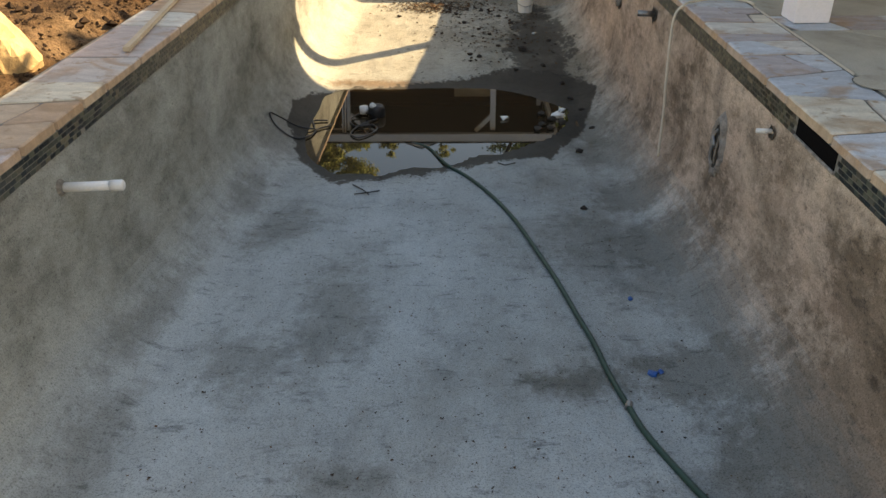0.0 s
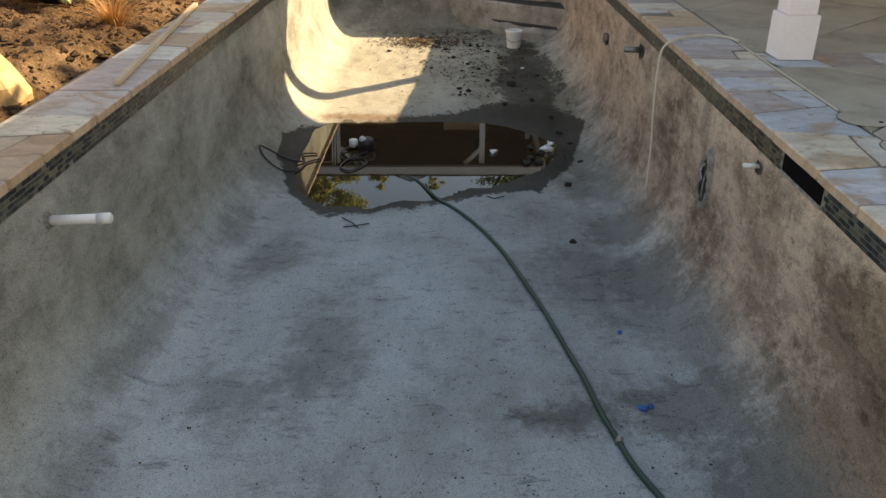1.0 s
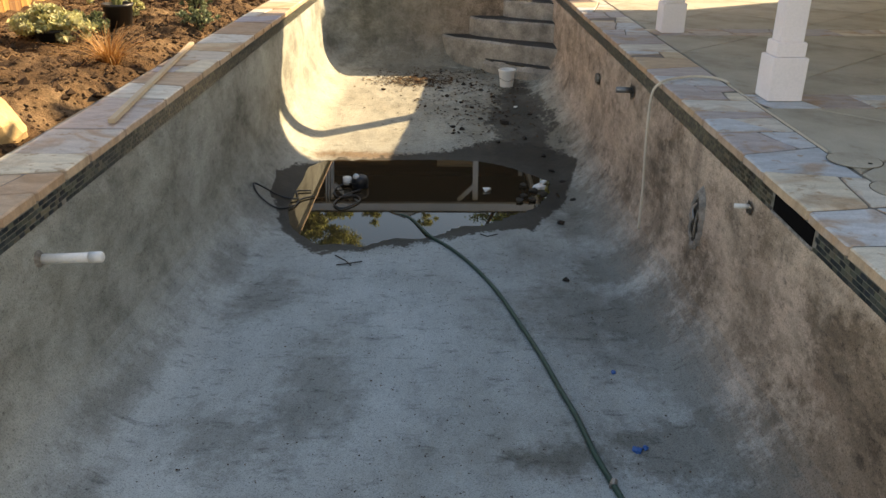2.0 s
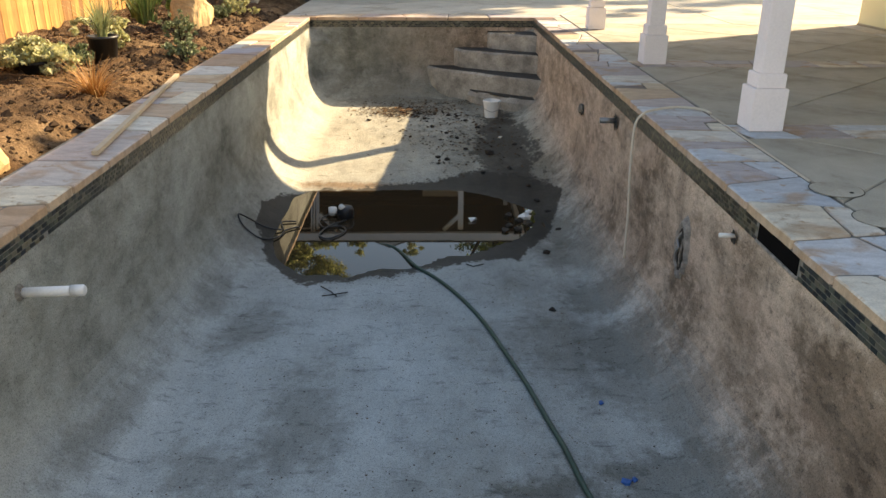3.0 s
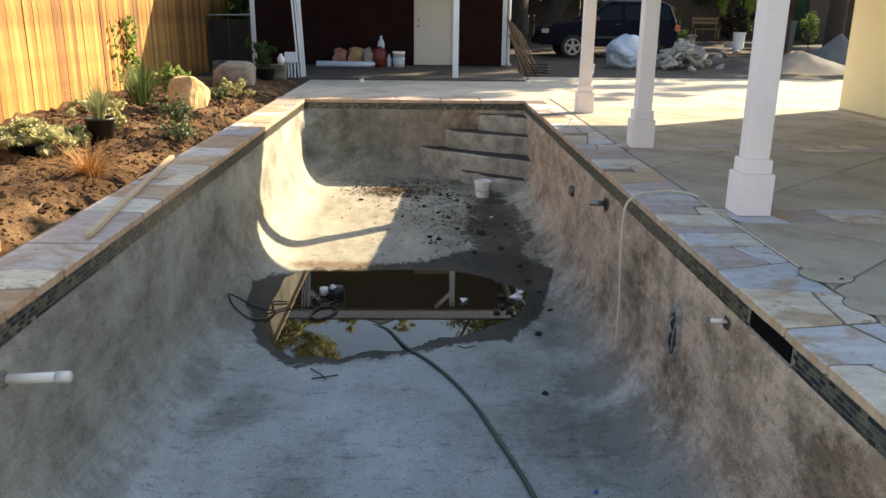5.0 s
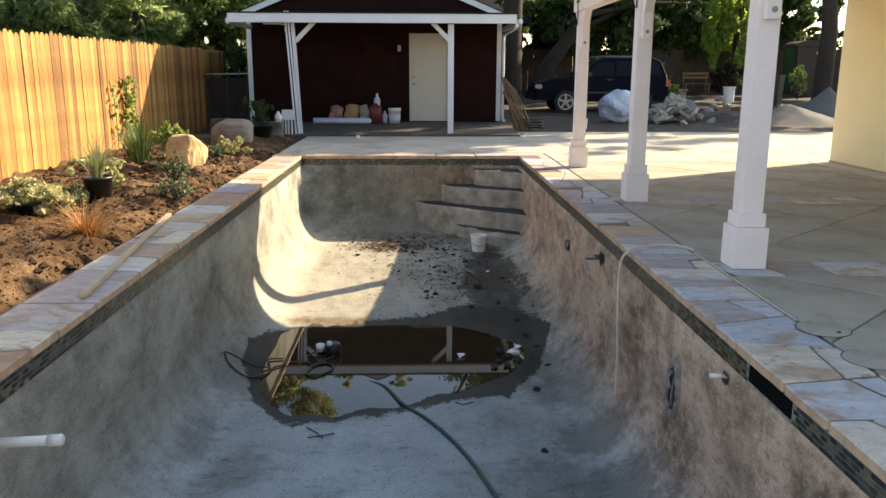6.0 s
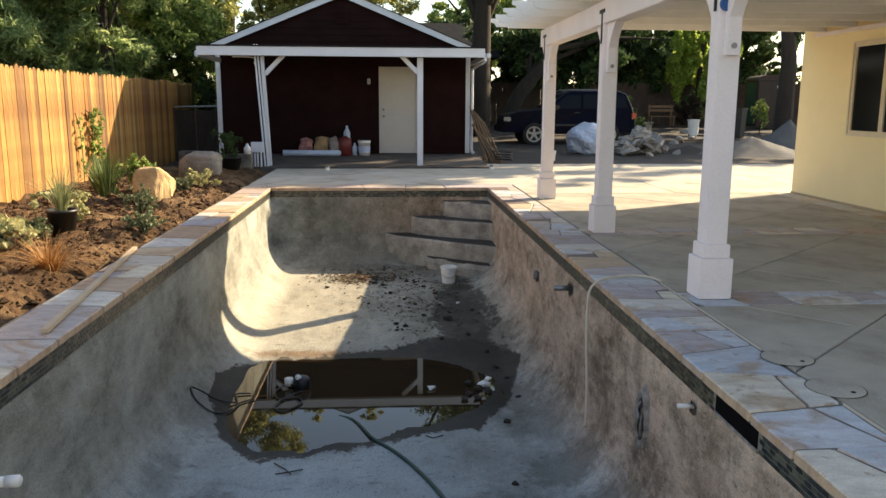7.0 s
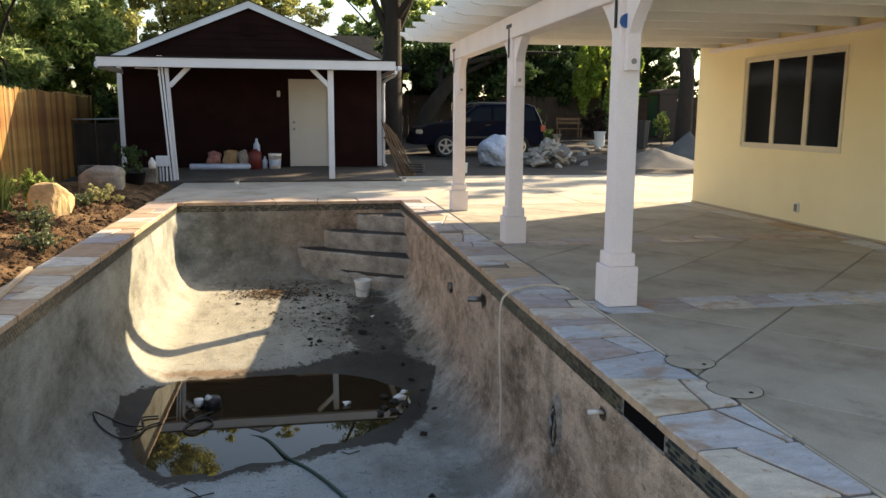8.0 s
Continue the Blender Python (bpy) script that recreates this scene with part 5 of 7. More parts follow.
def shrub(name, at, label, rx, rz, count, size, material, seed, category="shrub"):
    t = thing(name, at, label, category)
    r = random.Random(seed)
    cl = []
    bm = bmesh.new()
    for _ in range(12):
        a, f = r.uniform(0, 6.28), r.uniform(0.1, 0.8)
        c = (rx * f * math.cos(a), rx * f * math.sin(a), rz * r.uniform(0.35, 0.85))
        cl.append((*c, rx * 0.36, rx * 0.36, rz * 0.26))
        tube(bm, smooth_path([(0, 0, -0.02), (c[0] * 0.5, c[1] * 0.5, c[2] * 0.6), c], 2), 0.005, 5)
    part("stems", bm, BARK, t)
    ob = new("foliage", leaf_mesh("foliage", leaves_in(cl, count, seed), size, material, seed))
    ob.parent = t
    return t


def pot(t, r0, h):
    bm = bmesh.new()
    n = 24
    prof = [(r0 * 0.8, 0), (r0, h - 0.03), (r0 + 0.012, h - 0.03), (r0 + 0.012, h), (r0 - 0.004, h), (r0 * 0.78, 0.03)]
    rings = [[bm.verts.new((a * math.cos(2 * math.pi * k / n), a * math.sin(2 * math.pi * k / n), z)) for k in range(n)] for a, z in prof]
    for a, b in zip(rings, rings[1:]):
        for k in range(n):
            bm.faces.new((a[k], a[(k + 1) % n], b[(k + 1) % n], b[k]))
    bm.faces.new(rings[0][::-1])
    part("pot", bm, BLACK, t, "black plastic nursery pot", True)
    bm = bmesh.new()
    bm.faces.new([bm.verts.new(((r0 - 0.01) * math.cos(2 * math.pi * k / n), (r0 - 0.01) * math.sin(2 * math.pi * k / n), h - 0.035)) for k in range(n)])
    part("potting_soil", bm, SOIL, t)


def on_bed(x, y):
    return (x, y, bed_z(x, y) - 0.01)


t = thing("potted_grass", on_bed(-3.45, 8.5), "strappy green plant in a black nursery pot", "plant")
pot(t, 0.15, 0.28)
blades("foliage", 90, 0.55, 0.75, BLADE_PALE, t, 1, 0.018).location = (0, 0, 0.22)
t = thing("potted_grass", on_bed(-3.98, 6.75), "strappy pale plant in a black nursery pot", "plant")
pot(t, 0.14, 0.24)
blades("foliage", 60, 0.5, 0.95, BLADE_PALE, t, 2, 0.016).location = (0, 0, 0.2)
t = thing("potted_shrub", on_bed(-3.75, 7.6), "pale variegated shrub in a black nursery pot", "plant")
pot(t, 0.15, 0.17)
ob = new("foliage", leaf_mesh("foliage", leaves_in([(0, 0, 0.24, 0.28, 0.28, 0.12), (-0.22, 0.05, 0.2, 0.2, 0.2, 0.1), (0.2, -0.05, 0.18, 0.2, 0.2, 0.1)], 3600, 5), 0.034, LEAF_PALE, 5))
ob.parent = t
t = thing("copper_grass", on_bed(-2.82, 6.6), "fountain of copper-orange ornamental grass in the soil", "plant")
blades("foliage", 260, 0.40, 1.7, BLADE_ORANGE, t, 3, 0.009, 0.08)
t = thing("flax_clump", on_bed(-4.15, 11.9), "upright clump of green strap leaves by the fence", "plant")
blades("foliage", 160, 0.62, 0.45, BLADE_GREEN, t, 4, 0.022, 0.16)
t = thing("flax_clump", on_bed(-4.45, 12.5), "upright clump of green strap leaves by the fence", "plant")
blades("foliage", 120, 0.62, 0.5, BLADE_GREEN, t, 6, 0.022, 0.14)
shrub("shrub", on_bed(-3.55, 8.15), "low grey-green shrub growing in the soil", 0.20, 0.24, 500, 0.03, LEAF_GREY, 31)
shrub("shrub", on_bed(-3.72, 9.3), "low pale yellow shrub growing in the soil", 0.36, 0.38, 2600, 0.034, LEAF_PALE, 32)
shrub("shrub", on_bed(-2.68, 8.75), "small grey-green shrub near the coping", 0.27, 0.27, 800, 0.026, LEAF_GREY, 33)
shrub("shrub", on_bed(-2.95, 9.5), "small grey-green shrub near the boulder", 0.24, 0.42, 900, 0.027, LEAF_GREY, 34)
shrub("shrub", on_bed(-3.75, 12.2), "leafy green shrub beside the flax clumps", 0.35, 0.62, 1100, 0.04, LEAF_MID, 38)
shrub("shrub", on_bed(-2.98, 12.9), "pale yellow-green shrub beside the boulder", 0.26, 0.28, 800, 0.035, LEAF_PALE, 35)
shrub("shrub", on_bed(-3.25, 12.6), "small grey-green shrub beside the boulder", 0.22, 0.3, 600, 0.03, LEAF_GREY, 36)
t = shrub("potted_shrub", on_bed(-3.25, 16.4), "dark rounded shrub in a black pot by the porch", 0.36, 0.80, 2400, 0.03, LEAF_DARK, 37, "plant")
pot(t, 0.24, 0.26)
vine = thing("climbing_vine", (-5.2, 14.3, 0), "climbing vine trained up the cedar fence", "vine")
bm = bmesh.new()
path = smooth_path([(0, 0, 0), (0.03, 0.08, 0.35), (0.03, -0.05, 0.75), (0.03, 0.05, 1.1), (0.02, -0.25, 1.25)], 5)
tube(bm, path, 0.008, 5)
tube(bm, smooth_path([(0, -0.45, 0), (0.02, -0.5, 0.4), (0.02, -0.55, 0.9), (0.02, -0.7, 1.2)], 5), 0.007, 5)
part("stem", bm, BARK, vine)
ob = new("foliage", leaf_mesh("foliage", leaves_in([(0.08, 0.05 + 0.08 * math.sin(k * 2), 0.1 + k * 0.1, 0.09, 0.17, 0.09) for k in range(12)] + [(0.05, -0.52 - 0.02 * k, 0.25 + k * 0.17, 0.04, 0.07, 0.08) for k in range(6)], 900, 8), 0.05, LEAF_MID, 8))
ob.parent = vine


# ---- boulders ----
def boulder(at, size, material, label, seed, cuts=16):
    t = bmesh.new()
    bmesh.ops.create_icosphere(t, subdivisions=4, radius=1)
    for v in t.verts:
        v.co = Vector([math.copysign(abs(k) ** 0.55, k) for k in v.co]) * 0.86
    r = random.Random(seed)
    planes = []
    for _ in range(cuts):
        d = Vector((r.gauss(0, 1), r.gauss(0, 1), r.gauss(0, 0.7))).normalized()
        planes.append((d, r.uniform(0.74, 0.98)))
    for v in t.verts:
        for d, o in planes:
            e = v.co.dot(d) - o
            if e > 0:
                v.co -= d * e * 0.99
        v.co += v.co.normalized() * (0.07 * noise.noise(v.co * 2.0 + Vector((seed, 0, 0))) + 0.03 * noise.noise(v.co * 6) + 0.015 * noise.noise(v.co * 14))
        v.co = Vector((v.co.x * size[0], v.co.y * size[1], v.co.z * size[2]))
    ob = link_mesh("boulder", t, material, None, False)
    ob.location = at
    return tagged(ob, label, "boulder")


boulder((-3.30, 11.3, 0.16), (0.31, 0.34, 0.39), BOULDER, "sunlit golden sandstone boulder in the bed", 14)
boulder((-3.60, 15.4, 0.18), (0.45, 0.38, 0.34), GREYBOULDER, "grey-brown boulder in the shade by the garage", 21)
boulder((-2.86, 4.5, 0.06), (0.34, 0.3, 0.26), BOULDER, "pale golden sandstone boulder in the bed", 5)

# plank lying along the coping
plank = link_mesh("plank", boxm(bmesh.new(), -0.021, 0.021, -1.42, 1.42, 0, 0.03, 0.003), NEWPINE)
plank.matrix_basis = pose(-2.235, 6.11, 0.006, 0, 0, 6.8)
tagged(plank, "long pale pine plank lying on the flagstone coping", "plank")

# pale foam strip in the joint between flagstones and concrete
bm = bmesh.new()
for a, b in ((2.0, 2.86), (2.95, 3.36), (4.2, 5.92)):
    boxm(bm, 2.143, 2.148, a, b, -0.02, 0.004, 0.001)
structure("joint_trim", bm, CREAMHOSE, "pale foam expansion strip in the deck joint", "trim")

# ---- things in the pool ----
NICHE = plain("damp_mortar", (0.33, 0.295, 0.26), 0.95, 0, 0.5, 20, 90, 0.9)
stub = thing("pipe_stub", (-1.925, 3.36, -0.30), "white plastic pipe stub sticking out of the pool wall", "pipe")
bm = bmesh.new()
tube(bm, [(-0.06, 0, 0), (0.25, 0.02, 0.005)], 0.024, 16)
part("pipe", bm, PVC, stub, "", True)
bm = bmesh.new()
tube(bm, [(0.215, 0.017, 0.004), (0.272, 0.021, 0.005), (0.280, 0.021, 0.005)], [0.028, 0.028, 0.021], 16)
part("cap", bm, PVC, stub, "", True)
bm = bmesh.new()
tube(bm, [(-0.035, 0, 0), (-0.005, 0, 0)], [0.055, 0.030], 16)
part("collar", bm, STEP, stub, "rough mortar collar")


def wall_fitting(y, z, label, out=0.10, r=0.02, material=PVC, niche=0.05):
    t = thing("wall_fitting", (XR - 0.02, y, z), label, "pipe")
    bm = bmesh.new()
    tube(bm, [(0.04, 0, 0), (-out, 0, 0.005)], r, 12)
    part("pipe", bm, material, t, "", True)
    # shallow patch on the uncut wall; its dark colour is the hole's shade
    bm = bmesh.new()
    hr = random.Random(int(y * 100))
    rag = [niche * (0.8 + 0.6 * hr.random()) for _ in range(16)]
    rim = [bm.verts.new((0.012, rag[k] * 1.3 * math.cos(k * math.pi / 8) - niche * 0.5, rag[k] * math.sin(k * math.pi / 8))) for k in range(16)]
    mid = bm.verts.new((0.026, -niche * 0.5, 0))
    for k in range(16):
        bm.faces.new((rim[k], rim[(k + 1) % 16], mid))
    part("niche", bm, DARKBROWN, t, "ragged patch coloured dark for the hole round the pipe")
    return t


wall_fitting(3.93, -0.23, "short white pipe end in a chipped hole", 0.06, 0.013, PVC, 0.035)
t = wall_fitting(6.9, -0.27, "grey threaded return fitting in the pool wall", 0.12, 0.026, METAL, 0.06)
wall_fitting(8.5, -0.50, "capped hole in the pool wall", 0.012, 0.05, STEP, 0.06)


def on_wall(t, y, z, proud=0.0):
    """Sets a thing flush on the curved pool wall."""
    RH, RV = 0.50, 0.56
    zf = float(np.interp(y, FLOOR_Y, FLOOR_Z))
    a = math.asin(max(0.0, min(1.0, 1 - (z - zf) / RV)))
    x = XR + 0.012 - 0.024 - RH * (1 - math.cos(a)) - proud
    t.matrix_basis = pose(x, y, z, 0, math.degrees(math.atan2(RH * math.sin(a), RV * math.cos(a))), 0)


lightn = thing("light_niche", (XR - 0.012, 4.70, -0.62), "empty oval pool light niche with a dangling cable", "niche")
n = 28
nr = random.Random(12)
rag = [nr.uniform(0.92, 1.10) for _ in range(n)]


def niche_rings(profile):
    bm = bmesh.new()
    rings = [[bm.verts.new((depth + nr.uniform(-0.003, 0.003), 0.098 * s * rag[k] * math.cos(2 * math.pi * k / n), 0.180 * s * rag[k] * math.sin(2 * math.pi * k / n))) for k in range(n)] for depth, s in profile]
    for a, b in zip(rings, rings[1:]):
        for k in range(n):
            bm.faces.new((a[k], a[(k + 1) % n], b[(k + 1) % n], b[k]))
    return bm, rings


bm, rings = niche_rings(((0.026, 1.24), (0.002, 1.12), (-0.010, 1.0), (-0.006, 0.90), (0.002, 0.82)))
part("rim", bm, NICHE, lightn, "rough crumbling mortar rim")
# flat disc inside the rim, its dark colour standing for the hollow's shade
bm, rings = niche_rings(((0.002, 0.82), (0.001, 0.5)))
bm.faces.new(rings[-1])
part("recess", bm, DARKBROWN, lightn, "flat disc painted dark for the shade in the hollow")
bm = bmesh.new()
tube(bm, smooth_path([(0.012, 0.02, 0.11), (-0.012, 0.035, 0.06), (-0.018, -0.02, 0.02), (-0.016, 0.02, -0.03), (-0.010, 0.035, -0.09), (0.0, 0.02, -0.13)], 5), 0.011, 8)
part("cable", bm, METAL, lightn, "stiff grey cable", True)
bm = bmesh.new()
tube(bm, smooth_path([(0.0, -0.045, 0.09), (-0.012, -0.055, 0.03), (-0.012, -0.045, -0.05), (0.0, -0.02, -0.11)], 4), 0.008, 6)
part("hose_loop", bm, STEP, lightn, "stiff mortar-caked loop", True)
on_wall(lightn, 4.70, -0.62, 0.010)
skim = thing("skimmer_mouth", (XR + 0.01, 3.42, -0.10), "dark skimmer opening under the coping", "skimmer")
# flat near-black plate; the dark inside the opening is painted, not modelled
part("opening", box(-0.004, 0.012, -0.23, 0.23, -0.040, 0.046, 0), DARKHOLE, skim)
part("lip", box(-0.010, 0.012, -0.24, 0.24, -0.056, -0.0405, 0.002), NICHE, skim, "thin mortar lip")

whose = thing("cream_hose", (0, 0, 0), "cream hose draped over the coping into the pool", "hose")
bm = bmesh.new()
tube(bm, smooth_path([(2.15, 5.93, 0.010), (2.11, 6.06, 0.014), (1.95, 6.12, 0.018), (1.74, 6.02, 0.018), (1.63, 5.93, 0.004), (1.575, 5.93, -0.10), (1.56, 5.88, -0.45), (1.555, 5.80, -0.80), (1.535, 5.72, -1.11)], 6), 0.010, 8)
part("tubing", bm, CREAMHOSE, whose, "", True)

HOSE = [(-0.72, 7.5), (-0.6, 7.0), (-0.34, 6.77), (-0.14, 6.31), (0.05, 5.97), (0.23, 5.54), (0.38, 5.05), (0.48, 4.58), (0.58, 4.08), (0.65, 3.66), (0.70, 3.36), (0.74, 3.04), (0.78, 2.81), (0.83, 2.57), (0.96, 2.22), (1.14, 1.8), (1.2, 1.3)]
ghose = thing("green_hose", (0, 0, 0), "dark green discharge hose lying along the pool floor", "hose")
bm = bmesh.new()
tube(bm, smooth_path([(x, y, max(floor_z(x, y), WATER_Z - 0.005) + (0.014 if y < 6.6 else 0.004 if y < 6.9 else -0.02)) for x, y in HOSE], 6), 0.015, 10)
part("tubing", bm, GREENHOSE, ghose, "", True)
for x, y in ((0.785, 2.80),):
    bm = bmesh.new()
    tube(bm, [(x - 0.006, y - 0.02, floor_z(x, y) + 0.014), (x + 0.006, y + 0.02, floor_z(x, y) + 0.014)], 0.019, 10)
    part("ferrule", bm, METAL, ghose, "pale hose coupling")

pump = thing("sump_pump", (-0.88, 7.62, WATER_Z), "small black submersible pump standing in the puddle", "pump")
bm = bmesh.new()
tube(bm, [(0, 0, -0.04), (0, 0, 0.08), (0, 0, 0.11), (0, 0, 0.12)], [0.085, 0.085, 0.07, 0.03], 18)
part("housing", bm, BLACK, pump, "", True)
bm = bmesh.new()
tube(bm, [(-0.13, 0.0, 0.03), (-0.13, 0.0, 0.10)], 0.045, 14)
part("float_cup", bm, PVC, pump, "white plastic cup", True)
bm = bmesh.new()
tube(bm, [(-0.02, -0.02, 0.10), (-0.04, -0.05, 0.13)], 0.03, 12)
part("outlet", bm, PVC, pump, "", True)


def coil(name, label, pts, r=0.009):
    t = thing(name, (0, 0, 0), label, "cable")
    bm = bmesh.new()
    tube(bm, smooth_path(pts, 6), r, 7)
    part("cord", bm, BLACK, t, "", True)


coil("power_cord", "black power cord looped in the shallow water", [(x, y, WATER_Z + h) for x, y, h in ((-0.92, 7.55, 0.05), (-1.05, 7.60, 0.03), (-1.13, 7.47, 0.012), (-1.06, 7.28, 0.012), (-0.90, 7.32, 0.012), (-0.84, 7.17, 0.012), (-0.98, 6.97, 0.012), (-1.08, 7.08, 0.012), (-1.02, 7.28, 0.018), (-0.86, 7.48, 0.018))], 0.008)
coil("power_cord", "black power cord looped on the damp pool floor", [(x, y, max(floor_z(x, y), WATER_Z) + 0.012 + 0.56 * (1 - math.sqrt(max(0.0, 1 - (max(0.0, -1.44 - x) / 0.5) ** 2)))) for x, y in ((-1.36, 7.45), (-1.50, 7.42), (-1.46, 7.22), (-1.62, 7.20), (-1.76, 7.16), (-1.83, 7.05), (-1.76, 6.94), (-1.60, 6.90), (-1.46, 7.02), (-1.42, 7.20), (-1.30, 7.30))], 0.008)

pail = thing("bucket", (0.88, 11.45, floor_z(0.88, 11.45)), "small white plastic bucket on the pool floor", "bucket")
bm = bmesh.new()
n = 24
prof = [(0.095, 0.0), (0.118, 0.22), (0.128, 0.22), (0.128, 0.245), (0.118, 0.25), (0.092, 0.01)]
rings = [[bm.verts.new((a * math.cos(2 * math.pi * k / n), a * math.sin(2 * math.pi * k / n), z)) for k in range(n)] for a, z in prof]
for a, b in zip(rings, rings[1:]):
    for k in range(n):
        bm.faces.new((a[k], a[(k + 1) % n], b[(k + 1) % n], b[k]))
bm.faces.new(rings[0][::-1])
bm.faces.new(rings[-1])
part("body", bm, PVC, pail)
bm = bmesh.new()
tube(bm, smooth_path([(-0.128, 0, 0.2), (-0.11, -0.1, 0.14), (0, -0.14, 0.1), (0.11, -0.1, 0.14), (0.128, 0, 0.2)], 4), 0.004, 6)
part("handle", bm, METAL, pail, "thin wire handle")


def scrap(name, at, label, category, material, size, seed):
    r = random.Random(seed)
    bm = bmesh.new()
    bmesh.ops.create_icosphere(bm, subdivisions=1, radius=size)
    for v in bm.verts:
        v.co = Vector((v.co.x * r.uniform(0.5, 1.5), v.co.y * r.uniform(0.5, 1.5), v.co.z * r.uniform(0.2, 0.9)))
    ob = link_mesh(name, bm, material)
    ob.location = (at[0], at[1], max(floor_z(*at), WATER_Z) + size * 0.35)
    return tagged(ob, label, category)


scrap("blue_tape_scrap", (0.99, 3.85), "crumpled scrap of blue tape on the floor", "litter", BLUE, 0.022, 1)
scrap("blue_tape_scrap", (0.96, 3.08), "crumpled scrap of blue tape on the floor", "litter", BLUE, 0.030, 2)
scrap("blue_tape_scrap", (1.0, 3.10), "crumpled scrap of blue tape on the floor", "litter", BLUE, 0.018, 3)
scrap("plastic_cup", (0.42, 7.51), "white plastic cup in the puddle", "litter", PVC, 0.045, 4)
scrap("paper_scrap", (0.95, 7.58), "torn white scrap at the puddle's edge", "litter", PVC, 0.06, 5)
scrap("paper_scrap", (1.02, 7.74), "torn white scrap at the puddle's edge", "litter", PVC, 0.04, 6)
scrap("paper_scrap", (0.93, 10.4), "torn white scrap on the damp floor", "litter", PVC, 0.035, 7)
DEAD = island("dead_leaves", [(0, (0.02, 0.012, 0.008)), (0.6, (0.05, 0.027, 0.014)), (0.9, (0.10, 0.05, 0.022)), (1, (0.16, 0.09, 0.04))], 0.9, 0.2)
scrap("leaf_clump", (1.40, 5.0), "curled dead leaf on the curved wall foot", "litter", BARK, 0.035, 8)
scrap("leaf_clump", (0.92, 5.3), "curled dead leaves on the floor", "litter", BARK, 0.03, 9)
for k, (x, y) in enumerate(((0.75, 9.72), (1.15, 8.1), (1.22, 7.75), (1.05, 6.6), (1.12, 8.6), (1.26, 7.2), (0.95, 9.2), (0.62, 9.05), (1.1, 10.1), (0.45, 9.9), (0.08, 9.58), (0.2, 9.5), (0.35, 10.36), (0.01, 10.89), (0.26, 11.48), (0.65, 10.86), (0.2, 10.6), (-0.1, 11.3), (0.5, 11.2), (-0.9, 11.2), (1.3, 11.0))):
    scrap("dirt_clump", (x, y), "dark clump of mud and leaves on the pool floor", "litter", BARK, 0.07 if k == 0 else 0.035, 40 + k)


def twig(pts, label="thin dry twig on the pool floor"):
    t = thing("twig", (0, 0, 0), label, "twig")
    bm = bmesh.new()
    tube(bm, [(x, y, floor_z(x, y) + 0.01 + 0.006 * k) for k, (x, y) in enumerate(pts)], 0.005, 5)
    part("stick", bm, BARK, t)


for k, (x, y) in enumerate(((0.78, 7.35), (0.86, 7.22), (0.90, 7.48), (0.80, 7.62), (0.98, 7.4), (0.72, 7.2))):
    scrap("leaf_clump", (x, y), "sodden dark leaves at the end of the puddle", "litter", DARKBROWN, 0.045, 60 + k)
twig([(-0.90, 5.82), (-0.80, 5.68), (-0.74, 5.55)])
twig([(-0.86, 5.58), (-0.78, 5.6), (-0.66, 5.64)])
twig([(0.31, 6.34), (0.37, 6.26), (0.46, 6.3)])
twig([(1.35, 3.0), (1.42, 2.97), (1.47, 3.0)])
bm = bmesh.new()
r = random.Random(77)
for _ in range(2600):
    pick = r.random()
    if pick < 0.45:
        x, y = r.gauss(-0.42, 0.34), r.gauss(11.75, 0.2)
    elif pick < 0.55:
        x, y = r.gauss(-0.2, 0.8), r.gauss(12.25, 0.12)
    else:
        x, y = r.gauss(0.40, 0.55), r.gauss(10.8, 0.9)
    if not (-1.35 < x < 1.25 and 8.8 < y < 12.6):
        continue
    z = floor_z(x, y) + 0.004
    s = r.uniform(0.007, 0.027) * (1.7 if r.random() < 0.06 else 1)
    a = r.uniform(0, 6.28)
    u, w = Vector((math.cos(a), math.sin(a), r.uniform(-0.3, 0.3))) * s, Vector((-math.sin(a), math.cos(a), r.uniform(-0.2, 0.4))) * s * 0.6
    c = Vector((x, y, z + s * 0.25))
    q = [bm.verts.new(c - u), bm.verts.new(c + w), bm.verts.new(c + u), bm.verts.new(c - w)]
    bm.faces.new((q[0], q[1], q[2]))
    bm.faces.new((q[0], q[2], q[3]))
tagged(link_mesh("leaf_litter", bm, DEAD), "dead brown leaves and mud scattered on the floor", "litter", "", "stuff")
bm = bmesh.new()
for _ in range(2600):
    x, y = r.uniform(-1.5, 1.3), r.uniform(1.5, 6.2)
    z = floor_z(x, y) + 0.002
    s = r.uniform(0.003, 0.011)
    c = Vector((x, y, z))
    q = [bm.verts.new(c + Vector((r.uniform(-1, 1), r.uniform(-1, 1), 0.3)) * s) for _ in range(4)]
    bm.faces.new(q[:3])
    bm.faces.new((q[0], q[2], q[3]))
tagged(link_mesh("floor_grit", bm, DEAD), "fine grit and leaf crumbs on the pool floor", "litter", "", "stuff")


# ---- on the deck and the porch ----
def standpipe(at, label):
    t = thing("capped_pipe", at, label, "pipe")
    bm = bmesh.new()
    tube(bm, [(0, 0, -0.02), (0, 0, 0.06)], 0.045, 14)
    part("pipe", bm, PVC, t)
    bm = bmesh.new()
    tube(bm, [(0, 0, 0.06), (0, 0, 0.085), (0, 0, 0.10)], [0.05, 0.05, 0.02], 14)
    part("cap", bm, METAL, t, "dark cap")


standpipe((-1.29, 16.7, 0), "short white capped pipe standing in the deck")
standpipe((2.2, 16.9, 0), "short dark capped pipe standing in the deck")
marker = link_mesh("white_marker_box", box(-0.055, 0.055, -0.04, 0.04, -0.05, 0.2, 0.006), PVC)
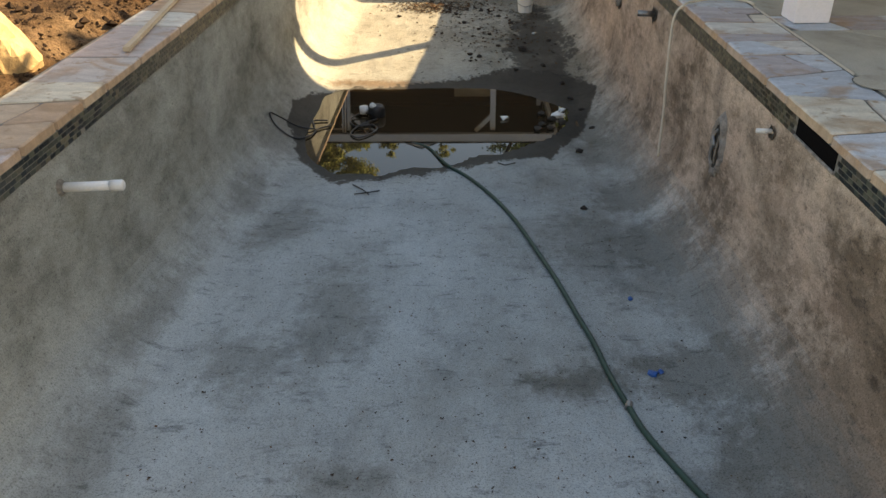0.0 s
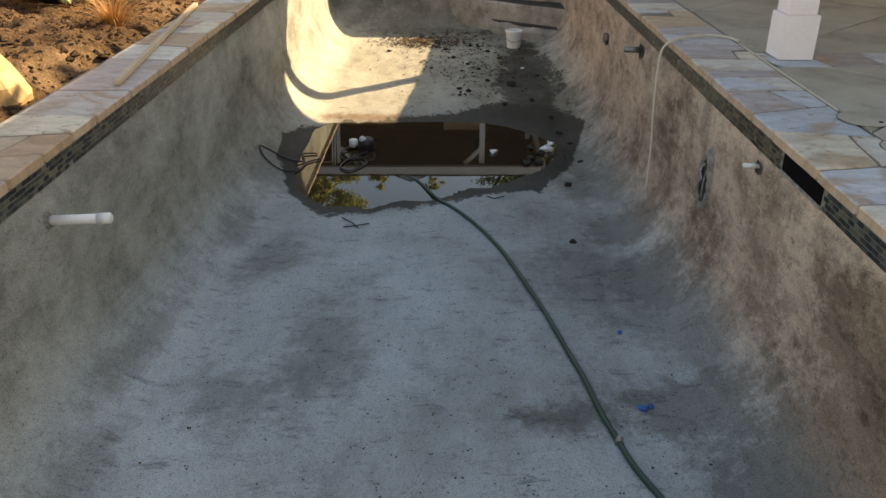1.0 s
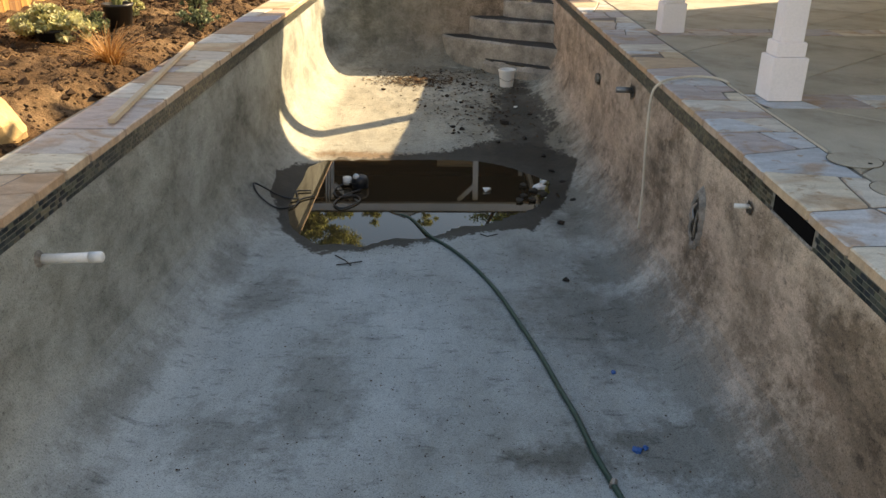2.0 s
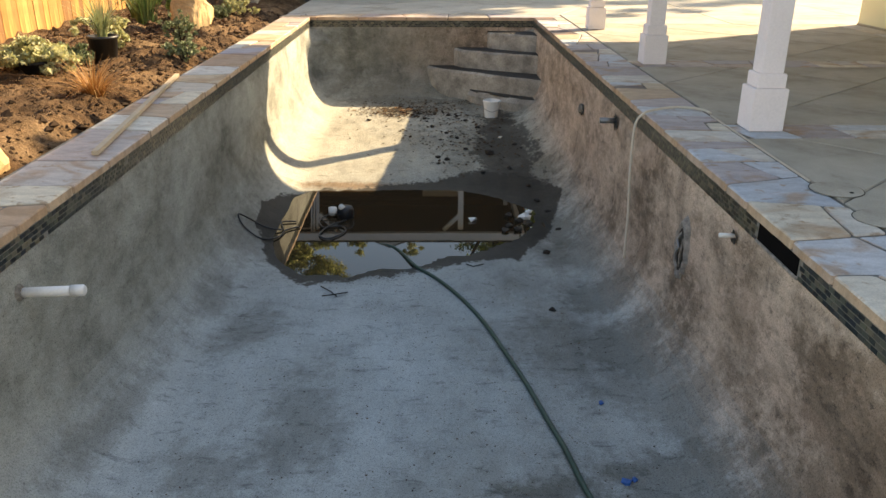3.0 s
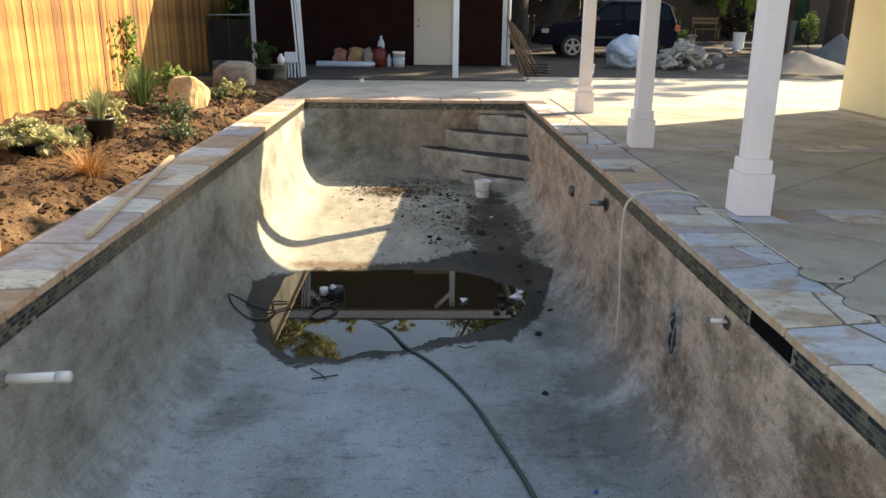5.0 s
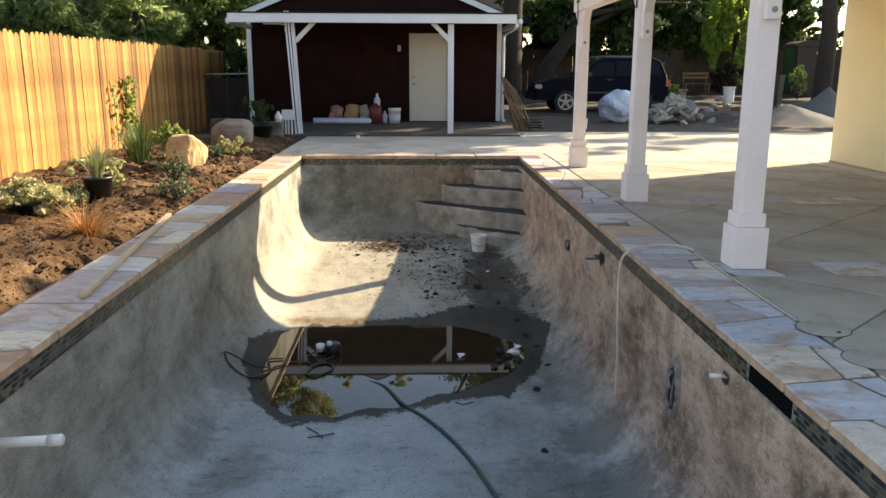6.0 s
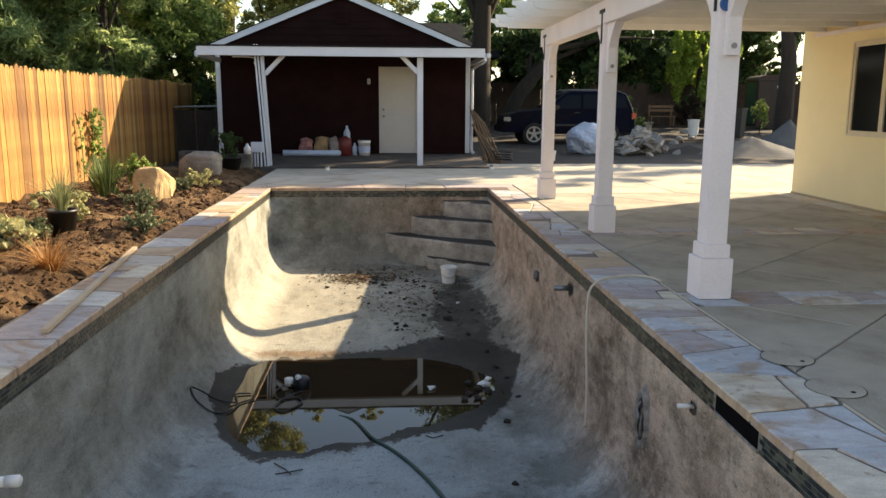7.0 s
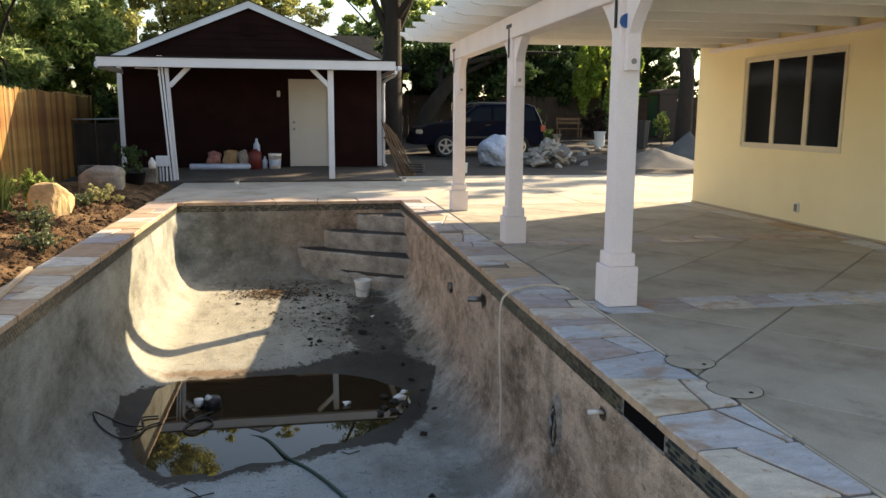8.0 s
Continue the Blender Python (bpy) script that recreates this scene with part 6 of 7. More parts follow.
marker.location = (-3.48, 16.0, 0)
tagged(marker, "small white plastic box standing in the bed", "box")
RED = plain("red_plastic", (0.15, 0.022, 0.02), 0.5)
CARD = plain("cardboard", (0.34, 0.22, 0.11), 0.85)
BAG = plain("paper_sack", (0.34, 0.29, 0.25), 0.85, 0, 0.45, 7, 40, 0.5)
PINKBAG = plain("printed_pink_sack", (0.40, 0.18, 0.16), 0.8, 0, 0.6, 9, 40, 0.5)
PLASTIC = plain("white_plastic_sheet", (0.44, 0.52, 0.66), 0.4, 0, 0.15, 3, 20, 0.5)
RUBBLE = plain("broken_concrete", (0.34, 0.32, 0.29), 0.9, 0, 0.25, 4, 40, 0.4, None, 0.3)
SAND = plain("grey_sand", (0.14, 0.137, 0.133), 0.95, 0, 0.2, 2, 60, 0.5)
PAINTCAR = plain("dark_blue_car_paint", (0.0012, 0.0025, 0.012), 0.30, 0.0, 0.1, 9.0, 90.0, 0.0, None, 0.0, 0.05)
CARGLASS = plain("tinted_car_glass", (0.006, 0.008, 0.012), 0.15, 0.0, 0.05, 9.0, 90.0, 0.0, None, 0.0, 0.1)
RUBBER = plain("tyre_rubber", (0.015, 0.015, 0.015), 0.8)
ALLOY = plain("alloy_wheel", (0.45, 0.45, 0.45), 0.3, 0.9)
LAMPRED = plain("red_lens", (0.35, 0.02, 0.02), 0.2)
GREENPLASTIC = plain("green_plastic", (0.022, 0.075, 0.042), 0.6)
BROWNPLASTIC = plain("brown_plastic", (0.05, 0.026, 0.018), 0.6)
WOODB = plain("weathered_wood", (0.15, 0.095, 0.055), 0.8, 0, 0.25, 4, 50, 0.2)
FARWALL = plain("far_house_wall", (0.55, 0.47, 0.34), 0.9)


def slab_z(y):
    return lerp(0.03, 0.18, (y - 17.16) / 2.74)


def lathe(prof, n=20):
    bm = bmesh.new()
    rings = [[bm.verts.new((a * math.cos(2 * math.pi * k / n), a * math.sin(2 * math.pi * k / n), z)) for k in range(n)] for a, z in prof]
    for a, b in zip(rings, rings[1:]):
        for k in range(n):
            bm.faces.new((a[k], a[(k + 1) % n], b[(k + 1) % n], b[k]))
    bm.faces.new(rings[0][::-1])
    bm.faces.new(rings[-1])
    return bm


def sack(at, size, turn, material, label, name="sack", tilt=0):
    bm = bmesh.new()
    bmesh.ops.create_cube(bm, size=1)
    bmesh.ops.subdivide_edges(bm, edges=bm.edges, cuts=5, use_grid_fill=True)
    for v in bm.verts:
        k = 1 - 0.35 * (abs(v.co.x * 2) ** 3) * (abs(v.co.z) > 0.2)
        v.co = Vector((v.co.x * size[0], v.co.y * size[1] * k, v.co.z * size[2] * (1 - 0.25 * abs(v.co.x * 2) ** 3)))
        v.co += Vector((1, 1, 1)) * (0.045 * noise.noise(v.co * 7) + 0.02 * noise.noise(v.co * 19))
    ob = link_mesh(name, bm, material, None, True)
    ob.matrix_basis = pose(at[0], at[1], at[2], 0, tilt, turn)
    return tagged(ob, label, "sack" if name == "sack" else "box")


t = thing("paint_bucket", (-0.60, 19.3, slab_z(19.3)), "white five-gallon bucket with a blue label", "bucket")
part("body", lathe([(0.13, 0), (0.145, 0.30), (0.155, 0.30), (0.155, 0.36), (0.14, 0.36)]), PVC, t, "", True)
bm = bmesh.new()
part("label_band", lathe([(0.1395, 0.07), (0.1465, 0.22)]), PLASTIC, t, "pale blue printed band")
t = thing("petrol_can", (-1.06, 19.3, slab_z(19.3)), "red plastic jug standing by the wall", "jug")
part("body", lathe([(0.16, 0), (0.17, 0.30), (0.15, 0.40), (0.06, 0.44), (0.05, 0.47)]), RED, t, "", True)
t = thing("spray_bottle", (-1.02, 19.42, slab_z(19.42)), "pale bottle standing behind the red jug", "bottle")
part("body", lathe([(0.075, 0), (0.08, 0.45), (0.08, 0.54), (0.03, 0.64), (0.03, 0.70)]), PLASTIC, t, "", True)
t = thing("spray_bottle", (-0.83, 19.3, slab_z(19.3)), "small pale bottle between jug and bucket", "bottle")
part("body", lathe([(0.06, 0), (0.06, 0.2), (0.02, 0.26), (0.02, 0.30)]), PLASTIC, t, "", True)
roll = thing("plastic_roll", (-1.85, 19.1, slab_z(19.1) + 0.075), "rolled white plastic sheet lying on the slab", "roll")
bm = bmesh.new()
tube(bm, [(-0.68, 0, 0), (-0.66, 0, 0), (0.66, 0.02, 0), (0.70, 0.02, 0.0)], [0.06, 0.075, 0.07, 0.03], 14)
part("sheet", bm, PLASTIC, roll, "", True)
sack((-2.0, 19.32, slab_z(19.32) + 0.22), (0.30, 0.20, 0.38), 10, PINKBAG, "faded pink and white paper sack by the wall", tilt=15)
sack((-1.62, 19.35, slab_z(19.35) + 0.22), (0.34, 0.24, 0.44), -5, CARD, "brown cardboard box by the wall", "carton", 8)
sack((-1.3, 19.32, slab_z(19.32) + 0.2), (0.26, 0.2, 0.46), 5, BAG, "crumpled grey sack by the wall", tilt=-25)
for k in range(14):
    t = thing("wooden_pole", (2.12 + 0.05 * (k % 7), 19.35 - 0.12 * (k // 7), 0.02), "long wooden stake leaning on the garage corner", "pole", "leaning stakes")
    bm = bmesh.new()
    tube(bm, [(0.22 + 0.07 * (k % 4), -0.1, -0.06), (-0.14 + 0.006 * k, 0.14, 1.30 - 0.06 * k)], 0.022, 7)
    part("shaft", bm, WOODB, t)
t = thing("coiled_tube", (2.75, 19.3, 0.0), "black tubing coiled beside the stakes", "hose")
bm = bmesh.new()
tube(bm, [(0.26 * math.cos(a * 0.4), 0.22 * math.sin(a * 0.4), 0.02 + 0.004 * a) for a in range(60)], 0.014, 6)
part("coil", bm, BLACK, t)
for x, w, h in ((-4.55, 0.4, 0.32), (-3.05, 0.3, 0.34)):
    crate = link_mesh("crate", box(-w / 2, w / 2, -0.15, 0.15, 0, h, 0.01), STEP)
    crate.location = (x, 18.4 if x < -4 else 17.0, -0.02)
    tagged(crate, "grey storage crate in the shade", "crate")
t = thing("white_jug", (-2.98, 16.95, 0.32), "white plastic jug standing on the crate", "jug")
part("body", lathe([(0.07, 0), (0.075, 0.13), (0.03, 0.19), (0.025, 0.22)]), PVC, t, "", True)
gate = thing("pipe_gate", (-4.7, 19.8, 0), "metal pipe gate between fence and garage", "gate")
bm = bmesh.new()
tube(bm, [(-0.5, 0, 1.28), (0.55, 0, 1.30)], 0.022, 8)
part("top_rail", bm, METAL, gate)
for x in (-0.5, 0.0, 0.5):
    bm = bmesh.new()
    tube(bm, [(x, 0, -0.1), (x, 0, 1.28)], 0.02, 8)
    part("gate_post", bm, OLDFENCE, gate)
# dark sheet added in place of the shaded void between fence and garage
part("panel", box(-0.5, 0.5, 0.02, 0.04, 0.1, 1.2, 0), BARK, gate, "dark sheet standing for the shaded gap behind the gate")
for x, y in ((-4.85, 21.8), (-4.4, 22.2)):
    shrub("shrub", (x, y, 0), "dark shrub in the side passage", 0.7, 2.0, 1800, 0.07, LEAF_DARK, int(y * 10))

# ---- dirt yard ----
def yard_at(x, y):
    return yard_z(x, y)


def suv(at):
    t = thing("parked_suv", at, "dark blue sport utility vehicle parked on the dirt", "car")
    L, W = 4.3, 0.88
    side = [(0.0, 0.50), (0.03, 0.80), (0.10, 0.94), (0.45, 1.05), (1.28, 1.15), (2.0, 1.65), (2.2, 1.72), (3.72, 1.74), (4.0, 1.64), (4.18, 1.24), (4.26, 0.95), (4.30, 0.55), (4.2, 0.42)]
    low = [(3.82, 0.38)] + [(3.42 + 0.40 * math.cos(a), 0.36 + 0.40 * math.sin(a)) for a in (radians(10 + 20 * k) for k in range(9))] + [(3.0, 0.36), (1.42, 0.36)] + [(1.0 + 0.40 * math.cos(a), 0.36 + 0.40 * math.sin(a)) for a in (radians(10 + 20 * k) for k in range(9))] + [(0.58, 0.40), (0.1, 0.42)]
    out = side + low
    bm = bmesh.new()
    rings = []
    for y, k in ((-W, 0.0), (-W + 0.05, 0.0), (0, 0.0), (W - 0.05, 0.0), (W, 0.0)):
        ring = []
        for a, b in out:
            inset = 0.14 * max(0.0, (b - 0.98) / 0.7)
            yy = y * (1 - inset) if abs(y) > 0.1 else y
            sc = 0.985 if abs(y) == W else 1.0
            ring.append(bm.verts.new((2.15 + (a - 2.15) * sc, yy, 0.9 + (b - 0.9) * sc)))
        rings.append(ring)
    for a, b in zip(rings, rings[1:]):
        for k in range(len(out)):
            j = (k + 1) % len(out)
            bm.faces.new((a[k], a[j], b[j], b[k]))
    bm.faces.new(rings[0])
    bm.faces.new(rings[-1][::-1])
    bmesh.ops.recalc_face_normals(bm, faces=bm.faces)
    body = part("body", bm, PAINTCAR, t)
    for a0, a1, z0, z1, slope in ((1.58, 2.50, 1.17, 1.60, 0.48), (2.58, 3.24, 1.17, 1.62, 0), (3.34, 4.02, 1.19, 1.61, 0)):
        bm = bmesh.new()
        q = [(a0, z0), (a1, z0), (a1 - (0.1 if a1 > 3.5 else 0), z1), (a0 + slope, z1)]
        f = []
        for a, b in q:
            f.append(bm.verts.new((a, -W * (1 - 0.14 * (b - 0.98) / 0.7) - 0.006, b)))
        bm.faces.new(f)
        part("side_window", bm, CARGLASS, body, "dark tinted glass")
    for x in (1.0, 3.42):
        for y in (-W + 0.1, W - 0.1):
            wheel = part("wheel", boxm(bmesh.new(), x - 0.05, x + 0.05, y - 0.04, y + 0.04, 0.31, 0.41, 0.01), METAL, t)
            bm = bmesh.new()
            s = -1 if y < 0 else 1
            tube(bm, [(x, y - 0.11, 0.36), (x, y - 0.10, 0.36), (x, y + 0.10, 0.36), (x, y + 0.11, 0.36)], [0.31, 0.36, 0.36, 0.31], 28)
            part("tyre", bm, RUBBER, wheel)
            bm = bmesh.new()
            tube(bm, [(x, y + s * 0.112, 0.36), (x, y + s * 0.118, 0.36)], [0.075, 0.065], 14)
            for k in range(5):
                m = Matrix.Translation((x, y + s * 0.113, 0.36)) @ Matrix.Rotation(radians(72 * k), 4, "Y")
                boxm(bm, -0.035, 0.035, -0.004, 0.004, 0.05, 0.235, 0, m)
            n = 28
            r0 = [bm.verts.new((x + 0.21 * math.cos(2 * math.pi * k / n), y + s * 0.113, 0.36 + 0.21 * math.sin(2 * math.pi * k / n))) for k in range(n)]
            r1 = [bm.verts.new((x + 0.25 * math.cos(2 * math.pi * k / n), y + s * 0.116, 0.36 + 0.25 * math.sin(2 * math.pi * k / n))) for k in range(n)]
            for k in range(n):
                bm.faces.new((r0[k], r0[(k + 1) % n], r1[(k + 1) % n], r1[k]))
            part("rim", bm, ALLOY, wheel, "five-spoke alloy rim")
    part("headlight", box(0.02, 0.24, -W - 0.012, -W + 0.02, 0.76, 0.90, 0.02), METAL, body)
    part("taillight", box(4.16, 4.31, -W - 0.012, -W + 0.02, 0.85, 1.05, 0.01), LAMPRED, body)
    part("front_bumper", box(-0.07, 0.12, -W - 0.01, W + 0.01, 0.42, 0.62, 0.03), PAINTCAR, body)
    part("rear_bumper", box(4.2, 4.38, -W - 0.01, W + 0.01, 0.42, 0.62, 0.03), PAINTCAR, body)
    for y in (-0.62, 0.62):
        bm = bmesh.new()
        tube(bm, [(1.95, y, 1.70), (2.1, y, 1.77), (3.5, y, 1.77), (3.65, y, 1.70)], 0.016, 6)
        part("roof_rail", bm, METAL, body)
    part("door_handle", box(2.3, 2.46, -W - 0.025, -W + 0.01, 1.03, 1.06, 0.005), BLACK, body)
    part("door_handle", box(3.05, 3.21, -W - 0.025, -W + 0.01, 1.03, 1.06, 0.005), BLACK, body)
    part("wing_mirror", box(1.62, 1.78, -W - 0.17, -W - 0.02, 1.14, 1.28, 0.03), BLACK, body)
    bm = bmesh.new()
    bm.faces.new([bm.verts.new(p) for p in ((1.33, -0.74, 1.196), (1.33, 0.74, 1.196), (1.95, 0.66, 1.627), (1.95, -0.66, 1.627))])
    part("windscreen", bm, CARGLASS, body, "raked windscreen")
    part("trim_strip", box(1.45, 2.98, -W - 0.014, -W + 0.01, 0.62, 0.68, 0.004), BLACK, body)


suv((3.62, 26.1, yard_at(5.5, 25.4)))

rubble = thing("rubble_heap", (7.0, 22.0, yard_at(7, 22)), "heap of broken grey concrete slabs", "rubble")
r = random.Random(5)
for k in range(110):
    f = abs(r.gauss(0, 0.42))
    a = r.uniform(0, 6.28)
    x, y = 1.15 * f * math.cos(a), 0.8 * f * math.sin(a)
    z = max(0.0, 0.62 * (1 - f)) * r.uniform(0.4, 1.1)
    bm = bmesh.new()
    s = r.uniform(0.10, 0.24)
    poly = [(s * r.uniform(0.7, 1.3) * math.cos(b), s * r.uniform(0.6, 1.2) * math.sin(b)) for b in (1.05 * i + r.uniform(-0.3, 0.3) for i in range(6))]
    prism(bm, poly, -0.04, 0.045, 0.012)
    bmesh.ops.recalc_face_normals(bm, faces=bm.faces)
    ob = part("slab_piece", bm, RUBBLE, rubble)
    ob.matrix_basis = pose(x, y, z + 0.04, r.uniform(-45, 45), r.uniform(-45, 45), r.uniform(0, 360))


def mound(name, at, rx, ry, h, material, label, seed, crumple=0.05):
    bm = bmesh.new()
    n, mrings = 40, 14
    rings = []
    for j in range(mrings):
        f = j / (mrings - 1)
        ring = []
        for k in range(n):
            a = 2 * math.pi * k / n
            w = 1 + 0.25 * noise.noise((math.cos(a) * 1.3 + seed, math.sin(a) * 1.3, 0))
            p = Vector((rx * f * w * math.cos(a), ry * f * w * math.sin(a), h * (1 - f) ** 1.15 - 0.08 * f))
            p += Vector((1, 1, 1)) * crumple * noise.noise(p * 4 + Vector((seed, 3, 1)))
            ring.append(bm.verts.new(p))
        rings.append(ring)
    for a, b in zip(rings, rings[1:]):
        for k in range(n):
            bm.faces.new((a[k], a[(k + 1) % n], b[(k + 1) % n], b[k]))
    bmesh.ops.remove_doubles(bm, verts=rings[0], dist=0.1)
    bmesh.ops.recalc_face_normals(bm, faces=bm.faces)
    ob = link_mesh(name, bm, material, None, True)
    ob.location = at
    return tagged(ob, label, "heap")


mound("sand_mound", (10.3, 22.0, yard_at(10, 22)), 1.8, 1.2, 0.5, SAND, "low heap of grey sand", 2, 0.03)
mound("sand_mound", (12.0, 23.2, yard_at(12, 23)), 1.3, 1.1, 0.95, SAND, "tall heap of grey sand by the house", 6, 0.03)
mound("sand_mound", (8.6, 22.4, yard_at(8.6, 22)), 1.2, 0.8, 0.22, DIRT, "low heap of brown dirt beside the rubble", 9, 0.05)


def wrapped_pile(at):
    bm = bmesh.new()
    bmesh.ops.create_icosphere(bm, subdivisions=4, radius=1)
    for v in bm.verts:
        p = v.co.copy()
        k = 1 + 0.26 * noise.noise(p * 1.6) + 0.16 * abs(noise.noise(p * 3.5)) - 0.05 * abs(noise.noise(p * 8))
        v.co = Vector((p.x * 0.48 * k, p.y * 0.45 * k, max(p.z, -0.75) * 0.46 * k))
    ob = link_mesh("tarp_cover", bm, PLASTIC, None, False)
    ob.location = at
    tagged(ob, "crumpled pale blue plastic sheet covering building rubble", "tarp")


wrapped_pile((5.52, 22.1, yard_at(5.5, 22) + 0.40))
t = thing("paper_cup", (4.15, 20.0, yard_at(4.1, 20)), "small white container on the dirt", "litter")
part("cup", lathe([(0.08, 0), (0.10, 0.26)]), PVC, t)

back = thing("yard_fence", (0, 34.5, 0), "dark brown board fence along the back of the yard", "fence")
for k in range(150):
    x = -16 + k * 0.24
    part("board", box(x, x + 0.232, -0.012 + 0.008 * (k % 2), 0.012 + 0.008 * (k % 2), 0.0, 2.30 + 0.02 * math.sin(k * 1.7), 0), OLDFENCE, back)

BENCHWOOD = plain("bench_wood", (0.26, 0.14, 0.065), 0.7, 0, 0.25, 4, 50, 0.2)
bench = thing("wooden_bench", (11.5, 33.2, yard_at(11.5, 33.2)), "weathered wooden garden bench", "bench")
for z in (0.40, 0.62, 0.78):
    part("slat", box(-0.55, 0.55, 0.12 if z > 0.5 else -0.2, 0.15 if z > 0.5 else 0.12, z, z + (0.1 if z > 0.5 else 0.04), 0.004), BENCHWOOD, bench)
for x in (-0.5, 0.46):
    part("leg", box(x, x + 0.05, 0.151, 0.2, 0.0, 0.9, 0.004), BENCHWOOD, bench)
    part("leg", box(x, x + 0.05, -0.2, -0.15, 0.0, 0.4, 0.004), BENCHWOOD, bench)

toilet = thing("portable_toilet", (15.7, 32.6, yard_at(15.7, 32.6)), "brown and green portable toilet cabin", "toilet")
part("cabin", box(-0.62, 0.62, -0.58, 0.58, 0.06, 1.92, 0.02), BROWNPLASTIC, toilet)
part("door", box(-0.645, -0.621, -0.42, 0.42, 0.15, 1.85, 0.006), GREENPLASTIC, toilet, "green door panel")
part("side_panel", box(-0.60, -0.12, -0.605, -0.581, 0.15, 1.85, 0.006), BROWNPLASTIC, toilet, "raised side panel")
part("sign_plate", box(0.18, 0.42, -0.60, -0.582, 1.62, 1.72, 0.003), PVC, toilet, "pale printed plate")
bm = bmesh.new()
out = [(-0.68, 1.922)] + [(0.68 * math.cos(a), 1.96 + 0.2 * math.sin(a)) for a in (radians(180 - 15 * k) for k in range(13))] + [(0.68, 1.922)]
lo = [bm.verts.new((a, -0.62, b)) for a, b in out]
hi = [bm.verts.new((a, 0.62, b)) for a, b in out]
bm.faces.new(lo)
bm.faces.new(hi[::-1])
for k in range(len(out)):
    j = (k + 1) % len(out)
    bm.faces.new((lo[k], lo[j], hi[j], hi[k]))
bmesh.ops.recalc_face_normals(bm, faces=bm.faces)
part("roof", bm, BROWNPLASTIC, toilet, "curved roof")

nb = thing("neighbour_house", (18.5, 46, 0), "pale neighbouring house beyond the fence", "house")
part("wall", box(-4, 5, 0, 6, 0, 2.9, 0), FARWALL, nb)
bm = bmesh.new()
a = [bm.verts.new(p) for p in ((-4.5, -0.5, 2.9), (5.5, -0.5, 2.9), (5.5, 6.5, 2.9), (-4.5, 6.5, 2.9), (-1.5, 3, 4.3), (2.5, 3, 4.3))]
for q in ((0, 1, 5, 4), (1, 2, 5), (2, 3, 4, 5), (3, 0, 4), (0, 3, 2, 1)):
    bm.faces.new([a[i] for i in q])
part("roof", bm, BAG, nb, "pale tan roof")
part("window", box(-1.0, 0.2, -0.02, 0.0, 1.2, 2.2, 0.005), GLASS, nb)

for k, (x, y, rx, h, m) in enumerate(((14.3, 30.0, 0.45, 1.3, LEAF_MID), (16.6, 30.4, 0.5, 1.4, LEAF_MID), (13.0, 33.2, 1.0, 1.5, LEAF_DARK), (9.0, 33.3, 0.5, 1.0, LEAF_MID), (8.9, 28.6, 0.4, 0.7, LEAF_MID), (9.9, 32.6, 0.5, 1.2, LEAF_MID))):
    shrub("yard_shrub", (x, y, yard_at(x, y)), "leafy shrub at the edge of the yard", rx, h, 900, 0.06, m, 70 + k)
shrub("brush_pile", (12.1, 31.6, yard_at(12.1, 31.6)), "dark heap of cut brush by the back fence", 0.75, 1.35, 2600, 0.07, BRUSH, 95, "brush")
tub = thing("planter_tub", (9.3, 29.0, yard_at(9.3, 29)), "round grey tub among yard debris", "tub")
part("body", lathe([(0.3, 0), (0.42, 0.45), (0.45, 0.45), (0.45, 0.5)]), STEP, tub)
bin_ = thing("bucket", (11.25, 28.9, yard_at(11.25, 28.9)), "white bucket standing on the yard dirt", "bucket")
part("body", lathe([(0.18, 0), (0.21, 0.55), (0.23, 0.55), (0.23, 0.6)]), PVC, bin_)
barrow = thing("rubbish_bin", (12.7, 28.4, yard_at(12.7, 28.4)), "tall black wheeled bin at the yard's edge", "bin")
part("body", lathe([(0.27, 0.02), (0.33, 1.0), (0.36, 1.0), (0.36, 1.06)], 8), BLACK, barrow)
r = random.Random(91)
for k in range(26):
    x, y = r.uniform(7, 16), r.uniform(25, 31)
    bm = bmesh.new()
    bmesh.ops.create_icosphere(bm, subdivisions=1, radius=1)
    for v in bm.verts:
        v.co = Vector((v.co.x * r.uniform(0.6, 1.2), v.co.y * r.uniform(0.6, 1.2), v.co.z * r.uniform(0.3, 0.7))) * 0.2
    ob = link_mesh("stone", bm, RUBBLE if k % 3 else WOODB)
    ob.matrix_basis = pose(x, y, yard_at(x, y) + 0.06, r.uniform(-20, 20), 0, r.uniform(0, 360)) @ Matrix.Scale(r.uniform(0.5, 1.4), 4)
    tagged(ob, "loose lump of stone lying in the yard dirt", "stone", "yard stones")
for k in range(9):
    x, y = r.uniform(7.5, 14), r.uniform(24.5, 29)
    ob = link_mesh("timber_offcut", boxm(bmesh.new(), -0.9, 0.9, -0.05, 0.05, 0, 0.05, 0.004), WOODB)
    ob.matrix_basis = pose(x, y, yard_at(x, y) + 0.02, 0, 0, r.uniform(-25, 25))
    tagged(ob, "length of weathered timber lying on the dirt", "timber", "timber offcuts")


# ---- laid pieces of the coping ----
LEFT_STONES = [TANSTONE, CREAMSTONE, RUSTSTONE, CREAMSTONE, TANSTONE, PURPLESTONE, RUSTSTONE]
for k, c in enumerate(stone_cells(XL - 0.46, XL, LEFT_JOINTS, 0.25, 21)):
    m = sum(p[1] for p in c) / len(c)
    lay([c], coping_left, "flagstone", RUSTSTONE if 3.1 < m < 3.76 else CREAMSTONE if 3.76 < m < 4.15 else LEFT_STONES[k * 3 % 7])
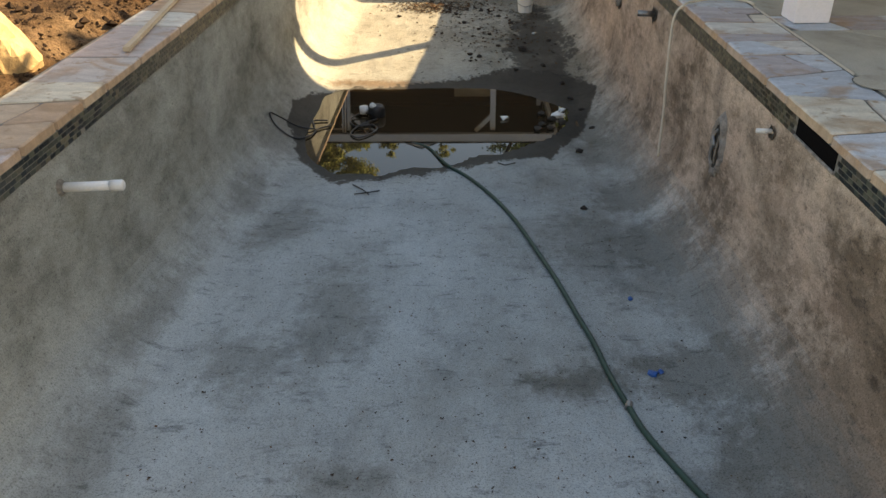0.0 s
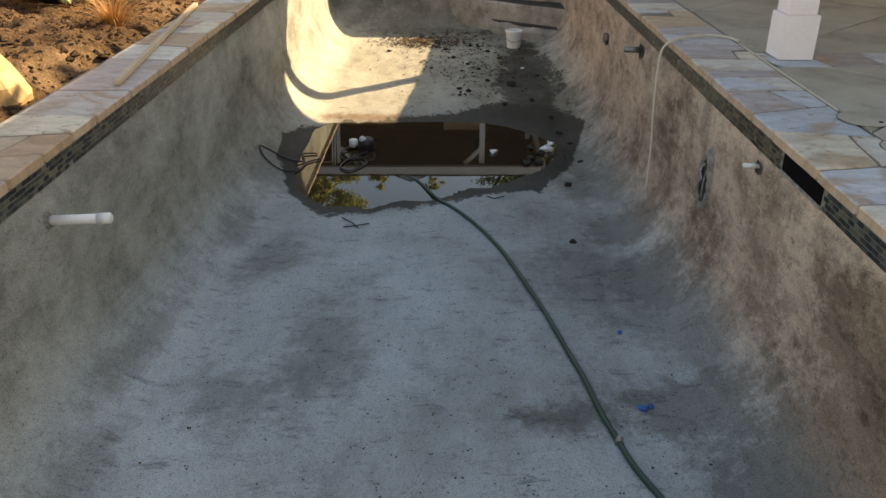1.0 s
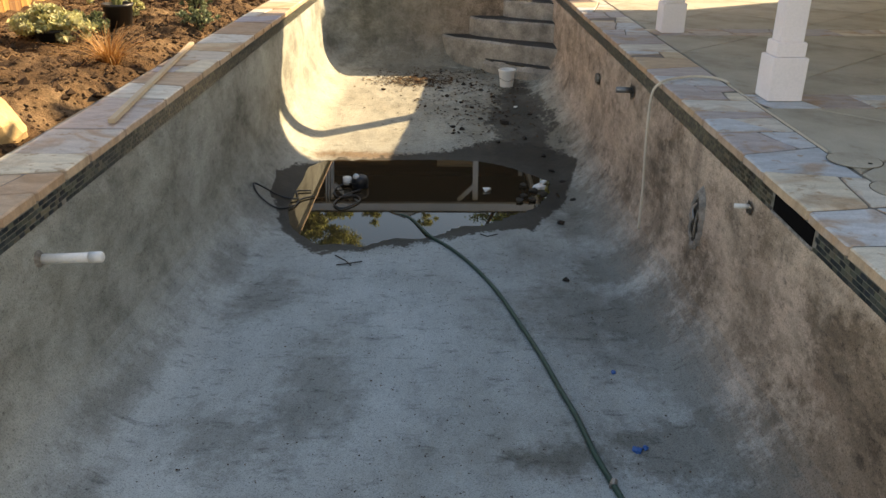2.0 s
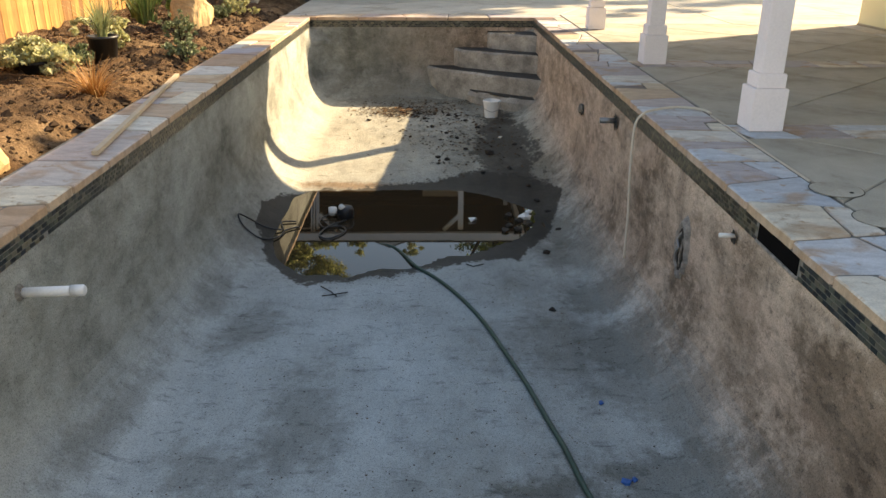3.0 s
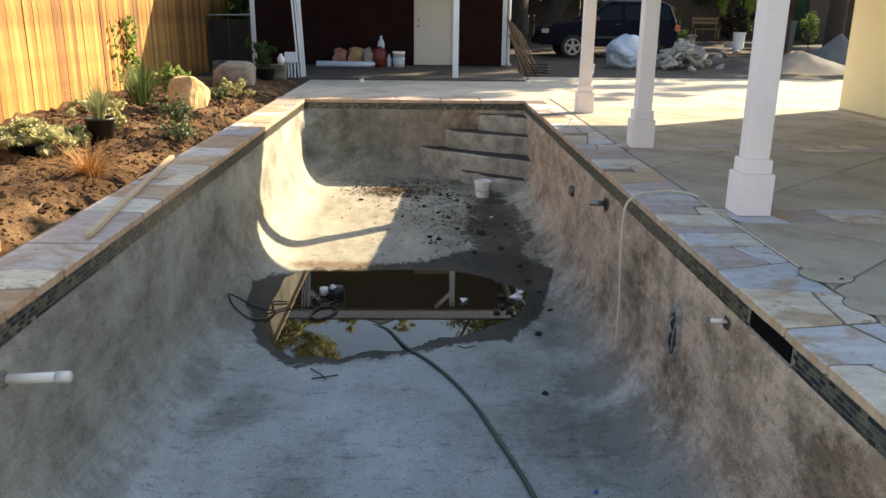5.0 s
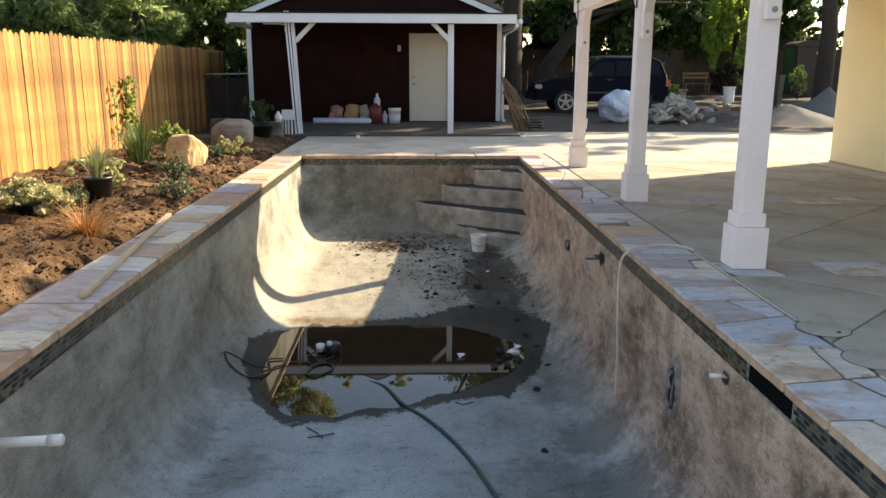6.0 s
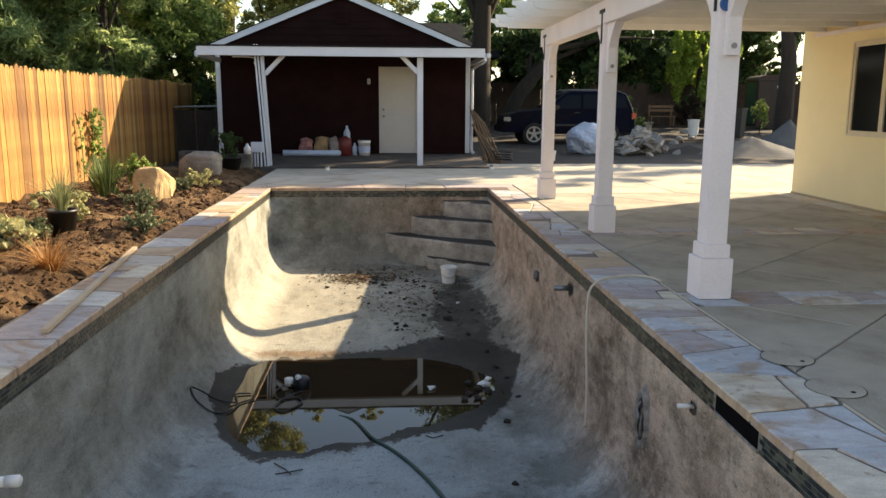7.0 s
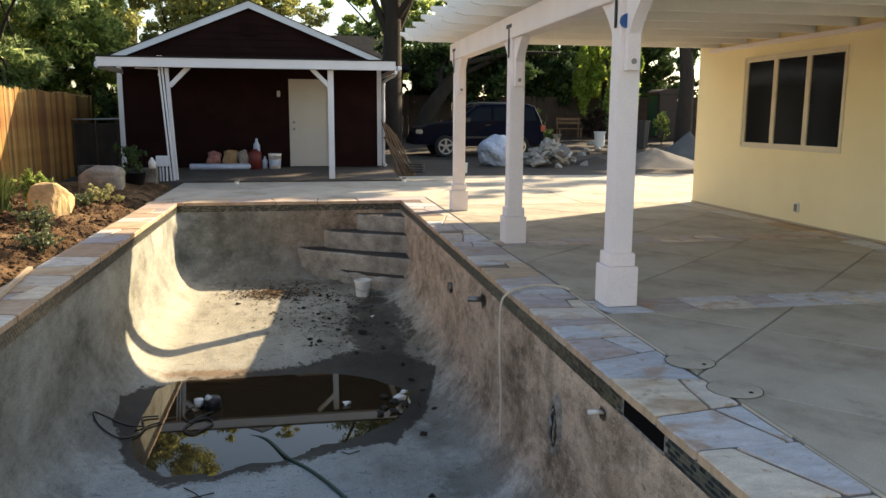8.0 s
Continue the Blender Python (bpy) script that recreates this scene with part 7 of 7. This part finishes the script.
NEAR_STONES = [CREAMSTONE, BLUESTONE, CREAMSTONE, BLUESTONE, CREAMSTONE, BLUESTONE, CREAMSTONE, BLUESTONE, PURPLESTONE, BLUESTONE, PURPLESTONE, CREAMSTONE, PURPLESTONE]
for k, ((a0, a1, sp), (c0, c1, _)) in enumerate(zip(RIGHT_NEAR, RIGHT_NEAR[1:])):
    quad = [(XR, a0), (XR + 0.49, a1), (XR + 0.49, c1), (XR, c0)]
    if sp:
        p, q = Vector((XR + 0.49 * sp[0], lerp(a0, a1, sp[0]))), Vector((XR + 0.49 * sp[1], lerp(c0, c1, sp[1])))
        lay([cut(quad, p, q - p, 1)], coping_right, "flagstone", NEAR_STONES[k])
        lay([cut(quad, p, q - p, -1)], coping_right, "flagstone", BLUESTONE if k % 3 else CREAMSTONE)
    else:
        lay([quad], coping_right, "flagstone", NEAR_STONES[k])
FAR_STONES = [PURPLESTONE, TANSTONE, BLUESTONE, TANSTONE, PURPLESTONE, CREAMSTONE, DARKSTONE, TANSTONE, BLUESTONE]
for k, c in enumerate(stone_cells(XR, XR + 0.49, RIGHT_FAR, 0.75, 22)):
    lay([c], coping_right, "flagstone", FAR_STONES[k * 4 % 9])
lay(stone_cells(13.16, 13.69, joints(XL - 0.46, XR + 0.49, 0.4, 0.75, 5), 0.35, 23), coping_far, "flagstone", TANSTONE, 0.006, 0.05, True)
BAND_STONES = [[BLUESTONE, CREAMSTONE, BLUESTONE, PURPLESTONE, BLUESTONE], [PURPLESTONE, TANSTONE, PURPLESTONE, CREAMSTONE, TANSTONE]]
for (b0, b1), seed, kinds in zip(BANDS, (31, 32), BAND_STONES):
    for k, c in enumerate(stone_cells(b0, b1, joints(2.16, 6.12, 0.35, 0.7, seed), 0.6, seed)):
        lay([c], deck, "flagstone", kinds[k * 3 % 5], 0.006, 0.05, True)
lay(stone_cells(6.12, 6.475, joints(-1.0, 12.28, 0.4, 0.8, 33), 0.4, 34), deck, "flagstone", STONE)

# mosaic band under the coping
band = structure("tile_band", boxm(boxm(boxm(bmesh.new(), XL - 0.030, XL - 0.010, 0.36, YF + 0.01, -0.155, -0.052), XR + 0.010, XR + 0.030, 0.36, YF + 0.01, -0.155, -0.052), XL - 0.03, XR + 0.03, YF + 0.01, YF + 0.03, -0.155, -0.052), GROUT, "waterline band of dark green glass mosaic tile", "tile")
bm = bmesh.new()


def mosaic(bm, origin, along, out, length, skip=None):
    rows, tw, th = 4, 0.049, 0.0245
    for r in range(rows):
        u = -0.0245 * (r % 2)
        while u < length:
            a, b = max(u, 0) + 0.002, min(u + tw, length) - 0.002
            u += tw
            if b - a < 0.006 or (skip and skip[0] < (a + b) / 2 < skip[1]) or rnd.random() < 0.012:
                continue
            z0 = -0.154 + r * 0.0255
            z1 = z0 + th - 0.003
            d = rnd.uniform(0.0008, 0.0016)
            p = [origin + along * a + Vector((0, 0, z0)), origin + along * b + Vector((0, 0, z0)), origin + along * b + Vector((0, 0, z1)), origin + along * a + Vector((0, 0, z1))]
            f = [bm.verts.new(q + out * d) for q in p]
            g = [bm.verts.new(q) for q in p]
            bm.faces.new(f)
            for k in range(4):
                bm.faces.new((f[k], g[k], g[(k + 1) % 4], f[(k + 1) % 4]))


mosaic(bm, Vector((XL - 0.010, 1.5, 0)), Vector((0, 1, 0)), Vector((1, 0, 0)), YF - 1.49)
mosaic(bm, Vector((XR + 0.010, 1.5, 0)), Vector((0, 1, 0)), Vector((-1, 0, 0)), YF - 1.49, (0.6, 3.72))
mosaic(bm, Vector((XL - 0.01, YF + 0.010, 0)), Vector((1, 0, 0)), Vector((0, -1, 0)), XR - XL + 0.02)
bmesh.ops.recalc_face_normals(bm, faces=bm.faces)
mos = part("mosaic_tiles", bm, TILE, band)
tagged(mos, "small dark green and black glass tiles", "", "", "stuff")
one = bmesh.new()
boxm(one, -0.0014, 0.0, 0.0, 0.045, 0.0, 0.0215, 0.0)
tile_mesh = bpy.data.meshes.new("tile")
one.to_mesh(tile_mesh)
one.free()
tile_mesh.materials.append(TILE_ONE)
for row in range(4):
    y = 2.1 - 0.0245 * (row % 2)
    while y < 5.2:
        if not 3.15 < y < 3.65:
            ob = new("tile", tile_mesh)
            ob.parent = band
            ob.location = (XR + 0.010, y, -0.154 + row * 0.0255)
        y += 0.049
